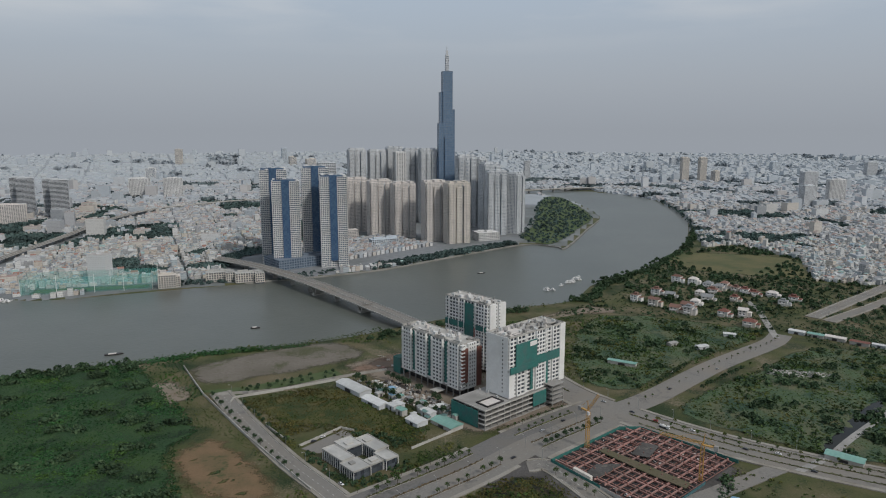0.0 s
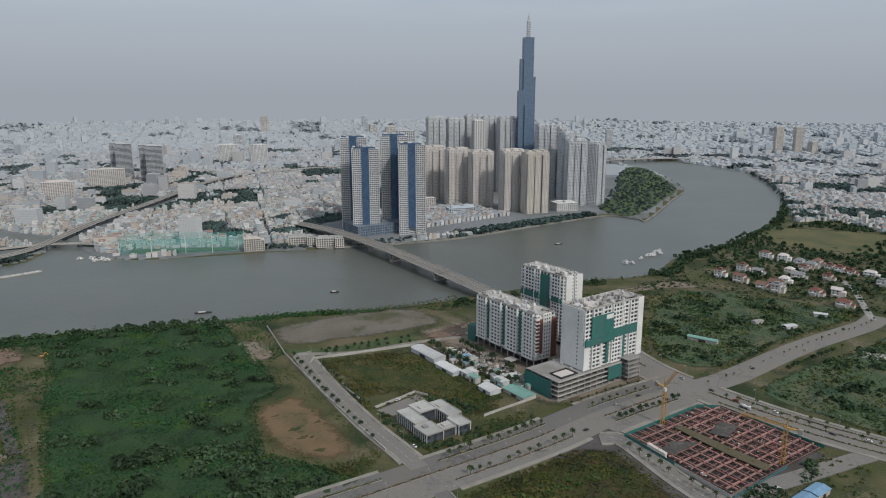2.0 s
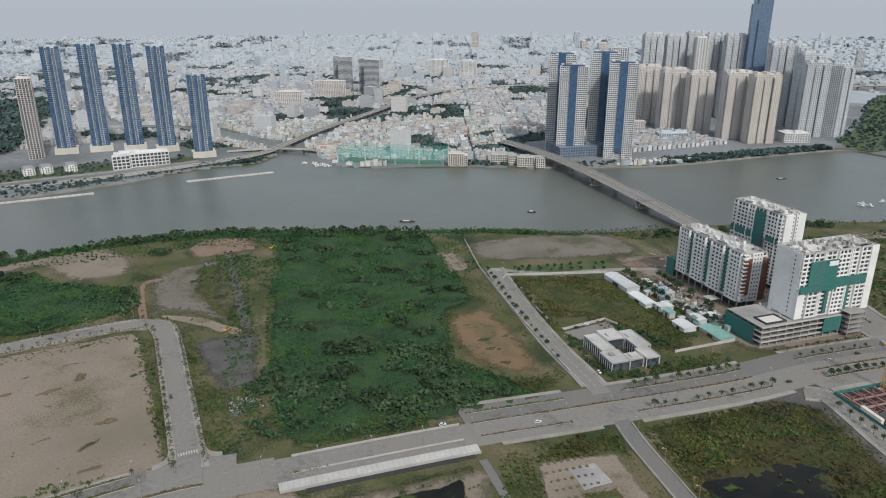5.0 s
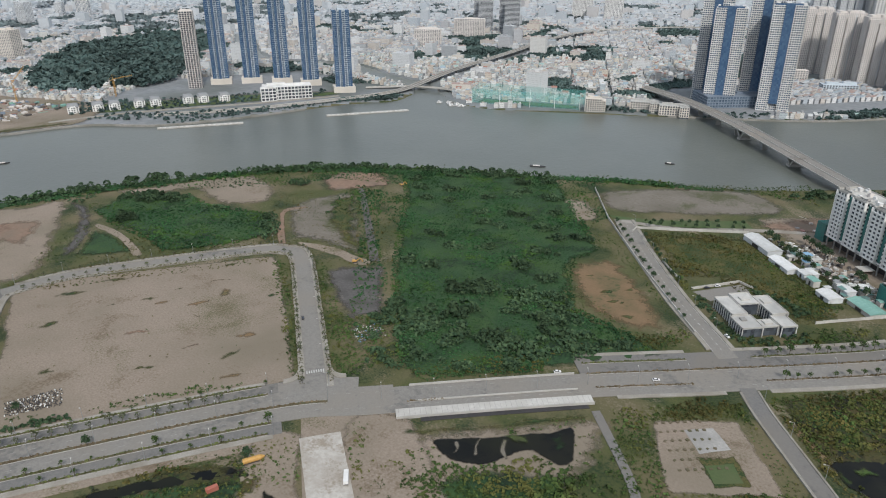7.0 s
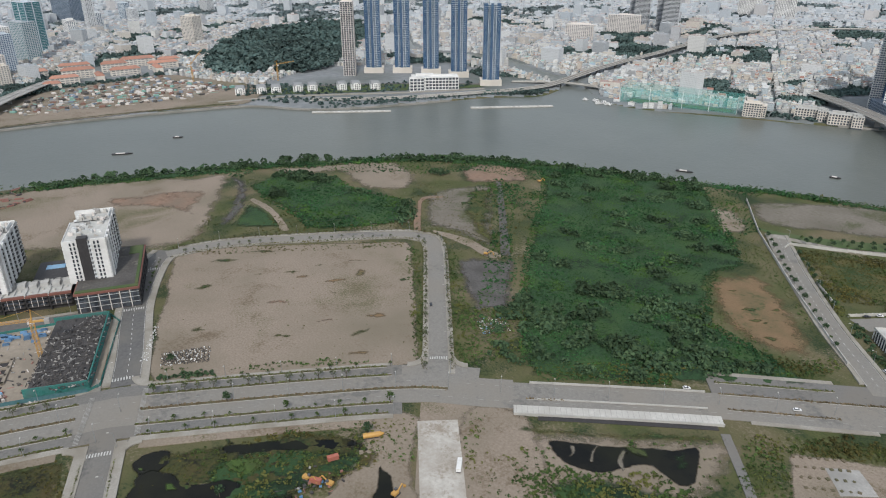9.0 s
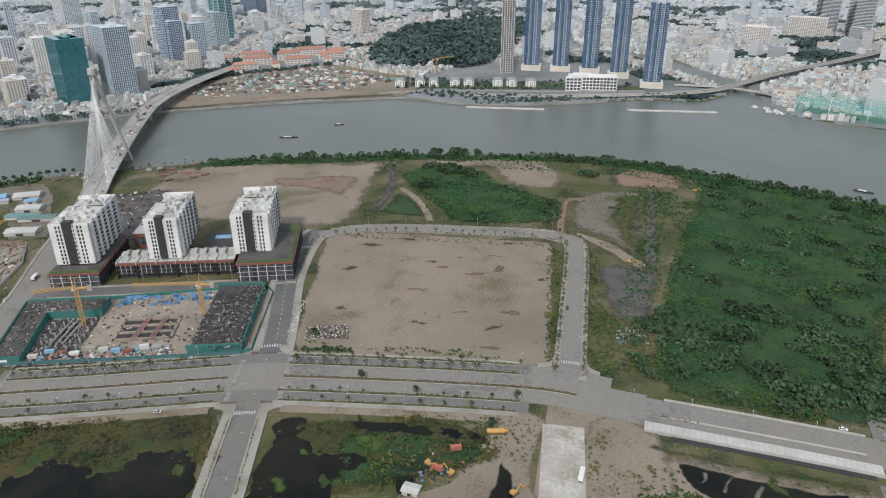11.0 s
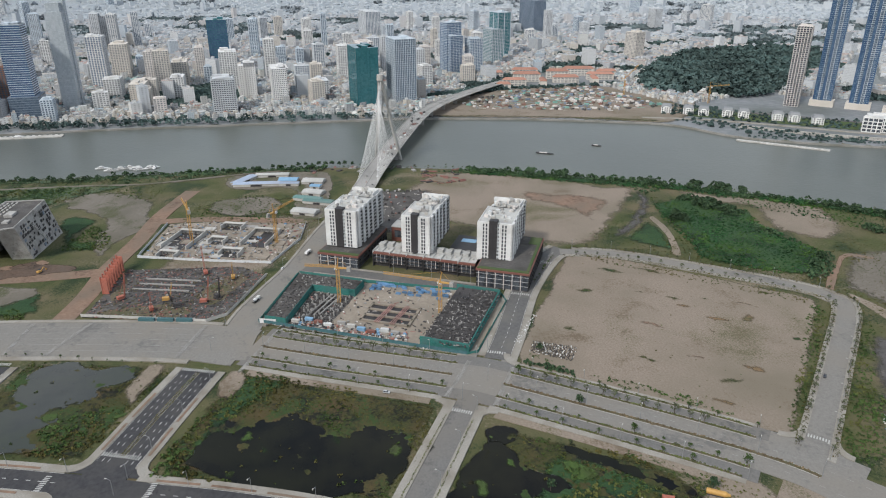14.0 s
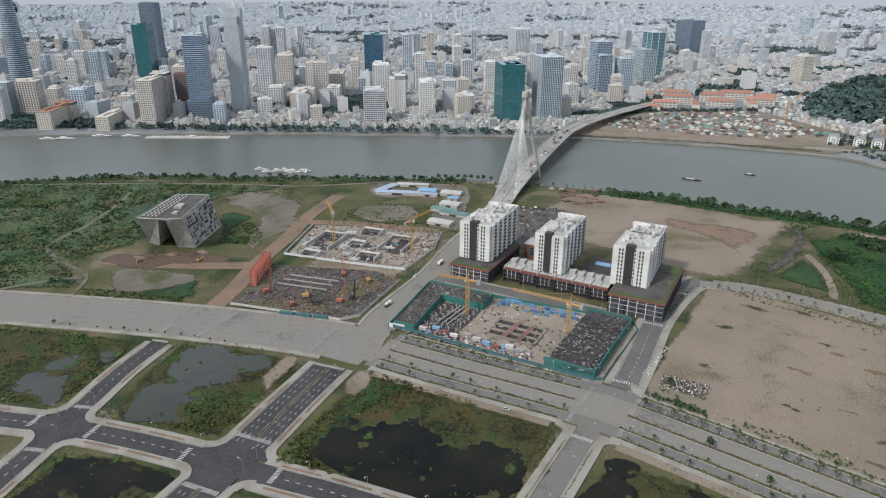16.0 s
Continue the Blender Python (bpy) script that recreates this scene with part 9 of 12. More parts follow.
patch("bare_patch", [(-374, -140), (-391, -144), (-409, -139), (-418, -134), (-417, -124), (-410, -120), (-388, -127), (-371, -132)], 0.75, M_DIRT, "bare sandy corner of the lot", "soil", amp=1.0, seed=57)
patch("bare_patch", [(-371, -86), (-391, -87), (-403, -78), (-396, -68), (-378, -69), (-367, -75)], 0.75, M_DIRT, "bare sandy corner of the lot", "soil", amp=1.0, seed=58)
pond([(-316, 73), (-319, 84), (-312, 93), (-301, 86), (-303, 73)], 30, "dark pool among reeds", 1.2, isles=2)
pond([(-255, 38), (-279, 51), (-294, 60), (-299, 66), (-306, 75), (-296, 87), (-281, 92), (-271, 108), (-262, 108), (-257, 96), (-256, 88), (-243, 79), (-240, 58)], 29, "dark weedy pond below the bank", 2.0, isles=9)
patch("pond_weed", [(-283, 106), (-280, 116), (-270, 126), (-264, 116), (-272, 106)], 0.62, M_ALGAE, "bright green weed on a pond", "pond weed", amp=2, seed=94)
pond([(-296, 114), (-286, 131), (-273, 146), (-261, 161), (-253, 170), (-246, 167), (-253, 155), (-266, 139), (-280, 122), (-289, 112)], 31, "narrow dark pool below the bank", 1.0, isles=2)
pond([(-234, 110), (-247, 117), (-249, 125), (-241, 126), (-231, 118)], 33, "small dark pool below the bank", 1.0, isles=0)
patch("dirt_bank", [(-264, 196), (-246, 212), (-214, 186), (-186, 160), (-196, 132), (-214, 126), (-230, 134), (-240, 156), (-250, 176)], 0.262, M_DIRT, "bare dusty ground beside the concrete roadway", "soil", amp=3, seed=59, blend=6)
patch("dirt_bank", [(-232, 236), (-204, 258), (-168, 236), (-140, 210), (-146, 186), (-176, 170), (-204, 190)], 0.268, M_DIRT, "bare dusty ground beside the concrete roadway", "soil", amp=3, seed=60, blend=9)
pond([(-227, 167), (-214, 166), (-196, 152), (-204, 140), (-216, 155)], 32, "small black pool beside a track", 1.0, isles=0, level=0.30)
patch("dirt_bank", [(-210, 232), (-120, 316), (-96, 318), (-96, 250), (-150, 200), (-190, 190)], 0.12, M_DIRT, "bare sandy ground below the boulevard", "soil", amp=3, seed=33)
pond([(-179, 245), (-167, 256), (-154, 268), (-126, 293), (-119, 302), (-108, 285), (-105, 274), (-113, 267), (-130, 268), (-140, 247), (-149, 241), (-164, 239)], 34, "black creek pool under the boulevard", 1.2, isles=2)
hummock("reed_islet", [(-127, 286), (-118, 294), (-110, 281), (-115, 271)], 1.2, 2.0, M_SCRUB, "green reed islet in the creek pool", "reeds", 95, 0.3)
for k, q in enumerate(([(-168, 252), (-164, 247), (-166, 243), (-164, 242), (-161, 247), (-165, 254)], [(-158, 262), (-156, 255), (-152, 249), (-150, 251), (-154, 257), (-155, 264)], [(-146, 268), (-143, 259), (-138, 254), (-136, 256), (-140, 262), (-143, 270)])):
    patch("mud_bank", q, 0.52 + 0.01 * k, M_SAND, "low sandy spit in the creek pool", "soil", amp=0.8, seed=96 + k, step=1.0, blend=2.2)
patch("scrub_field", [(-150, 240), (-118, 262), (-98, 262), (-92, 230), (-120, 200), (-160, 212)], 0.24, M_SCRUB, "scrub beside the creek pool", "scrub", seed=35, amp=4)
patch("dirt_lot", [(-86, 332), (-42, 362), (-5, 310), (-58, 280)], 0.16, M_DIRT, "bare lot with rows of pile heads", "lot", amp=1.5, seed=36, smoothed=False, blend=4)
patch("concrete_pad", [(-66, 334), (-53, 345), (-40, 332), (-53, 319)], 0.22, M_CONC, "grey concrete pad", "pad", amp=0.4, seed=37, smoothed=False)
patch("lawn_strip", [(-56, 316), (-36, 328), (-24, 309), (-41, 295)], 0.21, M_OLIVE, "weedy ground round the play lawn", "grass", amp=1.5, seed=39, smoothed=False, blend=2)
patch("lawn_strip", [(-48, 311), (-36, 321), (-28, 309), (-40, 300)], 0.24, M_LAWN, "small bright green play lawn", "lawn", amp=0.4, seed=38, smoothed=False)
patch("brown_grass", [(-26, 376), (0, 350), (26, 330), (32, 337), (6, 358), (-18, 382)], 0.2, M_BROWN, "brown verge beside the access road", "grass", amp=1.2, seed=87)
pond([(300, 506), (318, 528), (395, 600), (405, 592), (332, 522), (308, 502)], 41, "narrow green ditch beside a lane", 1, isles=0)
pond([(6, 345), (16, 364), (32, 378), (50, 390), (70, 390), (74, 366), (54, 347), (24, 330)], 40, amp=3, isles=8)
patch("dirt_bank", [(240, 610), (330, 640), (440, 640), (430, 612), (330, 605), (250, 585)], 0.12, M_BROWN, "dry brown streak in the scrub", "grass", amp=6, seed=43)
patch("field", [(460, 1190), (430, 1310), (500, 1400), (700, 1330), (760, 1200), (640, 1130)], 0.08, M_STRAW, "yellowish open field near the river bend", "field", amp=6, seed=44)
patch("bank_soil", [(120, 860), (170, 900), (236, 905), (250, 955), (180, 945), (110, 890)], 0.10, M_DIRT, "bare sandy bank track", "soil", amp=6, seed=45)
patch("dirt_bank", [(-806, -315), (-813, -282), (-784, -217), (-697, -195), (-644, -209), (-608, -222), (-642, -239), (-694, -241), (-737, -271), (-757, -298)], 0.11, M_SAND, "bare grey ground behind the hall", "soil", amp=4, seed=47, blend=8)
patch("dirt_bank", [(-708, -130), (-739, -148), (-769, -126), (-766, -76), (-724, -62), (-701, -88)], 0.15, M_SAND, "bare ground in the river yard", "soil", amp=4, seed=46, blend=9)
patch("river_yard", [(-852, -132), (-812, -134), (-795, -110), (-788, -56), (-690, -54), (-688, -18), (-760, -12), (-850, -16), (-862, -70)], 0.14, M_SAND, "grey paved yard round the river sheds", "lot", amp=2, seed=51, blend=3)
patch("dirt_bank", [(-551, -331), (-566, -322), (-562, -290), (-558, -262), (-547, -247), (-529, -253), (-512, -285), (-511, -306), (-530, -322)], 0.13, M_SAND, "scraped ground before the hall", "soil", amp=4, seed=48, blend=6)
patch("mud_bank", [(-580, -358), (-598, -345), (-600, -309), (-605, -277), (-597, -239), (-582, -236), (-576, -271), (-573, -286), (-565, -304), (-568, -335)], 0.26, M_MUD, "dark churned mud before the hall", "soil", amp=2.5, seed=52, blend=4)
for k in range(7):
    patch("spoil_heap", [(-590 - k * 3, -330 + k * 9), (-584 - k * 3, -322 + k * 9), (-588 - k * 3, -314 + k * 9), (-596 - k * 3, -322 + k * 9)], 0.3 + 0.01 * k, M_MUD if k % 3 else M_REDSOIL, "dark red spoil along the haul road", "soil", amp=2, seed=500 + k, step=1.5, blend=2)
hummock("undergrowth", [(-504, -303), (-536, -258), (-552, -246), (-526, -238), (-503, -237)], 2.0, 2.0, M_SCRUB, "green scrub before the scraped ground", "scrub", 98, 0.16)
hummock("undergrowth", [(-723, -293), (-730, -266), (-707, -247), (-671, -259), (-648, -231), (-626, -232), (-646, -265)], 2.0, 2.0, M_SCRUB, "green scrub behind the hall", "scrub", 99, 0.16)
patch("river_yard", [(-760, -140), (-720, -150), (-690, -60), (-660, -10), (-700, 0), (-760, -20)], 0.11, M_OLIVE, "thin grass yard near the bridge", "grass", amp=4, seed=49)
patch("river_yard", [(-770, 40), (-730, 30), (-690, 20), (-640, 30), (-620, 60), (-680, 90), (-760, 110)], 0.12, M_ASH, "dark working yard under the bridge end", "lot", amp=4, seed=50)

# uneven growth over the lots, round the water
POND_NOW = list(PONDS)
hummock("undergrowth", [(-398, -72), (-372, -10), (-345, 46), (-322, 50), (-262, 20), (-270, -40), (-292, -92), (-320, -104)], 1.5, 1.6, M_REED, "rough reedy lot with dry and green grass", "reeds", 60, 0.12, POND_NOW)
hummock("undergrowth", [(-433, -215), (-409, -118), (-337, -142), (-325, -154), (-336, -218)], 1.5, 1.6, M_REED, "rough grassy lot with a pond", "reeds", 61, 0.12, POND_NOW)
hummock("undergrowth", [(-448, -341), (-431, -250), (-353, -255), (-350, -300), (-362, -400), (-456, -400)], 1.5, 1.6, M_REED, "wet grassy lot with small pools", "reeds", 62, 0.12, POND_NOW)
hummock("undergrowth", [(-306, -235), (-294, -162), (-250, -174), (-240, -240), (-290, -242)], 1.5, 1.6, M_REED, "rough grassy lot with a pond", "reeds", 63, 0.12, POND_NOW)
hummock("undergrowth", [(-312, 86), (-280, 150), (-245, 178), (-226, 168), (-238, 110), (-256, 48), (-290, 62)], 1.5, 1.6, M_REED, "reedy lot with patches of open water", "reeds", 64, 0.12, POND_NOW)
hummock("undergrowth", [(-30, 396), (46, 462), (78, 464), (102, 424), (134, 380), (120, 350), (80, 330), (20, 330), (0, 352)], 1.5, 1.6, M_REED, "dense reed lot with a dark pool", "reeds", 65, 0.12, POND_NOW)
hummock("undergrowth", [(140, 655), (150, 780), (215, 905), (330, 880), (400, 815), (300, 730), (196, 632)], 3.4, 2.2, M_WILD, "green scrub between the roads", "scrub", 66, 0.12, POND_NOW)
hummock("undergrowth", [(212, 590), (330, 690), (430, 760), (620, 720), (620, 560), (330, 480), (262, 520)], 3.4, 2.2, M_WILD, "green scrub east of the crossroads", "scrub", 67, 0.12, POND_NOW)
hummock("undergrowth", [(-520, -345), (-540, -360), (-575, -385), (-600, -365), (-620, -345), (-690, -340), (-760, -325), (-805, -285), (-835, -250), (-845, -430), (-822, -640), (-810, -700), (-505, -700), (-512, -420)], 3.4, 2.2, M_WILD, "rough green land west of the exhibition hall", "scrub", 68, 0.12, POND_NOW)
for pts, sd in (([(-400, -64), (-360, -88), (-318, -106), (-300, -112), (-296, -92), (-330, -80), (-366, -50), (-385, -36)], 81), ([(-392, -146), (-340, -146), (-330, -160), (-340, -205), (-350, -195), (-356, -175), (-376, -150)], 82), ([(-290, 110), (-256, 158), (-230, 162), (-240, 110), (-256, 84)], 83)):
    hummock("undergrowth", pts, 1.8, 2.0, M_SCRUB, "green shrubs at the edge of the lot", "scrub", sd, 0.16, POND_NOW)

# ---- scrub, reeds and bushes ----
W_LAND = [(-520, -345), (-540, -360), (-575, -385), (-600, -365), (-620, -345), (-690, -340), (-760, -325), (-805, -285), (-830, -250), (-835, -430), (-815, -640), (-810, -700), (-510, -700), (-515, -420)]
SITE_AREAS = [[(-258, 222), (-138, 112), (-121, 132), (-241, 242)], [(-86, 330), (-42, 362), (-8, 312), (-56, 282)], [(84, 486), (140, 408), (225, 484), (168, 548), (150, 548)], [(286, 480), (300, 505), (330, 500), (340, 470), (318, 452)]]


def bushes(pts, gap, lo, hi, mat, label, seed, keep=1.0, leaves=16, cat="bushes", flat=0.7, holes=()):
    r = np.random.default_rng(seed)
    x, y = scatter(pts, gap, r, keep)
    ok = np.ones(len(x), bool)
    for h, _ in POND_NOW:
        ok &= ~inside(h, x, y) | (r.random(len(x)) < 0.02)
    for o, h in LAID:
        ok &= away(o, x, y, False) > h + 4.5
    for o in BARE:
        ok &= away(o, x, y, False) > 4.0
    for k in SITE_AREAS:
        ok &= ~inside(k, x, y)
    x, y = x[ok], y[ok]
    v = np.array([noise.noise(Vector((a * 0.025, b * 0.025, seed))) for a, b in zip(x, y)])
    size = lo + (hi - lo) * r.random(len(x)) * np.clip(0.6 + 1.2 * v, 0.15, 1.6)
    return clumps("bushes", x, y, size, mat, label, cat, r, leaves, flat)


M_LUSH = island_leaf("lush_leaves", (0.014, 0.048, 0.019), (0.038, 0.102, 0.036), scale=0.02, dry=(0.056, 0.112, 0.028))
bushes(scrub1, 2.4, 0.8, 2.2, M_LUSH, "low green creepers and shrubs", 61, 0.95, 10, flat=0.5)
def thicket_parts(r, n, pts, spread, count):
    """Uneven thickets: a few centres, with bushes gathered round each."""
    cx, cy = scatter(pts, n, r, 0.75)
    x = np.concatenate([a + r.normal(size=count) * spread * s for a, s in zip(cx, r.uniform(0.5, 1.5, len(cx)))])
    y = np.concatenate([b + r.normal(size=count) * spread * 0.7 for b in cy])
    ok = inside(pts, x, y)
    return x[ok], y[ok]


rt = np.random.default_rng(62)
x, y = thicket_parts(rt, 38, scrub1, 5.0, 12)
clumps("thicket", x, y, 2.0 + 3.2 * rt.random(len(x)) ** 1.5, M_TREE, "dark taller bushes standing in the scrub", "bushes", rt, 38, 0.95, 0, 0.3)
for land, tall in (([(140, 655), (150, 780), (215, 905), (330, 880), (400, 815), (300, 730), (196, 632)], 1.0), ([(240, 610), (330, 690), (430, 760), (620, 720), (620, 560), (330, 480), (275, 530)], 1.0), (W_LAND, 0.8)):
    x, y = thicket_parts(rt, 30, land, 9, 10)
    ok = np.ones(len(x), bool)
    for o, h in LAID:
        ok &= away(o, x, y, False) > h + 6
    clumps("thicket", x[ok], y[ok], tall * (2.0 + 3.0 * rt.random(ok.sum()) ** 1.5), M_WILDLEAF if tall < 1 else M_TREE, "dark bushes and small trees over the scrub", "bushes", rt, 30, 0.95, 0, 0.32)
bushes(W_LAND, 4.4, 0.8, 2.4, M_WILDLEAF, "low green shrubs on fallow land", 321, 0.85, 9, flat=0.5)
front = [(-300, 345), (-232, 300), (-205, 330), (-160, 345), (-130, 380), (-190, 440), (-260, 440)]
x, y = thicket_parts(rt, 24, front, 8, 18)
clumps("thicket", x, y, 2.6 + 2.8 * rt.random(len(x)), M_TREE, "dark palm-like thicket at the edge of the scrub", "bushes", rt, 40, 0.95, 0, 0.3)
bushes([(-225, 290), (-165, 335), (-120, 385), (-95, 430), (-120, 425), (-180, 350), (-235, 305)], 2.6, 0.8, 1.9, M_LEAFY, "yellow-green reeds beside the boulevard", 63, 0.8, 14)
bushes(scrub2, 3.2, 1.2, 2.6, M_LUSH, "green shrubs between the clearings", 64, 0.85, 14, flat=0.6)
x, y = thicket_parts(rt, 26, [(-680, 345), (-688, 392), (-637, 432), (-591, 422), (-560, 418), (-600, 385), (-625, 340)], 8, 16)
clumps("thicket", x, y, 3.0 + 2.4 * rt.random(len(x)), M_TREE, "dark trees over the thicket", "trees", rt, 44, 1.1, 0, 0.28)
for cx, cy, n, r in ((-728, 420, 12, 4.6), (-713, 442, 14, 5.2), (-700, 462, 8, 3.8), (-616, 543, 14, 5.0), (-590, 567, 16, 5.4), (-572, 582, 10, 4.6), (-795, 273, 16, 4.6), (-812, 240, 14, 4.4), (-752, 368, 10, 4.0), (-730, 380, 9, 3.6), (-490, 412, 12, 4.8), (-508, 425, 10, 4.4), (-478, 396, 8, 3.6), (-624, 345, 10, 4.4), (-560, 520, 10, 4.0), (-640, 530, 8, 3.6), (-380, 690, 14, 5.0), (-350, 668, 12, 4.4), (-330, 690, 12, 5.0), (-300, 640, 12, 4.6), (-275, 600, 10, 4.2), (-262, 560, 10, 4.0)):
    x, y = cx + rt.normal(size=n) * r, cy + rt.normal(size=n) * r
    clumps("tree_clump", x, y, r * (0.55 + 0.5 * rt.random(n)), M_TREE, "clump of dark spreading trees", "trees", rt, 46, 1.1, 1.2, 0.26)
for k, (pts, gap, lo, hi, m, keep, lab) in enumerate((
    ([(-500, 385), (-470, 430), (-420, 500), (-360, 470), (-340, 415), (-385, 372), (-430, 395)], 5, 0.5, 1.4, M_LEAFY, 0.5, "thin dry tufts on the clearing"),
    ([(-192, 606), (-165, 622), (-92, 652), (-60, 610), (-12, 530), (-30, 500), (-62, 512), (-105, 545), (-128, 530), (-150, 555)], 2.2, 0.6, 1.8, M_LEAFY, 0.75, "reeds and tall grass in the lot"),
    ([(-60, 650), (-8, 560), (-12, 530), (-30, 510), (-60, 560), (-95, 630)], 3.4, 1.0, 2.2, M_LEAF, 0.7, "green shrubs beside the huts"),
    ([(-190, 604), (-150, 555), (-128, 530), (-112, 512), (-122, 505), (-170, 560), (-198, 598)], 3.2, 1.2, 2.6, M_LEAF, 0.8, "shrubs along the lane"),
    ([(-104, 470), (-88, 452), (-40, 446), (0, 480), (10, 520), (-24, 500), (-40, 460), (-70, 462)], 3.2, 1.2, 2.6, M_LEAF, 0.75, "shrubs round the low white building"),
    ([(-398, -72), (-372, -10), (-345, 46), (-322, 50), (-262, 20), (-270, -40), (-292, -92), (-320, -104)], 2.3, 0.6, 1.7, M_LEAFY, 0.75, "reeds on the lot"),
    ([(-400, -64), (-360, -88), (-318, -106), (-300, -112), (-300, -92), (-330, -84), (-370, -55), (-385, -40)], 2.8, 1.0, 2.4, M_LEAF, 0.75, "green shrubs along the dark road"),
    ([(-433, -215), (-409, -118), (-337, -142), (-325, -154), (-336, -218)], 2.4, 0.6, 1.7, M_LEAFY, 0.7, "grass tufts round the pond"),
    ([(-392, -146), (-340, -146), (-330, -160), (-340, -205), (-350, -190), (-372, -150)], 2.6, 1.0, 2.4, M_LEAF, 0.7, "green shrubs round the pond"),
    ([(-448, -341), (-431, -250), (-353, -255), (-350, -300), (-362, -400), (-456, -400)], 2.6, 0.6, 1.9, M_LEAF, 0.8, "wet green grass and shrubs"),
    ([(-306, -235), (-294, -162), (-250, -174), (-240, -240), (-290, -242)], 2.6, 0.6, 2.0, M_LEAF, 0.75, "shrubs round the pond"),
    ([(-312, 86), (-280, 150), (-245, 178), (-226, 168), (-238, 110), (-256, 48), (-290, 62)], 2.2, 0.6, 1.8, M_LEAFY, 0.75, "reeds round the pools"),
    ([(-290, 110), (-256, 158), (-230, 162), (-240, 110), (-258, 84)], 3.0, 1.0, 2.2, M_LEAF, 0.6, "green shrubs round the pools"),
    ([(-160, 238), (-118, 262), (-96, 270), (-86, 230), (-120, 190), (-170, 212)], 3.0, 1.4, 3.4, M_LEAF, 0.8, "shrubs beside the creek"),
    ([(-98, 322), (-84, 330), (-50, 275), (-60, 262), (-92, 290)], 3.0, 0.8, 2.2, M_LEAF, 0.7, "shrubs beside the foot track"),
    ([(-70, 368), (-30, 388), (-10, 372), (-46, 366), (-88, 334)], 2.8, 0.8, 2.2, M_LEAFY, 0.7, "reeds along the boulevard bank"),
    ([(-50, 306), (-30, 320), (-8, 300), (-28, 276)], 3.0, 0.8, 2.0, M_LEAFY, 0.6, "weeds beside the play lawn"),
    ([(-30, 396), (46, 462), (78, 464), (102, 424), (134, 380), (120, 350), (80, 330), (20, 330), (0, 352)], 2.3, 0.9, 2.3, M_LEAFY, 0.75, "tall brown-green reeds"),
    ([(-24, 396), (40, 452), (70, 436), (60, 420), (20, 400), (10, 360), (-4, 352)], 2.8, 1.0, 2.6, M_LEAF, 0.7, "green shrubs among the reeds"),
    ([(140, 655), (150, 780), (215, 905), (330, 880), (400, 815), (300, 730), (196, 632)], 3.6, 0.9, 3.0, M_LEAF, 0.85, "scattered shrubs on the eastern land"),
    ([(212, 590), (330, 690), (430, 760), (620, 720), (620, 560), (330, 480), (262, 520)], 3.6, 0.9, 2.8, M_LEAF, 0.85, "scattered shrubs on the eastern land"),
    ([(430, 780), (520, 920), (640, 930), (760, 900), (700, 700), (480, 740)], 6.0, 1.6, 4.6, M_TREE, 0.7, "trees and shrubs on the eastern land"),
    ([(-520, -345), (-540, -360), (-575, -385), (-600, -365), (-620, -345), (-690, -340), (-760, -325), (-805, -285), (-835, -250), (-845, -430), (-822, -640), (-810, -700), (-505, -700), (-512, -420)], 3.4, 0.8, 2.4, M_LEAF, 0.85, "green scrub on the western land"),
    ([(-496, -240), (-486, -330), (-520, -340), (-512, -290), (-516, -250)], 2.4, 0.8, 2.4, M_LEAF, 0.7, "green scrub before the hall"),
    ([(-760, -140), (-700, -150), (-680, -90), (-740, -50)], 5, 0.8, 2.0, M_LEAF, 0.5, "weeds in the river yard"),
    ([(-634, -266), (-700, -252), (-660, -222), (-628, -224)], 2.6, 1.0, 2.6, M_LEAF, 0.7, "dark weeds behind the hall"),
    ([(-300, 640), (-270, 665), (-240, 630), (-235, 600), (-270, 595)], 7, 0.8, 1.8, M_LEAF, 0.4, "tufts on the bare patch"),
    ([(-549, 205), (-540, 235), (-436, 362), (-420, 355), (-287, 243), (-374, 116), (-400, 122)], 9, 0.3, 0.9, M_LEAFY, 0.3, "dry tufts on the bare lot"),
    ([(-545, 235), (-440, 365), (-430, 356), (-520, 240), (-540, 215)], 3.0, 0.7, 1.6, M_LEAFY, 0.6, "rank grass along the lot edge"),
    ([(-396, 118), (-310, 200), (-300, 226), (-290, 236), (-330, 205), (-380, 125)], 2.8, 0.8, 2.0, M_LEAF, 0.6, "bushes along the boulevard edge of the lot"),
    ([(-428, 358), (-290, 246), (-283, 252), (-420, 366)], 2.6, 0.9, 2.0, M_LEAF, 0.8, "bushes along the lot edge"),
    ([(-404, 372), (-264, 262), (-252, 272), (-395, 388)], 2.8, 0.9, 2.2, M_LEAF, 0.75, "bushes along the quiet road"),
    ([(-318, 318), (-280, 345), (-240, 296), (-262, 272), (-290, 290)], 3.4, 0.9, 2.4, M_LEAF, 0.6, "weeds round the rubbish heap"),
    ([(-381, 116), (-367, 145), (-359, 141), (-372, 111)], 2.4, 1.4, 2.8, M_TREE, 0.9, "dark bushes by the parked bikes"),
    ([(196, 452), (212, 470), (206, 444), (190, 430)], 3.0, 1.6, 3.4, M_TREE, 0.85, "dark trees beside the steel site"),
    ([(146, 412), (160, 430), (172, 426), (178, 414), (164, 408)], 3.4, 1.6, 3.2, M_TREE, 0.8, "dark trees beside the blue sheds"),
    ([(210, 485), (262, 445), (300, 425), (320, 400), (240, 400), (200, 440)], 5, 1.0, 2.6, M_LEAF, 0.5, "roadside shrubs"),
)):
    bushes(pts, gap, lo, hi, m, lab, 70 + k, keep, 10)
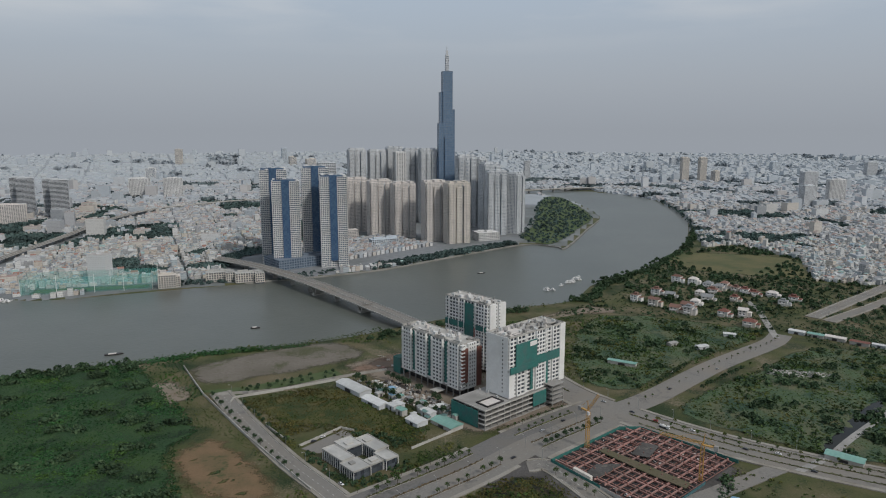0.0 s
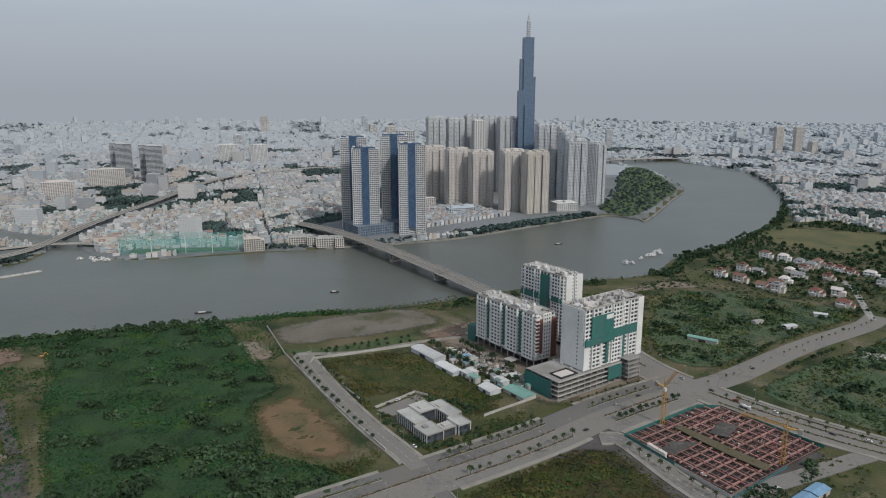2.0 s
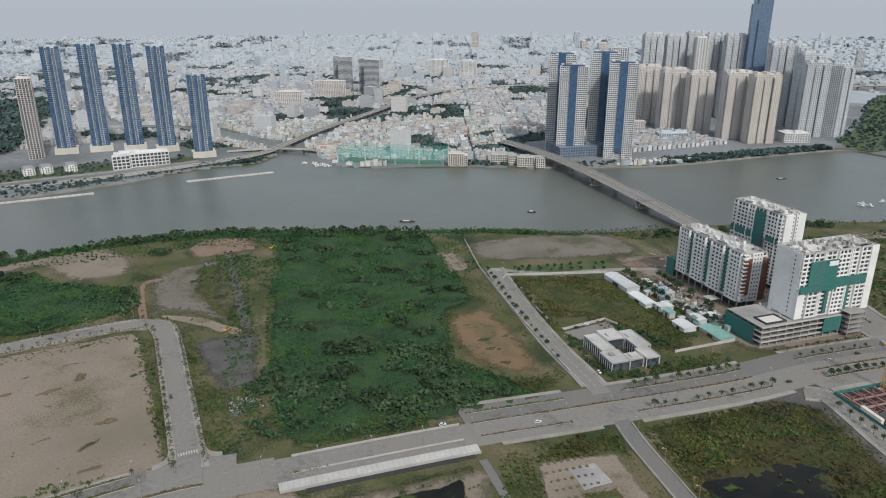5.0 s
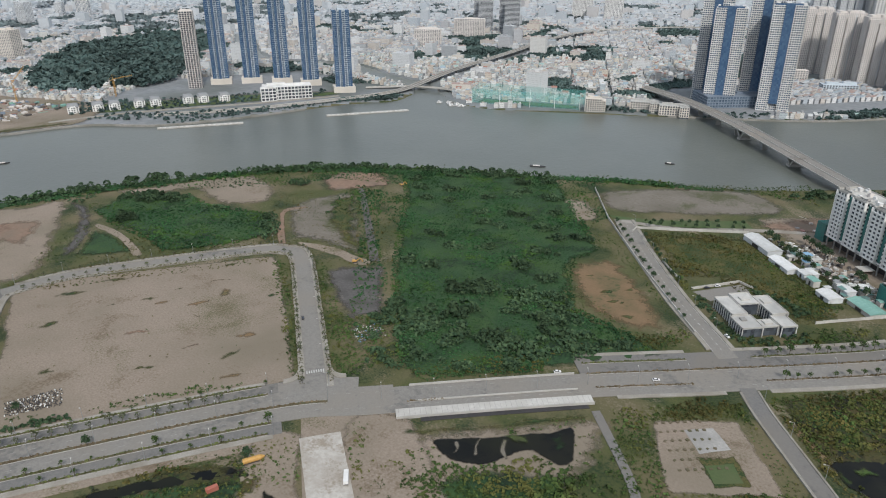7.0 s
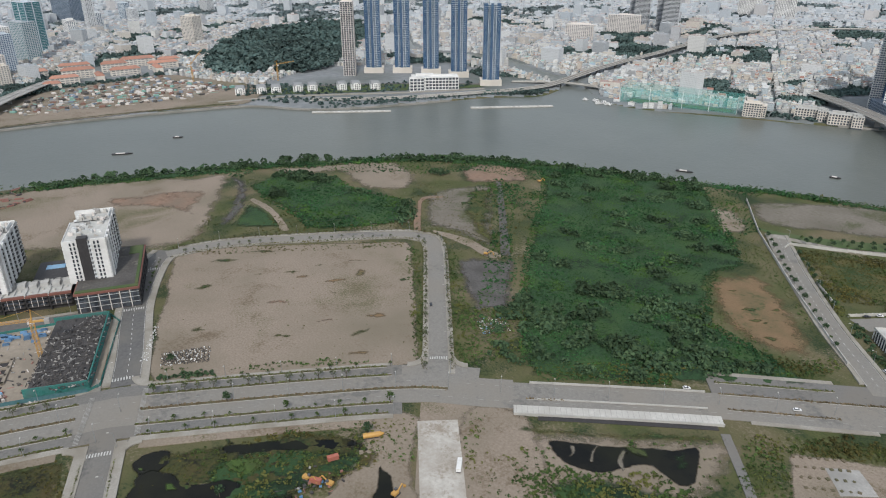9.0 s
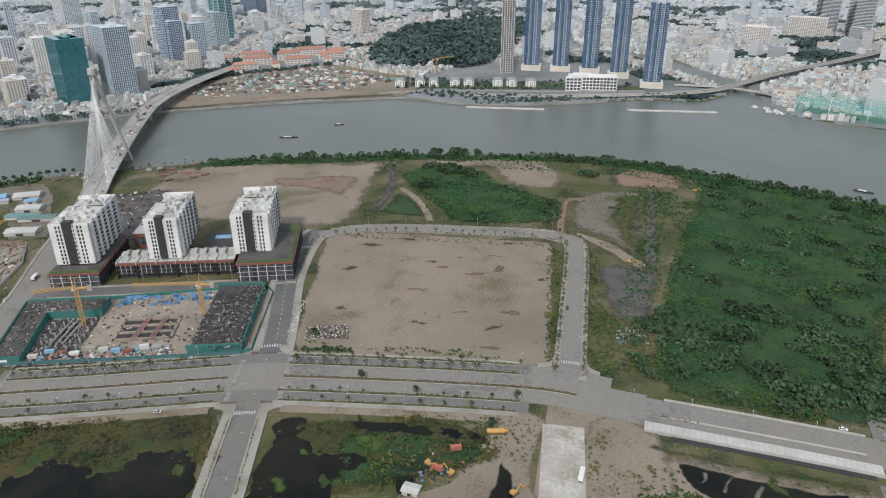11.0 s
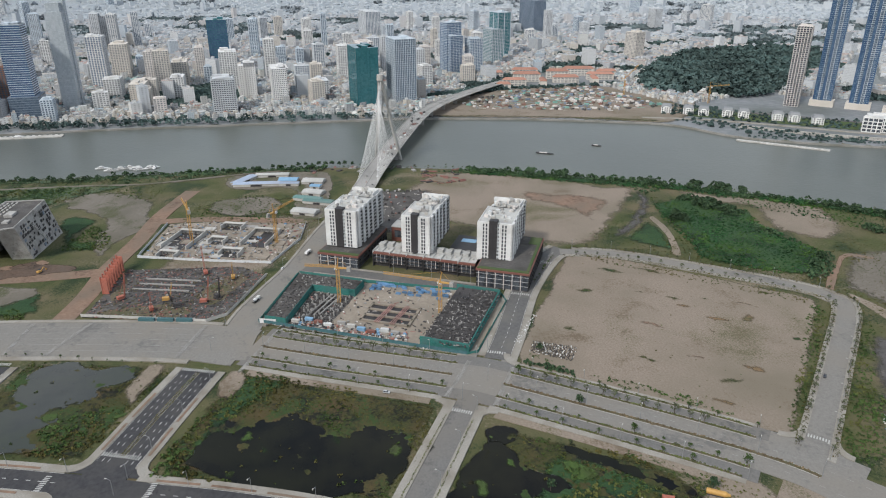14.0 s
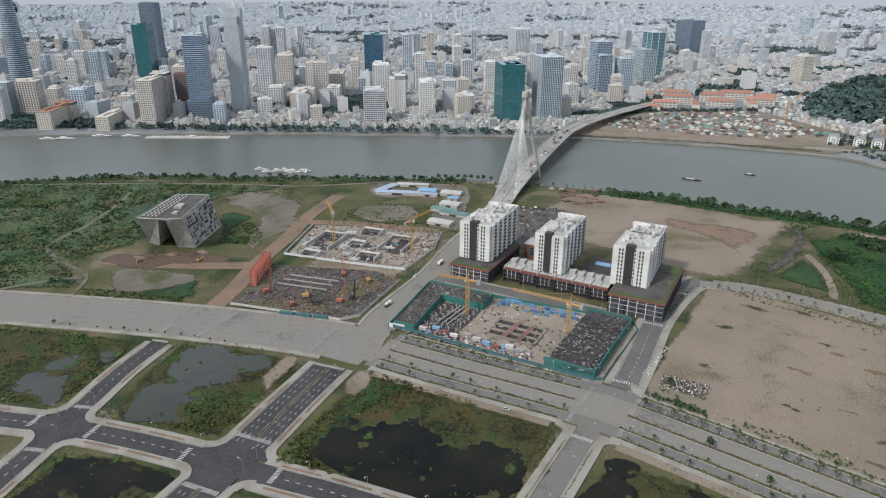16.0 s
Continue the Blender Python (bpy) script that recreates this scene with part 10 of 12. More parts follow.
# dark garden trees round the low white building
for pts, sd in (([(-112, 508), (-96, 470), (-88, 456), (-80, 470), (-98, 500)], 311), ([(-88, 456), (-52, 450), (-20, 474), (-28, 486), (-56, 462), (-80, 470)], 312), ([(-82, 545), (-60, 520), (-34, 508), (-30, 520), (-56, 540)], 313)):
    bushes(pts, 4.2, 1.6, 3.4, M_TREE, "dark garden trees round the low white building", sd, 0.8, 26, "trees", 1.0)
bushes([(-470, 560), (-390, 455), (-330, 395), (-290, 345), (-262, 300), (-300, 310), (-345, 370), (-400, 440), (-490, 540)], 3.0, 0.7, 2.2, M_LUSH, "creepers spreading out of the scrub", 314, 0.6, 12)
x, y = thicket_parts(rt, 16, [(-300, 330), (-262, 282), (-236, 292), (-270, 340), (-300, 372)], 4, 8)
clumps("thicket", x, y, 1.4 + 2.2 * rt.random(len(x)), M_TREE, "dark bushes beside the rubbish heap", "bushes", rt, 30, 0.95, 0, 0.32)
# green belt along the river
for (ax, ay), (bx, by), wd, sd in (((-842, 170), (-752, 373), 30, 301), ((-752, 373), (-600, 588), 26, 302), ((-600, 588), (-400, 690), 34, 303), ((-400, 690), (-160, 790), 22, 304), ((-835, -620), (-882, -30), 26, 305)):
    g = cut(near_line, at_s(near_line, ax, ay), at_s(near_line, bx, by))
    g = g[::3] + [g[-1]]
    belt = [(p.x, p.y) for p in offset(g, -4)] + [(p.x, p.y) for p in offset(g, -wd)][::-1]
    hummock("bank_growth", belt, 2.6, 2.4, M_WILD if sd == 305 else M_SCRUB, "lush green growth along the river bank", "scrub", sd, 0.1)
    bushes(belt, 2.8, 0.9, 2.6, M_WILDLEAF if sd == 305 else M_LUSH, "green shrubs along the river bank", sd, 0.8, 12, flat=0.8)
# rank growth over the rest of the open land
for k, (pts, gap, lo, hi, m, keep, lab) in enumerate((
    ([(-205, 475), (-100, 398), (-92, 440), (-160, 528), (-228, 620), (-245, 600), (-205, 545), (-165, 520), (-108, 448), (-128, 420), (-180, 434)], 2.6, 0.4, 1.3, M_LEAF, 0.7, "weeds beside the boundary wall"),
    ([(-108, 328), (-30, 396), (0, 352), (30, 280), (-20, 230), (-60, 240)], 2.4, 0.5, 1.8, M_LEAF, 0.7, "weeds below the boulevard"),
    ([(-100, 322), (-34, 392), (-20, 372), (-90, 318)], 2.0, 0.6, 1.6, M_LEAFY, 0.8, "yellow weeds along the boulevard bank"),
    ([(-345, 420), (-318, 385), (-288, 345), (-240, 296), (-300, 360), (-380, 470), (-362, 465)], 2.6, 0.4, 1.4, M_LEAF, 0.7, "weeds beside the rubble yard"),
    ([(-560, 250), (-430, 395), (-350, 415), (-400, 500), (-480, 560), (-560, 480), (-480, 400), (-560, 310)], 3.2, 0.3, 1.0, M_LEAFY, 0.6, "dry tufts on the open ground"),
    ([(-700, 60), (-600, 110), (-560, 190), (-570, 300), (-640, 380), (-700, 350), (-640, 290), (-575, 200), (-650, 120)], 3.2, 0.4, 1.2, M_LEAF, 0.6, "weeds behind the white blocks"),
    ([(-770, -150), (-690, -170), (-660, -10), (-700, 0), (-770, -20)], 3.2, 0.4, 1.4, M_LEAF, 0.6, "weeds in the river yard"),
    ([(60, 590), (128, 660), (150, 780), (60, 800), (0, 760)], 3.0, 0.6, 2.0, M_LEAF, 0.7, "weeds behind the apartment site"),
    ([(-258, 140), (-190, 200), (-215, 240), (-262, 205), (-300, 150)], 2.4, 0.5, 1.6, M_LEAF, 0.6, "weeds along the earth track"),
    ([(-215, 190), (-120, 316), (-60, 262), (-10, 318), (30, 280), (-60, 200), (-150, 130)], 3.2, 0.8, 2.6, M_LEAF, 0.4, "weeds and shrubs below the boulevard"),
    ([(-30, 396), (0, 352), (20, 330), (80, 350), (60, 300), (10, 300), (-40, 370)], 2.6, 0.8, 2.2, M_LEAFY, 0.8, "reeds along the access road"),
    ([(-878, -20), (-830, -640), (-800, -640), (-812, -330), (-850, -160)], 4.0, 0.8, 2.4, M_WILDLEAF, 0.8, "green growth between track and river"),
    ([(-840, -230), (-815, -200), (-770, -215), (-800, -280), (-835, -260)], 3.8, 0.7, 2.2, M_LEAF, 0.6, "green growth round the hall"),
    ([(-800, 265), (-752, 373), (-676, 495), (-600, 588), (-560, 570), (-575, 505), (-650, 440), (-735, 395), (-760, 330)], 4.0, 0.8, 2.6, M_LUSH, 0.7, "green growth along the bank"),
    ([(-600, 588), (-500, 650), (-460, 590), (-545, 560), (-560, 520), (-570, 540)], 3.4, 0.8, 2.6, M_LUSH, 0.8, "green growth along the bank"),
    ([(-580, 330), (-470, 400), (-440, 395), (-520, 300), (-556, 250), (-566, 290)], 3.4, 0.6, 1.7, M_LEAFY, 0.5, "thin weeds beside the quiet road"),
    ([(-840, 180), (-800, 265), (-770, 300), (-800, 200), (-835, 120)], 3.4, 1.0, 3.6, M_TREE, 0.8, "dark trees on the bank near the bridge"),
    ([(-770, 300), (-735, 335), (-700, 345), (-735, 395), (-790, 300)], 4.0, 1.0, 3.6, M_TREE, 0.7, "dark trees on the bank near the bridge"),
    ([(-440, 560), (-380, 470), (-360, 470), (-420, 500), (-470, 470), (-500, 520), (-505, 560)], 3.6, 0.8, 2.4, M_LUSH, 0.7, "green growth behind the clearing"),
    ([(-330, 705), (-290, 660), (-236, 600), (-228, 625), (-275, 700), (-266, 745)], 3.4, 0.8, 2.6, M_LUSH, 0.8, "green growth beside the boundary wall"),
    ([(-266, 755), (-139, 798), (-80, 850), (-60, 780), (-139, 785), (-230, 745)], 3.6, 0.8, 2.4, M_LEAF, 0.7, "green growth at the river edge"),
    ([(-140, 395), (-100, 445), (-92, 440), (-98, 420), (-110, 395)], 2.6, 0.8, 2.0, M_LEAF, 0.8, "green growth at the road corner"),
    ([(-40, 745), (60, 700), (140, 660), (150, 780), (215, 905), (110, 880), (0, 830)], 4.0, 1.0, 3.0, M_LEAF, 0.7, "shrubs behind the apartment site"),
    ([(130, 880), (250, 1010), (290, 1060), (420, 1330), (460, 1190), (640, 1130), (730, 1080), (640, 985), (500, 900), (455, 800), (400, 830), (330, 890), (215, 915)], 6.0, 1.4, 4.4, M_TREE, 0.55, "shrubs and trees among the eastern villas"),
    ([(500, 780), (800, 1050), (1300, 1300), (1300, 700), (640, 560), (620, 720)], 8.0, 1.6, 5.0, M_TREE, 0.7, "trees over the far eastern land"),
    ([(330, 480), (620, 560), (900, 500), (620, 330), (420, 430)], 6.0, 1.2, 3.6, M_TREE, 0.7, "trees along the eastern lane"),
    ([(690, 1000), (760, 1080), (900, 1150), (1500, 1250), (1300, 1130), (900, 1050), (790, 1065)], 9.0, 2.0, 5.0, M_TREE, 0.7, "trees before the eastern town"),
)):
    bushes(pts, gap, lo, hi, m, lab, 170 + k, keep, 9)


def bank_trees(line, s0, s1, off, n, lo, hi, mat, label, seed, cat="trees", leaves=40):
    """Trees along a bank, joined as one wood."""
    r = np.random.default_rng(seed)
    g = cut(line, s0, s1)
    p = walked(g, n)
    q = walked(offset(g, off), n)
    j = 5 if hi > 1.4 else 0.6
    x, y = q[:, 0] + r.normal(size=n) * j, q[:, 1] + r.normal(size=n) * j
    return clumps("bank_trees", x, y, lo + (hi - lo) * r.random(n) ** 1.4, mat, label, cat, r, leaves, 1.0, 0.5, 0.3)


for q in (8.6, -8.6, 10.4, -10.4):
    bank_trees(NRD, 8, length(NRD) - 14, q, 210, 0.6, 1.3, M_LEAFY, "brown-green hedge along the quiet road", int(300 + q), "hedge", 12)
# the land lies right of the near bank as it runs upstream, and right of the far bank as it runs down
n_at = lambda x, y: at_s(near_line, x, y)
bank_trees(near_line, n_at(-830, -640), n_at(-880, -20), -12, 150, 2.0, 5.0, M_TREE, "trees along the western bank", 101)
bank_trees(near_line, n_at(-845, 160), n_at(-752, 373), -12, 90, 2.2, 5.6, M_TREE, "trees along the near bank", 102)
bank_trees(near_line, n_at(-752, 373), n_at(-600, 588), -11, 70, 2.0, 5.4, M_TREE, "trees along the near bank", 103)
bank_trees(near_line, n_at(-600, 588), n_at(-330, 715), -12, 110, 2.0, 5.4, M_TREE, "trees along the near bank", 104)
bank_trees(near_line, n_at(-600, 588), n_at(-266, 755), -3, 160, 0.8, 1.8, M_LEAF, "low green bank growth", 105, "bushes", 16)
bank_trees(near_line, n_at(-878, 10), n_at(-600, 588), -3, 180, 0.8, 1.8, M_LEAF, "low green bank growth", 106, "bushes", 16)
bank_trees(near_line, n_at(-160, 790), n_at(-120, 810), -4, 16, 1.0, 2.4, M_LEAF, "low green bank growth", 107, "bushes", 16)
bank_trees(near_line, n_at(-100, 820), n_at(110, 952), -26, 130, 2.5, 5.0, M_TREE, "dark trees below the bridge", 108)
bank_trees(near_line, n_at(40, 920), n_at(200, 1000), -8, 60, 1.0, 2.6, M_LEAF, "bank shrubs", 109, "bushes", 20)
bank_trees(near_line, n_at(192, 994), n_at(300, 1150), -22, 110, 3.5, 6.5, M_TREE, "dark bank trees by the marina", 110)
bank_trees(near_line, n_at(251, 1105), n_at(640, 1760), -14, 200, 3.0, 6.0, M_TREE, "trees along the river bend", 111)
bank_trees(near_line, n_at(640, 1760), n_at(760, 2400), -12, 90, 3.5, 6.5, M_FARTREE, "trees along the upper river", 112)
rb2 = np.random.default_rng(9)
qx = -1176.0 + rb2.normal(size=230) * 11
qy = np.linspace(-900, 130, 230) + rb2.normal(size=230) * 9
clumps("quay_trees", qx, qy, 4.0 + 3.6 * rb2.random(230), M_FARTREE, "round trees along the town quay", "trees", rb2, 30, 0.9, 2.5, 0.32)
for pts, gap, lo, hi, z, lab in (
    ([(-120, 1212), (20, 1345), (175, 1492), (160, 1520), (0, 1375), (-140, 1245)], 8, 4.5, 7.5, 2, "dense riverside trees before the apartment towers"),
    ([(190, 1520), (255, 1500), (430, 1960), (445, 2480), (380, 2540), (300, 2200), (230, 1800), (180, 1620)], 15, 3.0, 6, 0, "park trees on the river point"),
    ([(-1070, 560), (-945, 640), (-880, 760), (-900, 790), (-980, 680), (-1090, 600)], 10, 2.5, 5, 1, "garden trees round the villas"),
    ([(-830, 880), (-770, 955), (-775, 1000), (-800, 985), (-850, 900)], 6, 3, 5.5, 1, "trees on the canal point"),
    ([(-940, 612), (-830, 880), (-842, 890), (-955, 630)], 7, 1.5, 3.5, 0, "scrub along the embankment"),
    ([(-280, 1110), (-230, 1150), (-180, 1190), (-200, 1215), (-260, 1170)], 10, 2.5, 4.5, 1, "garden trees by the bridge"),
    ([(-430, 1075), (-320, 1118), (-330, 1150), (-440, 1110)], 8, 2.5, 4.5, 1, "trees in the school garden"),
    ([(-960, 1010), (-900, 1060), (-930, 1110), (-1010, 1080), (-1030, 1030)], 9, 3.5, 6, 1, "trees behind the dark towers"),
    ([(-1180, 640), (-1130, 700), (-1080, 640), (-1120, 560)], 10, 2.5, 5, 1, "trees beside the building yard"),
    ([(-1390, 320), (-1420, 620), (-1440, 610), (-1420, 330)], 10, 4, 7, 1, "old trees before the red-roofed compound"),
    ([(-1480, 330), (-1600, 340), (-1600, 420), (-1480, 400)], 12, 4, 7, 1, "old trees in the compound"),
):
    bushes(pts, gap, lo, hi, M_FARTREE, lab, int(abs(pts[0][0])), 0.8, 34, "trees", 1.0)
for pts, gap, lo, hi, keep, lab in (
    ([(260, 1120), (300, 1010), (420, 900), (560, 960), (760, 1040), (820, 1260), (700, 1330), (520, 1150), (420, 1330), (380, 1250)], 15, 3.0, 6.0, 0.75, "trees round the villas"),
    ([(520, 940), (760, 1010), (1000, 1240), (1200, 1230), (1100, 1000), (800, 820), (640, 800)], 15, 3.0, 6.0, 0.7, "trees on the eastern land"),
    ([(430, 1320), (640, 1480), (900, 1330), (760, 1280), (560, 1400)], 12, 3.5, 6.5, 0.85, "dark wood behind the field"),
    ([(640, 600), (700, 760), (1100, 900), (1300, 900), (1000, 500)], 22, 2.5, 5.5, 0.6, "trees on the eastern land"),
):
    bushes(pts, gap, lo, hi, M_TREE, lab, int(pts[0][0]), keep, 40, "trees", 1.0)

patch("park_lawn", [(190, 1520), (252, 1492), (355, 1720), (445, 1990), (455, 2500), (380, 2560), (300, 2200), (230, 1800), (180, 1620)], 0.5, M_LAWN, "green riverside park lawn seen between trees", "lawn", amp=3, seed=59)

# ---- street trees, one by one ----
def tree_kit(seed, h, r, mat, leaves=110, sparse=0.3):
    q = random.Random(seed)
    mb = Mesher()
    mb.tube((0, 0, -0.3), (0.05, 0, h * 0.45), 0.16, 0.1, 5)
    for k in range(5):
        a = k * 1.26 + q.random()
        mb.tube((0.05, 0, h * (0.36 + 0.03 * k)), (math.cos(a) * r * 0.7, math.sin(a) * r * 0.7, h * q.uniform(0.62, 0.85)), 0.07, 0.03, 4)
    trunk = mb.mesh("trunk", M_BARK)
    mb = Mesher()
    for _ in range(leaves):
        a, e, d = q.uniform(0, 6.283), q.uniform(-0.7, 1.4), r * q.uniform(sparse, 1.05)
        c = Vector((math.cos(a) * math.cos(e) * d, math.sin(a) * math.cos(e) * d, h * 0.68 + math.sin(e) * d * 0.8))
        n = Vector((q.gauss(0, 1), q.gauss(0, 1), q.gauss(0, 1))).normalized()
        u = n.orthogonal().normalized() * r * q.uniform(0.13, 0.26)
        v = n.cross(u) * 0.8
        mb.add([c - u, c - v, c + u, c + v], [(0, 1, 2, 3)])
    return trunk, mb.mesh("crown", mat)


KITS = {k: [tree_kit(s + 10 * i, *a) for s in range(3)] for i, (k, a) in enumerate({
    "thin": (5.0, 1.7, M_STREETLEAF, 60, 0.5), "green": (5.5, 1.9, M_LEAF, 100, 0.3), "dark": (6.5, 2.8, M_TREE, 150, 0.3), "shrub": (3.6, 1.3, M_LEAF, 70, 0.2)}.items())}
tree_no = [0]


def tree(x, y, kind, s=1.0, z=0.55, group="street trees"):
    lab = {"thin": "thin street tree with a sparse greyish crown", "green": "young green street tree in a planted strip", "dark": "round dark green tree", "shrub": "small clipped green shrub tree"}[kind]
    tr, cr = KITS[kind][tree_no[0] % 3]
    tree_no[0] += 1
    t = thing("tree", lab, "tree", pose(x, y, z, 0, 0, (tree_no[0] * 77) % 360) @ Matrix.Scale(s, 4), group)
    part("trunk", tr, t)
    part("crown", cr, t)
    return t


rt = random.Random(21)


def tree_row(line, d, s0, s1, gap, kind, lo=0.8, hi=1.2, skip=0.1, z=0.55, group="street trees", joined=False):
    """Trees along a line, one by one; the far rows joined into one thing of stuff."""
    g = offset(cut(line, s0, s1), d)
    L = length(g)
    s = gap / 2
    mb = Mesher()
    while s < L:
        q = cut(g, s, s + 0.5)
        if q and rt.random() > skip:
            at = q[0].x + rt.uniform(-0.5, 0.5), q[0].y + rt.uniform(-0.5, 0.5)
            k, size = kind if rt.random() > 0.12 else "green", rt.uniform(lo, hi)
            if joined:
                tree_no[0] += 1
                m = pose(*at, z, 0, 0, (tree_no[0] * 77) % 360) @ Matrix.Scale(size, 4)
                for mb.slot, me in enumerate(KITS[k][tree_no[0] % 3]):
                    mb.add([m @ v.co for v in me.vertices], [tuple(f.vertices) for f in me.polygons])
            else:
                tree(*at, k, size, z, group)
        s += gap * rt.uniform(0.8, 1.2)
    if joined and mb.v:
        solid("tree_row", mb.mesh("tree_row", [M_BARK, KITS[kind][0][1].materials[0]]), "row of young trees along a road", "trees", kind="stuff")


for s0, s1 in SEGS:
    tree_row(BLVD, 14.2, s0, s1, 9, "thin", 1.0, 1.7)
    tree_row(BLVD, -14.2, s0, s1, 15, "shrub", 0.8, 1.5)
    tree_row(BLVD, -23.8, s0, s1, 18, "shrub", 0.8, 1.5)
    tree_row(BLVD, 23.8, s0, s1, 18, "shrub", 0.8, 1.5)
tree_row(BLVD, 23, S_N + 40, S_T - 20, 9, "green", 1.0, 1.6)
tree_row(BLVD, 20, S_T + 25, S_X - 22, 11, "green", 0.8, 1.2)
tree_row(BLVD, -4.2, S_N + 40, S_T - 20, 9, "green", 0.9, 1.4)
tree_row(BLVD, -9, S_T + 25, S_X - 20, 8, "dark", 0.7, 1.0)
tree_row(BLVD, 32, S_N + 30, S_T - 20, 10, "green", 0.7, 1.2)
nl = length(NRD)
tree_row(NRD, 8.5, 10, nl - 12, 9, "thin", 0.7, 1.1, joined=True)
tree_row(NRD, -8.5, 10, nl - 12, 9, "thin", 0.7, 1.1, joined=True)
tree_row([Vector((-200, 624)), Vector((-104, 682))], 0, 4, 108, 8.5, "dark", 0.7, 1.0, group="lawn trees")
tree_row([Vector((-200, 616)), Vector((-100, 668))], 0, 10, 108, 11, "dark", 0.7, 0.9, group="lawn trees")
tree_row([Vector((-222, 622)), Vector((-166, 540)), Vector((-98, 452))], 0, 4, 205, 12, "dark", 0.6, 0.95, group="lane trees")
tree_row([Vector((-186, 600)), Vector((-120, 508))], 0, 4, 110, 11, "dark", 0.6, 0.9, group="lane trees")
tree_row([Vector((-95, 665)), Vector((-30, 592)), Vector((20, 560))], 0, 4, 140, 9, "dark", 1.0, 1.5, group="yard trees")
tree_row([Vector((-60, 668)), Vector((0, 596))], 0, 4, 90, 8, "dark", 1.0, 1.5, group="yard trees")
tree_row([Vector((40, 530)), Vector((118, 594))], 0, 4, 98, 10, "green", 0.7, 1.0)
tree_row([Vector((-862, -150)), Vector((-880, -40)), Vector((-872, 20))], 0, 0, 170, 9, "dark", 0.9, 1.2, group="quay trees")
tree_row([Vector((-735, 40)), Vector((-640, 12))], 0, 0, 96, 7, "dark", 0.9, 1.3, group="bridge trees")
tree_row([Vector((-492, 150)), Vector((-548, 186))], 0, 0, 66, 6, "shrub", 0.7, 1.0)
tree_row([Vector((-452, -330)), Vector((-440, -215)), Vector((-412, -120))], 0, 0, 210, 12, "shrub", 0.6, 1.0, 0.2)
tree_row([Vector((138, 396)), Vector((98, 446)), Vector((80, 470))], 0, 2, 90, 9, "green", 0.9, 1.2, 0.1)
tree_row(XRD, 2.0, 160, 400, 11, "green", 0.7, 1.2, joined=True)
tree_row(XRD, 11.5, 180, 400, 14, "green", 0.6, 1.0, joined=True)
tree_row(BLVD, 0, S_X + 20, S_END - 10, 13, "shrub", 0.7, 1.3, joined=True)
tree_row([Vector((262, 700)), Vector((210, 640))], 0, 0, 78, 7, "dark", 0.7, 1.0)
tree_row([Vector((330, 700)), Vector((250, 630))], 0, 0, 105, 6, "dark", 0.8, 1.1)
for x, y, k, s in ((-262, 96, "dark", 1.0), (-250, 178, "dark", 1.1), (-330, 135, "dark", 1.0), (-392, 128, "dark", 1.0), (-560, 98, "green", 0.9), (-556, 110, "green", 0.9), (-552, 104, "dark", 0.8)):
    tree(x, y, k, s)

# ---- villas among the trees ----
def villa(x, y, rot, w, d, floors, roof, flat, label, group, z=0.0):
    t = thing("villa", label, "house", pose(x, y, z, 0, 0, rot), group)
    h = floors * 3.4
    wall = (M_WHITE, M_CREAM, M_BRIGHT, M_TAN)[int(abs(x)) % 4]
    slab_on(t, "wall", wall, -w / 2, -d / 2, -0.6, w / 2, d / 2, h)
    mb = Mesher()
    if flat:
        mb.box(-w / 2 - 0.4, -d / 2 - 0.4, h, w / 2 + 0.4, d / 2 + 0.4, h + 0.4)
        mb.box(-w * 0.3, -d * 0.1, h + 0.4, w * 0.2, d * 0.35, h + 3.0)
    elif int(abs(y)) % 2:
        mb.gable(-w / 2, -d / 2, h, w / 2, d / 2, h + d * 0.3, over=0.8)
    else:
        mb.hip(-w / 2, -d / 2, h, w / 2, d / 2, h + min(w, d) * 0.3)
    part("roof", mb.mesh("roof", roof), t, "flat roof with a stair head" if flat else "pitched tile roof")
    slab_on(t, "side_wing", wall, w / 2, -d * 0.3, -0.6, w / 2 + 4.5, d * 0.4, h - 3.0)
    mb = Mesher()
    mb.hip(w / 2, -d * 0.3, h - 3.0, w / 2 + 4.5, d * 0.4, h - 1.2, over=0.5)
    part("side_roof", mb.mesh("side_roof", roof), t, "small tiled side roof")
    slab_on(t, "porch", wall, -w * 0.3, -d / 2 - 2.4, -0.6, w * 0.25, -d / 2, 3.1)
    slab_on(t, "balcony", M_WHITE, -w * 0.34, -d / 2 - 2.7, 3.1, w * 0.29, -d / 2, 4.0, "white balcony front")
    for f in range(floors):
        for k in range(2):
            slab_on(t, "window", M_GLASS, -w * 0.34 + k * w * 0.4, -d / 2 - 0.12, f * 3.4 + 0.9, -w * 0.34 + k * w * 0.4 + 2.0, -d / 2 + 0.1, f * 3.4 + 2.6)
        slab_on(t, "window", M_GLASS, w / 2 - 0.1, d * 0.42, f * 3.4 + 1.0, w / 2 + 0.12, d * 0.48, f * 3.4 + 2.5)
    return t


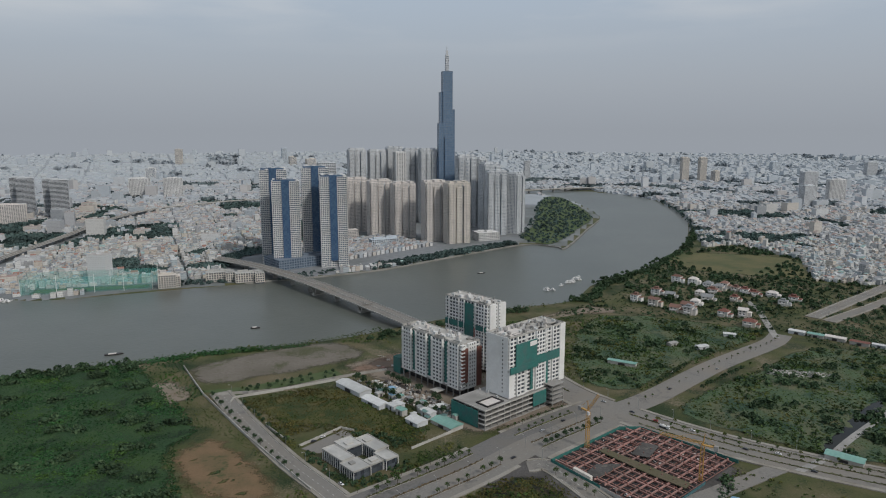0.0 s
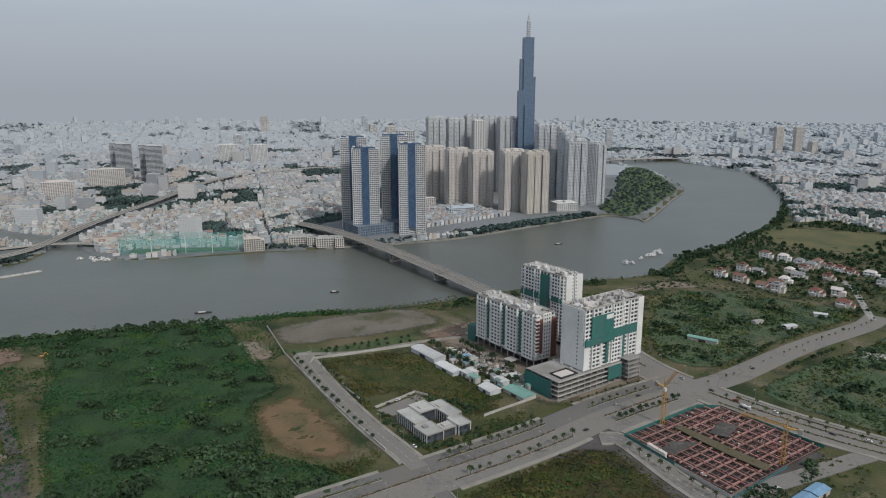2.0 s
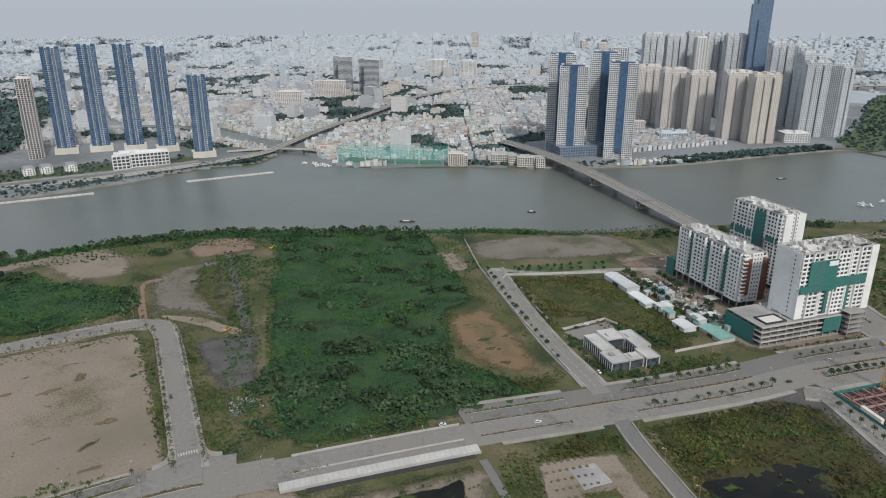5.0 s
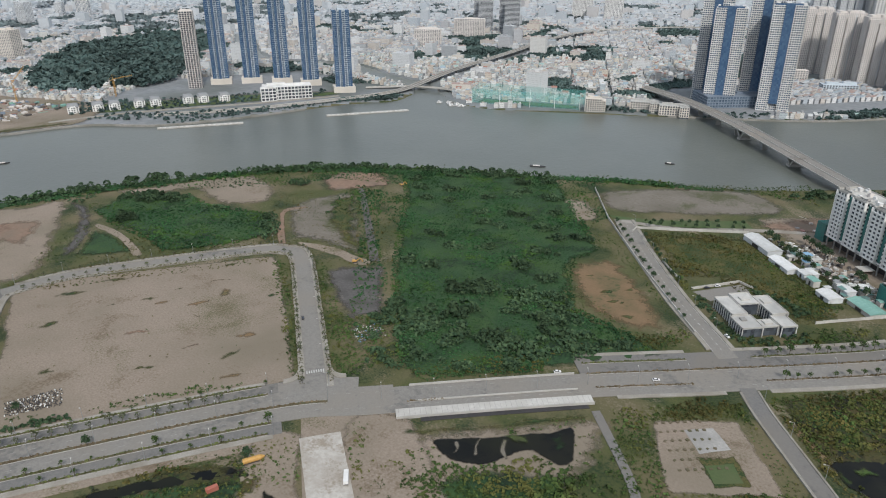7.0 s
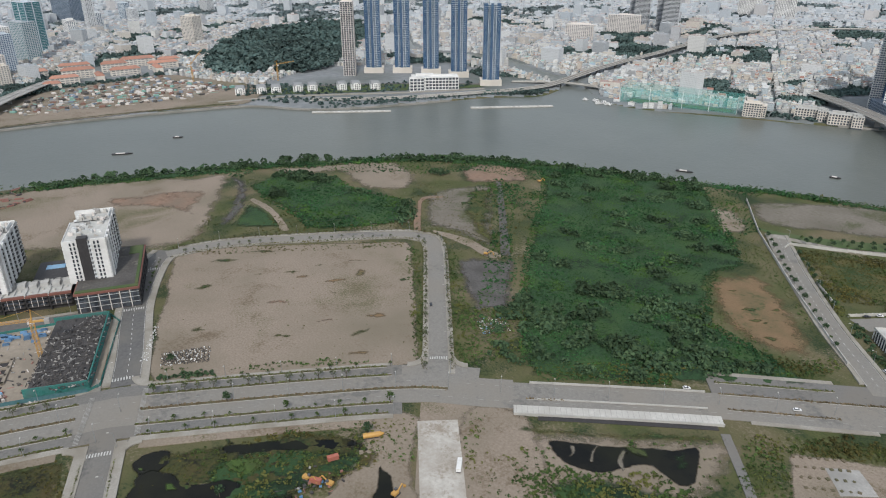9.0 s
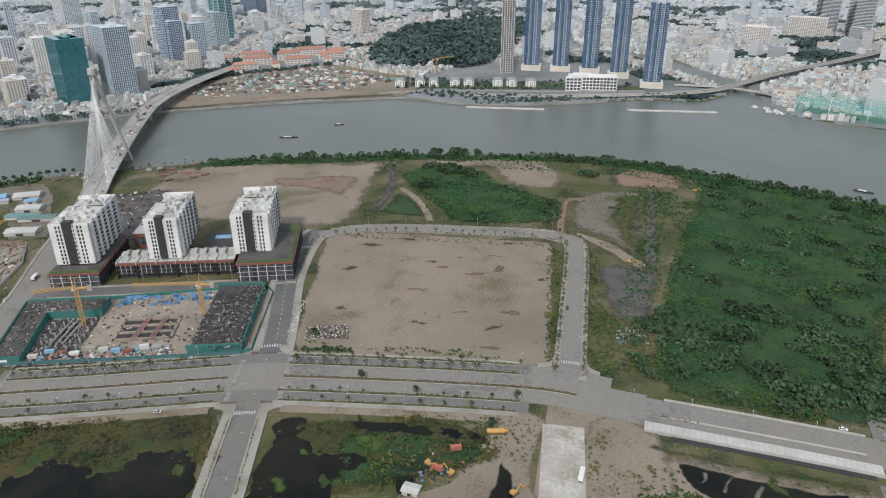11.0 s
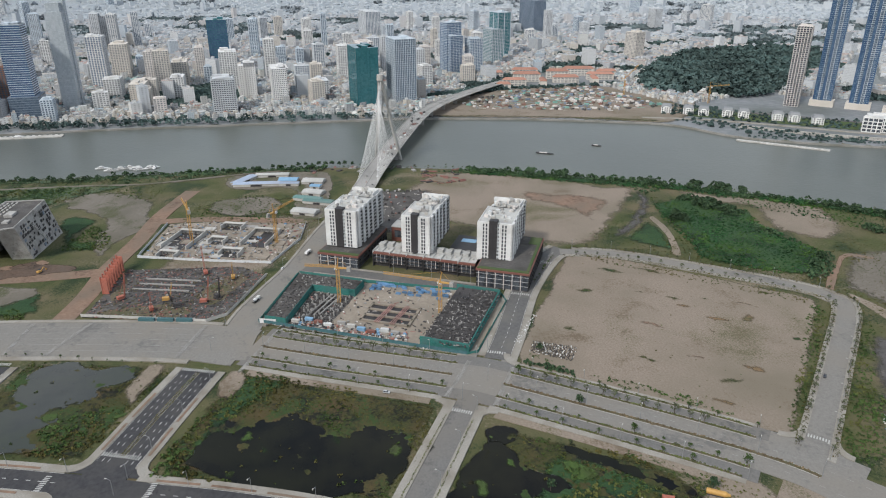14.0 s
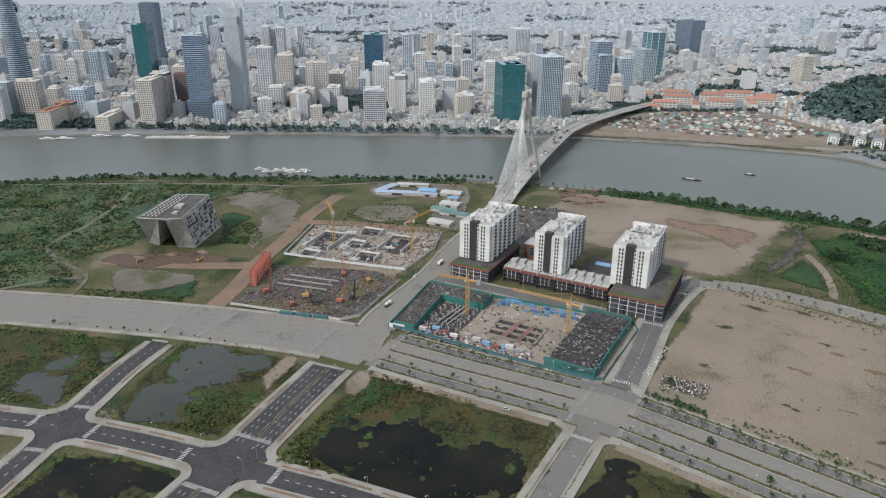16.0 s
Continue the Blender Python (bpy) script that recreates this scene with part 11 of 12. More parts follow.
rv = random.Random(31)
EAST = [(286, 984), (305, 957), (328, 1022), (344, 1005), (325, 927), (347, 941), (339, 913), (393, 1018), (393, 987), (419, 1034), (437, 1056), (384, 904), (461, 1048), (407, 897), (475, 1016), (397, 854), (433, 986), (390, 1112), (410, 1092), (428, 1076), (449, 1062), (470, 1036), (366, 962), (500, 1010), (520, 985), (492, 960)]
for x, y in EAST:
    villa(x, y, -40 + rv.uniform(-7, 7), rv.uniform(11, 16), rv.uniform(10, 13), rv.choice([2, 2, 3]), rv.choice([M_OLDTILE, M_OLDTILE, M_SLATE, M_REDBR, M_TAN]), rv.random() < 0.22, "white villa with a weathered tile roof among trees", "eastern villas")
    bushes([(x - 14, y - 14), (x + 16, y - 14), (x + 16, y + 16), (x - 14, y + 16)], 7, 1.8, 3.6, M_TREE, "garden trees close round a villa", int(x), 0.45, 30, "trees", 1.0) if rv.random() < 0.5 else None

# paired pale villas across the river
def manor(x, y, rot, group):
    t = thing("villa", "pale three-storey riverside villa with a grey mansard roof", "house", pose(x, y, 0.4, 0, 0, rot), group)
    slab_on(t, "wall", M_BRIGHT, -8.5, -9, -1, 8.5, 9, 10.5, "white rendered walls")
    slab_on(t, "bay_front", M_BRIGHT, -3.6, -10.4, -1, 3.6, -9, 11.4, "projecting centre bay")
    mb = Mesher()
    mb.add([(-9, -9.5, 10.5), (9, -9.5, 10.5), (9, 9.5, 10.5), (-9, 9.5, 10.5), (-7, -7.2, 14.5), (7, -7.2, 14.5), (7, 7.2, 14.5), (-7, 7.2, 14.5)], [(0, 1, 5, 4), (1, 2, 6, 5), (2, 3, 7, 6), (3, 0, 4, 7), (4, 5, 6, 7)])
    part("roof", mb.mesh("roof", M_SLATE), t, "grey mansard roof")
    for f in range(3):
        for q in (-6.2, -1.6, 1.6, 6.2):
            o = -10.55 if abs(q) < 3 else -9.15
            slab_on(t, "window", M_GLASS, q - 0.9, o, 1.0 + f * 3.4, q + 0.9, o + 0.3, 3.1 + f * 3.4)



patch("garden_lawn", [(-1150, 520), (-1060, 640), (-960, 790), (-880, 920), (-900, 960), (-1010, 870), (-1080, 760), (-1180, 610)], 0.3, M_LAWN, "green gardens round the riverside villas", "lawn", amp=3, seed=93)
road("promenade", [(-1100, 515), (-1066, 610), (-1014, 698), (-945, 796), (-872, 925)], 5, M_PAVE, "pale riverside promenade", 0.0, z=0.62)
road("street", [(-1240, 560), (-1150, 660), (-1080, 760), (-1000, 860), (-900, 960)], 6, M_GREYROAD, "street behind the riverside villas", 0.0, z=0.6)
for x, y in ((-1126, 571), (-1108, 603), (-1094, 624), (-1079, 660), (-1066, 682), (-1038, 727), (-1024, 748), (-1000, 774)):
    manor(x - 9, y + 4, 62, "riverside villas")
bushes([(-1180, 560), (-1060, 640), (-960, 800), (-890, 920), (-930, 950), (-1030, 840), (-1120, 720), (-1200, 630)], 11, 2.5, 4.6, M_FARTREE, "garden trees round the riverside villas", 401, 0.75, 26, "trees", 1.0, holes=())

# terraced houses below the apartment towers
rh = np.random.default_rng(41)
tx, ty = [], []
for i in range(22):
    for j in range(13):
        p = Vector((-196, 1300)) + Vector((0.70, 0.71)) * (i * 11.5 + rh.uniform(-1, 1)) + Vector((-0.71, 0.70)) * (j * 11 + (j // 2) * 5)
        tx.append(p.x), ty.append(p.y)
tx, ty = np.array(tx), np.array(ty)
ok = inside([(-190, 1270), (-130, 1262), (30, 1400), (70, 1470), (-30, 1500), (-110, 1560), (-240, 1640), (-260, 1420)], tx, ty)
tx, ty = tx[ok], ty[ok]
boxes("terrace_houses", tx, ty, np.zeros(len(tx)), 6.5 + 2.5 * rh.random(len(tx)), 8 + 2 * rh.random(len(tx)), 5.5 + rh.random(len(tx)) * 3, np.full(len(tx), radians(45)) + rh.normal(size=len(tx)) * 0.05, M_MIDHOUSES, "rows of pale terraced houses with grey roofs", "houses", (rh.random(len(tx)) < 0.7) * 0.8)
block(-128, 1480, 24, 60, 22, 4, M_BLUEW, M_GLASS, "white and blue school building behind the terraces")
block(100, 1560, 20, 50, 40, 5, M_WHITE, M_WIN, "white commercial block by the riverside park")
block(-230, 1560, 24, 70, 20, 6, M_TAN, M_WIN, "tan podium block behind the terraces")

# ---- golf range with tall nets ----
patch("lawn_strip", [(-640, 1012), (-460, 1062), (-470, 1105), (-650, 1060)], 0.4, M_LAWN, "green driving range beside the river", "lawn", amp=1, smoothed=False)
m, n, l, b = nodes_of("sheer_net")
b.inputs["Base Color"].default_value = (0.10, 0.42, 0.38, 1)
b.inputs["Alpha"].default_value = 0.28
b.inputs["Roughness"].default_value = 0.9
M_SHEER = m
GN = thing("range_net", "tall sheer green nets hung between slender poles", "net")
run = [(-655, 1062), (-640, 1012), (-590, 1022), (-540, 1038), (-500, 1050), (-460, 1062)]
back = [(-655, 1062), (-600, 1078), (-540, 1090), (-470, 1108), (-460, 1062)]
for pts in (run, back):
    for a, b2 in zip(pts, pts[1:]):
        mb = Mesher()
        mb.add([(*a, 1), (*b2, 1), (*b2, 25), (*a, 25)], [(0, 1, 2, 3)])
        net = part("net", mb.mesh("net", M_SHEER), GN, "sheer green netting")
        net.visible_shadow = False
    for a in pts:
        mb = Mesher()
        mb.tube((*a, -1), (*a, 30), 0.5, 0.35, 6)
        part("pole", mb.mesh("pole", M_WHITE), GN, "slender white pole")
tower(-440, 1072, 20, [(0, 0, 26, 14), (8, 6, 22, 20, 0, 5)], 6, 3.4, M_CREAM, M_GLASS, "cream round-fronted club house by the river", "club_house", "building", bay=3.5, pier=1.2)
for x, y in ((-372, 1122), (-322, 1118)):
    tower(x, y, 20, [(0, 0, 44, 16), (16, -6, 14, 20)], 4, 3.8, M_CREAM, M_GLASS, "cream colonial-style school wing by the bridge", "school_building", "building", bay=4, pier=1.4, roof=M_PALEROOF)

# ---- jetties, boats and pontoons ----
def pontoon(a, b, w, label):
    a, b = Vector((*a, 0)), Vector((*b, 0))
    t = thing("pontoon", label, "jetty", Matrix.Translation(a) @ Matrix.Rotation(math.atan2(b.y - a.y, b.x - a.x), 4, "Z"), "pontoons")
    L = (b - a).length
    slab_on(t, "deck", M_CONCW, 0, -w / 2, -2.6, L, w / 2, -0.6, "pale concrete deck")
    for k in range(int(L / 8)):
        slab_on(t, "block", M_WHITE, k * 8 + 1, -w / 2 - 0.2, -0.6, k * 8 + 5, -w / 2 + 0.6, 0.3, "white edge block")
    return t


pontoon((-934, 592), (-856, 690), 9, "long pale floating pontoon off the bank")
pontoon((-784, 800), (-700, 908), 9, "long pale floating pontoon off the bank")
pontoon((-1120, -420), (-1112, -560), 12, "pier deck along the town quay")


def boat(x, y, rot, L, w, white=True, group="boats"):
    t = thing("boat", "white moored river boat with a low cabin" if white else "long dark sand barge lying on the river", "boat", pose(x, y, -2.0, 0, 0, rot), group)
    mb = Mesher()
    p = [(-L / 2, -w / 2), (L * 0.25, -w / 2), (L / 2, 0), (L * 0.25, w / 2), (-L / 2, w / 2)]
    mb.add([(a * 0.92, b * 0.7, -0.4) for a, b in p] + [(a, b, 1.2) for a, b in p], [(i, (i + 1) % 5, 5 + (i + 1) % 5, 5 + i) for i in range(5)] + [(5, 6, 7, 8, 9)])
    part("hull", mb.mesh("hull", M_WHITE if white else M_CHAR), t)
    slab_on(t, "cabin", M_WHITE if white else M_TAN, -L * 0.3, -w * 0.33, 1.2, L * 0.12, w * 0.33, 2.6 if white else 1.8)
    if white:
        slab_on(t, "window", M_GLASS, -L * 0.28, -w * 0.34, 1.7, L * 0.1, w * 0.34, 2.2, "dark cabin windows")
        slab_on(t, "upper_deck", M_WHITE, -L * 0.22, -w * 0.25, 2.6, 0, w * 0.25, 3.8)
    return t


rb3 = random.Random(17)
for k in range(16):
    p = Vector((172, 1052)).lerp(Vector((248, 1150)), rb3.random())
    boat(p.x + rb3.uniform(-4, 9) - 10, p.y + rb3.uniform(-4, 4) + 8, rb3.choice([130, 50, 140]), rb3.uniform(9, 17), 4, group="marina boats")
for k in range(14):
    p = Vector((-908, -310)).lerp(Vector((-905, -238)), rb3.random())
    boat(p.x - rb3.uniform(0, 14), p.y, rb3.choice([90, 95, 5]), rb3.uniform(10, 20), 4.5, group="moored boats")
for k in range(12):
    p = Vector((-700, 1000)).lerp(Vector((-640, 985)), rb3.random())
    boat(p.x - rb3.uniform(0, 8), p.y - rb3.uniform(-6, 10), rb3.choice([60, 70, 150]), rb3.uniform(8, 16), 4, group="canal mouth boats")
for x, y, r in ((-1095, -690, 92), (-1090, -715, 92), (-1120, -590, 90), (-1118, -640, 95), (-1118, -480, 90)):
    boat(x, y, r, 34, 8, group="excursion boats")
for x, y, r, L in ((-905, 285, 60, 26), (-372, 745, 20, 20), (-935, 372, 60, 14), (70, 1190, 30, 16), (-240, 850, 10, 12)):
    boat(x, y, r, L, 5, False, "barges")

# construction yard and red-roofed compound across the river
patch("dirt_lot", yard, 0.5, M_DIRT, "excavated building yard across the river", "lot", amp=3, seed=91)
r5 = np.random.default_rng(6)
jx, jy = scatter([(-1215, 250), (-1160, 480), (-1190, 600), (-1400, 540), (-1380, 350), (-1270, 230)], 9, r5, 0.7)
jumble("yard_clutter", jx, jy, 0.5, [M_TAN, M_CONC, M_ASH, M_OLDTILE, M_STEELB, M_TAN, M_GREENROOF], "sheds, spoil and formwork across the yard", "site clutter", 2, 9, 4, 22)
patch("lawn_strip", [(-1158, 150), (-1130, 300), (-1095, 420), (-1060, 520), (-1080, 535), (-1120, 430), (-1150, 310), (-1175, 180)], 0.6, M_OLIVE, "grassy riverside strip", "grass", amp=2, seed=92)
for x, y, r, w, d, f in ((-1452, 380, 12, 50, 14, 3), (-1440, 440, 100, 40, 14, 3), (-1500, 420, 12, 60, 16, 4), (-1470, 500, 12, 56, 16, 3), (-1530, 500, 12, 50, 16, 4), (-1455, 560, 100, 44, 14, 3), (-1560, 560, 12, 70, 16, 4), (-1500, 590, 12, 60, 14, 3), (-1590, 440, 12, 60, 14, 3), (-1425, 350, 12, 30, 14, 2), (-1540, 620, 12, 44, 14, 3), (-1560, 360, 12, 40, 14, 3)):
    t = thing("school_building", "cream colonial building with a terracotta tile roof", "building", pose(x, y, 0, 0, 0, r + 68), "red-roofed compound")
    slab_on(t, "wall", M_CREAM, -w / 2, -d / 2, -1, w / 2, d / 2, f * 4)
    for ff in range(f):
        for k in range(int(w / 8)):
            slab_on(t, "window", M_WIN, -w / 2 + 1.5 + k * 8, -d / 2 - 0.15, ff * 4 + 1, -w / 2 + 7.5 + k * 8, -d / 2 + 0.1, ff * 4 + 3)
    mb = Mesher()
    mb.hip(-w / 2, -d / 2, f * 4, w / 2, d / 2, f * 4 + d * 0.35, over=0.8)
    part("roof", mb.mesh("roof", M_TERRA), t, "terracotta tile roof")
tower_crane(-1290, 560, 34, 40, 30, 45)
tower_crane(-1200, 690, 30, 44, 100)

# ---- vehicles ----
M_CARW = surf("white_car_paint", (0.7, 0.7, 0.7), (0.75, 0.75, 0.75), 1, 0.1, rough=0.3)
M_CARD = surf("dark_car_paint", (0.03, 0.03, 0.035), (0.05, 0.05, 0.055), 1, 0.1, rough=0.3)
M_CARS = surf("silver_car_paint", (0.38, 0.39, 0.40), (0.45, 0.46, 0.47), 1, 0.1, rough=0.3)
M_CARR = surf("red_car_paint", (0.4, 0.04, 0.03), (0.45, 0.06, 0.05), 1, 0.1, rough=0.3)
M_TYRE = surf("tyre_rubber", (0.02, 0.02, 0.02), (0.03, 0.03, 0.03), 2, 0.1)


def wheels(t, L, w, r=0.36):
    mb = Mesher()
    mb.tube((0, -0.12, 0), (0, 0.12, 0), r, r, 8)
    me = mb.mesh("wheel", M_TYRE)
    mb = Mesher()
    mb.tube((0, -0.14, 0), (0, 0.14, 0), r * 0.5, r * 0.5, 6)
    hub = mb.mesh("hub", M_LAMP)
    for a in (-L * 0.3, L * 0.3):
        for b in (-w / 2 + 0.1, w / 2 - 0.1):
            wheel = part("wheel", me, t, at=pose(a, b, r))
            part("hub", hub, wheel, "grey wheel hub")


def car(x, y, rot, mat, label, z=0.44):
    t = thing("car", label, "car", pose(x, y, z, 0, 0, rot), "cars")
    mb = Mesher()
    L, w = 4.5, 1.85
    prof = [(-2.25, 0.35), (2.25, 0.35), (2.25, 0.8), (1.1, 0.95), (-1.9, 1.0), (-2.25, 0.85)]
    mb.add([(a, -w / 2, h) for a, h in prof] + [(a, w / 2, h) for a, h in prof], [(i, (i + 1) % 6, 6 + (i + 1) % 6, 6 + i) for i in range(6)] + [(5, 4, 3, 2, 1, 0), (6, 7, 8, 9, 10, 11)])
    part("body", mb.mesh("body", mat), t)
    mb = Mesher()
    mb.add([(-1.9, -0.85, 1.0), (1.1, -0.85, 0.95), (1.1, 0.85, 0.95), (-1.9, 0.85, 1.0), (-1.4, -0.7, 1.5), (0.3, -0.7, 1.5), (0.3, 0.7, 1.5), (-1.4, 0.7, 1.5)], [(0, 1, 5, 4), (1, 2, 6, 5), (2, 3, 7, 6), (3, 0, 4, 7)])
    part("windows", mb.mesh("windows", M_GLASS), t)
    slab_on(t, "roof", mat, -1.4, -0.7, 1.48, 0.3, 0.7, 1.54)
    wheels(t, L, w)
    return t


def truck(x, y, rot, mixer, label, z=0.44):
    t = thing("truck", label, "truck", pose(x, y, z, 0, 0, rot), "trucks")
    slab_on(t, "chassis", M_DARKST, -4.5, -1.1, 0.7, 4.4, 1.1, 1.2)
    slab_on(t, "cab", M_WHITE, 2.4, -1.2, 0.8, 4.6, 1.2, 3.0)
    slab_on(t, "windscreen", M_GLASS, 4.5, -1.0, 1.8, 4.66, 1.0, 2.7)
    mb = Mesher()
    if mixer:
        mb.tube((-4.2, 0, 2.4), (-1.5, 0, 2.3), 0.7, 1.35, 10)
        mb.tube((-1.5, 0, 2.3), (1.8, 0, 2.0), 1.35, 0.8, 10)
    else:
        mb.box(-4.5, -1.25, 1.2, 2.1, 1.25, 3.2)
    part("drum" if mixer else "box_body", mb.mesh("drum", M_WHITE), t)
    wheels(t, 9, 2.4, 0.5)
    return t


for x, y, r, m, c in ((-95, 372, 41, M_CARW, "white"), (210, 540, -42, M_CARW, "white"), (170, 578, -42, M_CARD, "dark"), (240, 506, -36, M_CARD, "dark"), (262, 498, -32, M_CARW, "white"), (275, 470, -30, M_CARD, "dark"), (150, 602, -48, M_CARS, "silver"), (185, 560, 140, M_CARR, "red"), (55, 492, 40, M_CARD, "dark"), (128, 436, -38, M_CARW, "white"), (172, 424, 40, M_CARW, "white"), (240, 680, 44, M_CARW, "white"), (-72, 452, -40, M_CARW, "white"), (-104, 520, 40, M_CARD, "dark"), (-98, 528, 40, M_CARW, "white"), (-334, 302, -40, M_CARD, "dark"), (-150, 345, 41, M_CARW, "white"), (-360, 20, 66, M_CARS, "silver"), (222, 634, 48, M_CARD, "dark"), (290, 690, 44, M_CARS, "silver"), (105, 560, 40, M_CARD, "dark"), (84, 540, 40, M_CARS, "silver"), (-30, 600, 130, M_CARD, "dark"), (-48, 628, 130, M_CARW, "white"), (-536, -30, 66, M_CARD, "dark"), (-560, -55, 157, M_CARW, "white")):
    car(x, y, r, m, c + " car on the open road" if abs(x) > 60 else c + " car beside the building site", 0.56)
truck(188, 545, -44, True, "white concrete mixer truck on the road", 0.56)
truck(-500, -72, 157, True, "white concrete mixer truck by the site", 0.56)
truck(-590, -34, 157, False, "white box truck by the site", 0.56)
truck(-196, 196, 130, False, "yellow and white tank truck on the bare ground", 0.3)
# parked motorbikes: too many and too small to count
r6 = np.random.default_rng(11)
bx, by = scatter([(-394, 121), (-408, 128), (-394, 156), (-377, 147)], 1.2, r6, 0.85)
jumble("motorbikes", bx, by, 0.2, [M_DARKST, M_CHAR, M_SHEET, M_DARKST], "dense rows of parked motorbikes", "motorbikes", 0.3, 0.8, 0.8, 12, 0.0)
bx, by = scatter([(-446, 138), (-444, 142), (-404, 117), (-405, 112)], 1.6, r6, 0.7)
jumble("sandbags", bx, by, 0.5, [M_CONCW, M_SHEET, M_PALEROOF], "line of pale sacks along the kerb", "sacks", 0.4, 1.1, 0.6, 24, 0.1)
bx, by = scatter([(-297, 312), (-284, 330), (-269, 318), (-278, 300), (-288, 306)], 1.35, r6, 0.75)
jumble("rubbish", bx, by, 0.15, [M_CONC, M_TAN, M_DARKST, M_SOIL, M_SHEET, M_ASH, M_BLUESHEET, M_SOIL], "heaps of dumped rubbish", "rubbish", 0.2, 0.9, 0.7, 13)
bx, by = np.meshgrid(np.arange(7), np.arange(6))
bx, by = -81 + 3.3 * bx.ravel() + 4.6 * by.ravel(), 331 + 2.6 * bx.ravel() - 6.2 * by.ravel()
jumble("pile_heads", bx, by, 0.16, [M_SOIL], "rows of earth mounds round pile heads in the bare lot", "pile heads", 1.2, 2.0, 0.7, 14, 0.0)
bx, by = scatter([(-70, 690), (0, 690), (-30, 745), (-70, 740)], 8, r6, 0.4)
jumble("site_clutter", bx, by, 0.2, [M_CONC, M_TAN, M_RUST], "loose building material", "site clutter", 1, 4, 1.6, 18)
bx, by = scatter([(-90, 655), (10, 560), (24, 575), (-40, 660)], 2.9, r6, 0.6)
jumble("site_clutter", bx, by, 0.2, [M_CONCW, M_SHEET, M_TAN, M_CONC, M_DARKST, M_ASH], "pallets and boxes between the huts", "site clutter", 0.6, 3.2, 2.4, 19)
bx, by = scatter([(-770, 40), (-730, 30), (-640, 30), (-680, 90), (-760, 110)], 6, r6, 0.5)
jumble("site_clutter", bx, by, 0.2, [M_OLDRED, M_DARKST, M_TAN, M_CONC, M_DARKST], "rusty plant and formwork in the bridge yard", "site clutter", 0.6, 3, 2, 20)
bx, by = scatter([(-885, -40), (-850, -60), (-840, 120), (-870, 110)], 7, r6, 0.4)
jumble("site_clutter", bx, by, -1.0, [M_OLDRED, M_DARKST, M_DARKST, M_CONC], "barges and piling plant at the bridge foot", "site clutter", 2, 8, 3, 21)
bx, by = scatter([(334, 676), (345, 692), (409, 675), (405, 664), (360, 668)], 2.2, r6, 0.7)
jumble("rubble", bx, by, 0.3, [M_CONC, M_PALEROOF, M_TAN, M_CONC], "pale heaps of builders' rubble", "rubble", 0.6, 2.6, 1.2, 23)

# ---- lamp posts ----
mb = Mesher()
mb.tube((0, 0, -0.5), (0, 0, 9.5), 0.16, 0.1, 6)
mb.beam((0, 0, 9.4), (2.4, 0, 10.2), 0.14)
post_me = mb.mesh("post", M_LAMP)
mb = Mesher()
mb.box(2.0, -0.25, 10.1, 3.1, 0.25, 10.35, bottom=True)
head_me = mb.mesh("lamp_head", M_CONCW)


def lamps(line, d, s0, s1, gap, turn):
    s = s0
    while s < s1:
        q = cut(line, s, s + 1)
        if len(q) > 1:
            e = offset(q, d)[0]
            a = math.degrees(math.atan2(q[-1].y - q[0].y, q[-1].x - q[0].x))
            t = thing("street_lamp", "tall slender galvanised street lamp", "street lamp", pose(e.x, e.y, 0.5, 0, 0, a + turn), "street lamps")
            part("post", post_me, t)
            part("lamp_head", head_me, t)
        s += gap


lamps(BLVD, 0.0, 8, S_X - 10, 32, 90)
lamps(BLVD, 24.5, 20, S_EAST, 34, -90)
lamps(BLVD, -25, 20, S_EAST, 34, 90)
for line, half, side, pave in FOOTWAYS:
    if half < 18:
        lamps(line, half + 1.0, 12, length(line) - 8, 34, -90)

# ---- road markings ----
def dashes(line, d, s0, s1, on, gap, w, z, name="lane_mark", mat=M_LINE, clear=()):
    mb = Mesher()
    s = s0
    while s < s1:
        q = cut(line, s, min(s + on, s1))
        if len(q) > 1 and all(away(o, np.array([q[0].x]), np.array([q[0].y]), False)[0] > h for o, h in clear):
            a, b = offset(q, d + w / 2), offset(q, d - w / 2)
            k = len(q)
            mb.add([(p.x, p.y, z) for p in a] + [(p.x, p.y, z) for p in b], [(i + 1, i, k + i, k + i + 1) for i in range(k - 1)])
        s += on + gap
    if mb.v:
        solid(name, mb.mesh(name, mat), "white painted lane marking", "road marking", kind="structure")


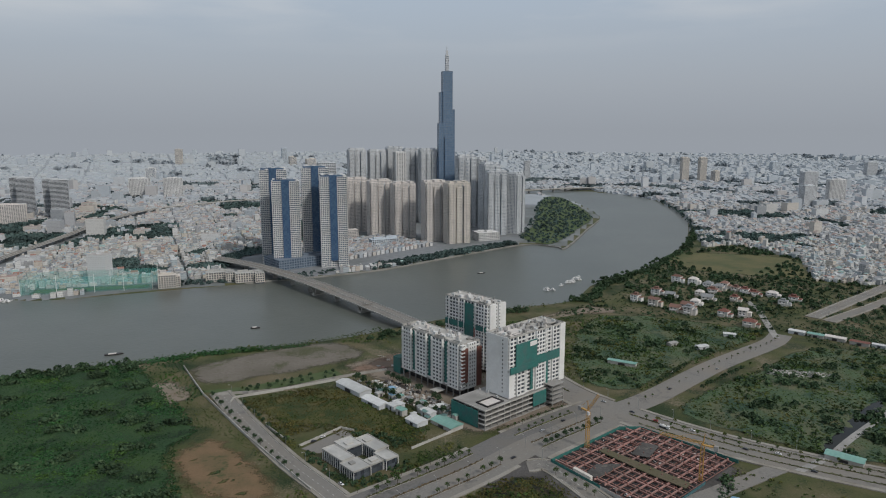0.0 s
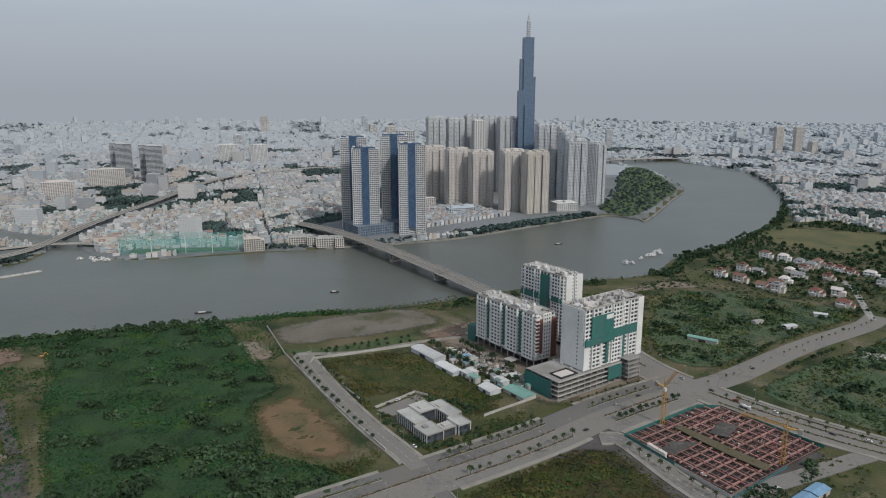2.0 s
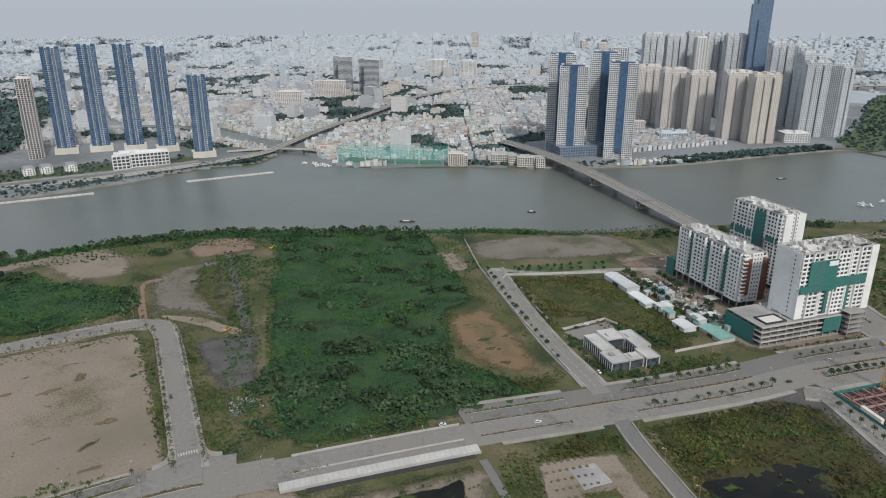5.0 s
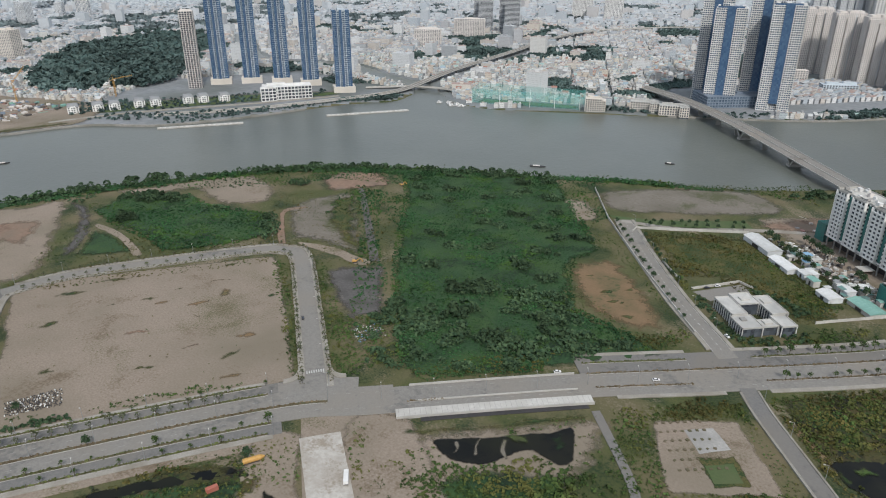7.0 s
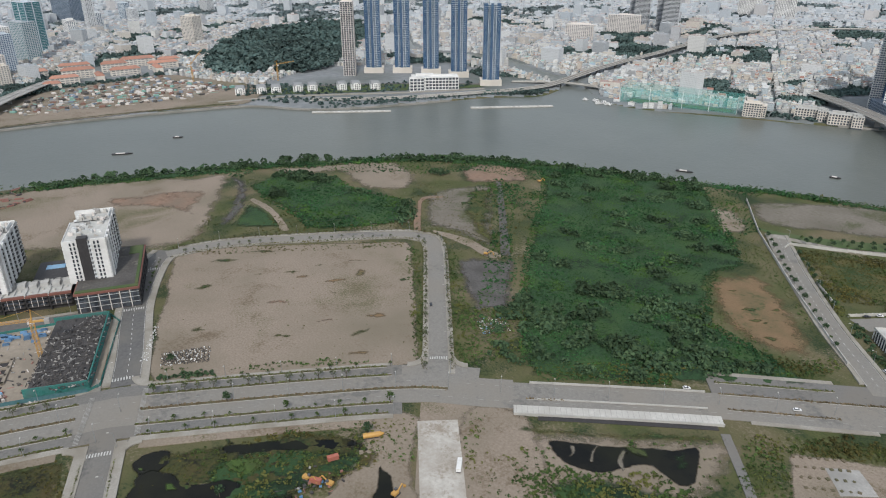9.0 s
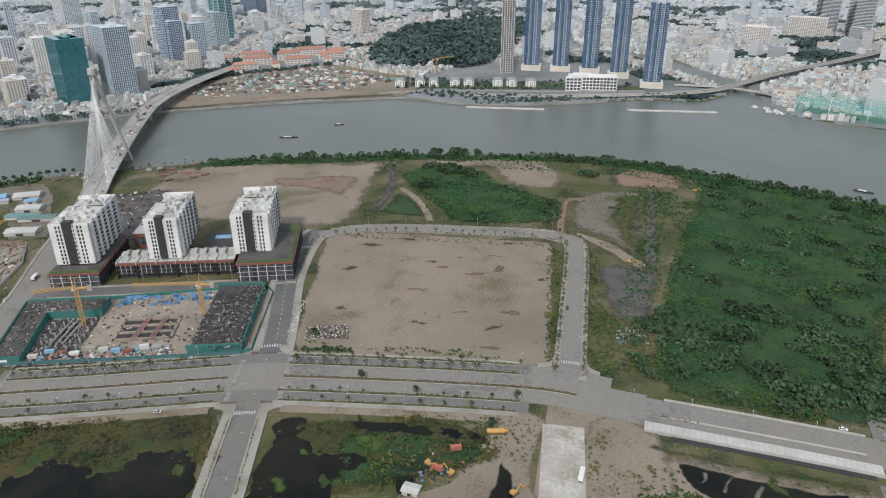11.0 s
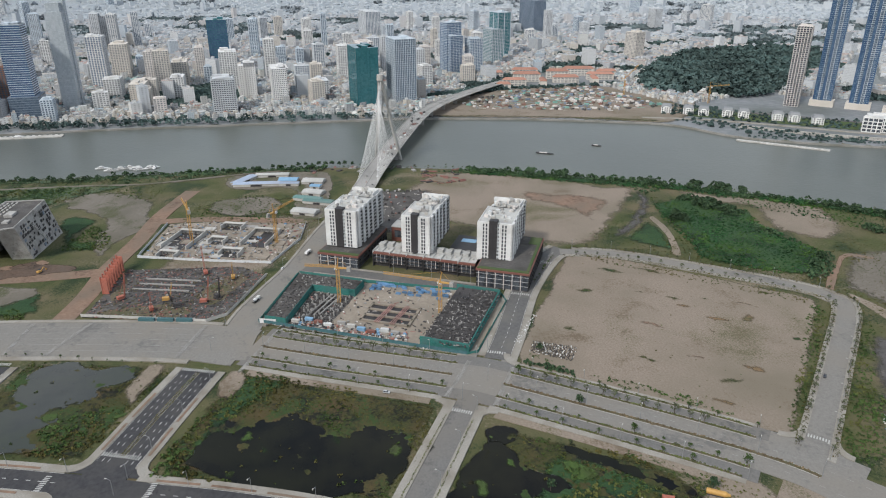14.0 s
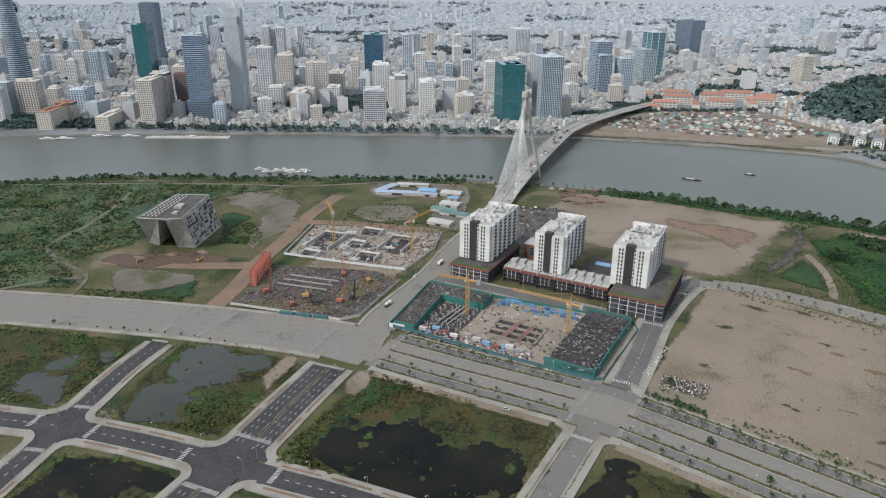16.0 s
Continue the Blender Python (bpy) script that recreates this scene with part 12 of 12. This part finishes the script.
for line, half, side, pave in FOOTWAYS:
    if half in (12.5, 7, 7.5) and side == 5 or side == 5.5:
        for d in (half + 1.7, -half - 1.7):
            s = 30.0
            while s + 26 < length(line):
                q = cut(line, s, s + 24)
                if min(min(away(o, np.array([p.x]), np.array([p.y]), False)[0] - h for o, h in LAID if abs(h - half) > 0.01) for p in offset(q, d)) > 12:
                    lay("planting_bed", q, d + 0.7, d - 0.7, 0.3, 0.9, M_REDSOIL, "narrow strip of red-brown soil in the footway", "planting bed")
                s += 30
new_roads = [f for f in FOOTWAYS if f[1] in (12.5, 7, 7.5, 8.5)]
for line, half, side, pave in new_roads:
    L = length(line)
    zt = 0.58
    others = [([(p.x, p.y) for p in o], h + 11) for o, h, _, _ in new_roads if o is not line]
    for d in ((-8.6, -5.2, 5.2, 8.6) if half == 12.5 else (0,)):
        dashes(line, d, 8, L - 10, 2.6, 4.2, 0.42, zt, clear=others)
    for d in (half - 0.5, -half + 0.5):
        dashes(line, d, 8, L - 10, 4, 0.02, 0.25, zt, clear=others)
    if half == 12.5:
        c = at_s(line, -301, -134)
        for s0, s1 in ((4, c - 23), (c + 23, L - 8)):
            for d in (0.95, -0.95):
                planted(cut(line, s0, s1), d, 1.1, M_LEAFY, "yellow-green planted strip in the new road", 0.5)
            dashes(line, 0, s0, s1, 30, 0.1, 0.8, 0.64, mat=M_TARMAC)
for d in (7.5, -7.5):
    dashes(BLVD, d, 10, S_X, 3, 6, 0.25, 0.415, mat=M_FADED)
for k in range(5):
    dashes(WEST, -16 + k * 8, 20, length(WEST) - 30, 40, 8, 0.3, 0.62, mat=M_FADED)


def zebra(x, y, rot, w, n, z=0.6):
    mb = Mesher()
    for k in range(n):
        a = -w / 2 + k * w / n
        mb.box(a, -1.6, 0, a + w / n * 0.5, 1.6, 0.012)
    solid("zebra_crossing", mb.mesh("zebra_crossing", M_LINE), "white striped pedestrian crossing", "road marking", pose(x, y, z, 0, 0, rot), kind="structure")


for x, y, r, w, n in ((-323, -127, 71, 23, 16), (-280, -142, 71, 23, 16), (-306, -162, -14, 13, 10), (-292, -106, -16, 13, 10), (-348, -243, 84, 12, 9), (-306, -248, 84, 12, 9), (-333, -265, -10, 13, 10), (-324, -225, -14, 13, 10), (-404, -100, 71, 23, 16), (-432, -231, 80, 12, 9), (-334, 63.5, 62, 13, 9), (-396, 98, 66, 15, 9), (-480, 138, 66, 15, 9), (-538, 174, 66, 15, 9), (-278, 258, 48, 12, 8), (-508, 76, -25, 13, 9)):
    zebra(x, y, r, w, n)
# long stop bands over the wide junctions
mb = Mesher()
for a, b in (((-466, -105), (-417, -120)), ((-450, -52), (-392, -76)), ((-388, 78), (-350, 56)), ((-376, 105), (-336, 84)), ((-488, -232), (-444, -236)), ((-482, -190), (-438, -208))):
    a, b = Vector(a), Vector(b)
    ang = math.degrees(math.atan2(b.y - a.y, b.x - a.x))
    n = int((b - a).length / 1.2)
    for k in range(n):
        p = a.lerp(b, k / n)
        mb.box(0, -1.5, 0, 0.6, 1.5, 0.012, pose(p.x, p.y, 0.62, 0, 0, ang))
solid("zebra_crossing", mb.mesh("zebra_crossing", M_FADED), "faded striped crossings over the wide junctions", "road marking", kind="structure")

# ---- plant at the earth track ----
t = thing("storage_tank", "yellow steel silo tank lying on the ground", "tank", pose(-246, 178, 0.3, 0, 0, 60))
mb = Mesher()
mb.tube((-5, 0, 1.6), (4, 0, 1.6), 1.5, 1.5, 12)
mb.tube((4, 0, 1.6), (6.5, 0, 1.6), 1.5, 0.5, 12)
part("shell", mb.mesh("shell", M_YELLOW), t)
slab_on(t, "skid", M_DARKST, -4.5, -1.2, -0.3, 3.5, 1.2, 0.3)
rs = random.Random(91)
jumble("site_clutter", np.array([rs.gauss(-236, 5) for _ in range(30)]), np.array([rs.gauss(134, 7) for _ in range(30)]), 0.25, [M_OLDRED, M_CONC, M_DARKST, M_BLUESHEET, M_DARKST, M_SOIL], "scattered machine parts and boxes beside the track", "site clutter", 0.4, 1.8, 1.2, 92)
shed(-231, 117, 40, 8, 6, 2.6, M_PALEROOF, "small pale-roofed hut beside the pools", "track-side huts")
for x, y, r, m, lab in ((-238, 136, 30, M_REDST, "red site container among the reeds"), (-246, 152, 70, M_REDST, "rusty red container frame among the reeds")):
    t = thing("container", lab, "container", pose(x, y, 0.3, 0, 0, r), "track-side containers")
    slab_on(t, "body", m, -3, -1.2, 0, 3, 1.2, 2.6)
    for k in range(6):
        slab_on(t, "rib", m, -2.9 + k, -1.3, 0, -2.7 + k, 1.3, 2.65)


def digger(x, y, rot):
    t = thing("excavator", "yellow tracked excavator at rest", "excavator", pose(x, y, 0.3, 0, 0, rot), "excavators")
    slab_on(t, "track", M_DARKST, -2, -1.5, 0, 2, -0.8, 0.9)
    slab_on(t, "track", M_DARKST, -2, 0.8, 0, 2, 1.5, 0.9)
    slab_on(t, "body", M_YELLOW, -2.2, -1.3, 0.9, 1.2, 1.3, 2.2)
    slab_on(t, "cab", M_GLASS, 0.2, 0.1, 2.0, 1.5, 1.2, 3.2)
    mb = Mesher()
    mb.beam((1.2, -0.4, 1.6), (4.4, -0.4, 4.0), 0.5)
    mb.beam((4.4, -0.4, 4.0), (6.4, -0.4, 1.6), 0.4)
    mb.box(5.8, -0.9, 0.6, 6.9, 0.1, 1.7)
    part("boom", mb.mesh("boom", M_YELLOW), t)
    return t


for x, y, r in ((-243, 134, 20), (-232, 140, 200), (-204, 160, 100), (-368, 398, 40), (-462, 585, 80), (-580, -318, 10), (-584, -262, 150)):
    digger(x, y, r)
road("dirt_road", [(-236, 184), (-226, 158), (-222, 138), (-226, 110)], 4, M_DIRT, "sandy track past the pools", 0.0, z=0.34)
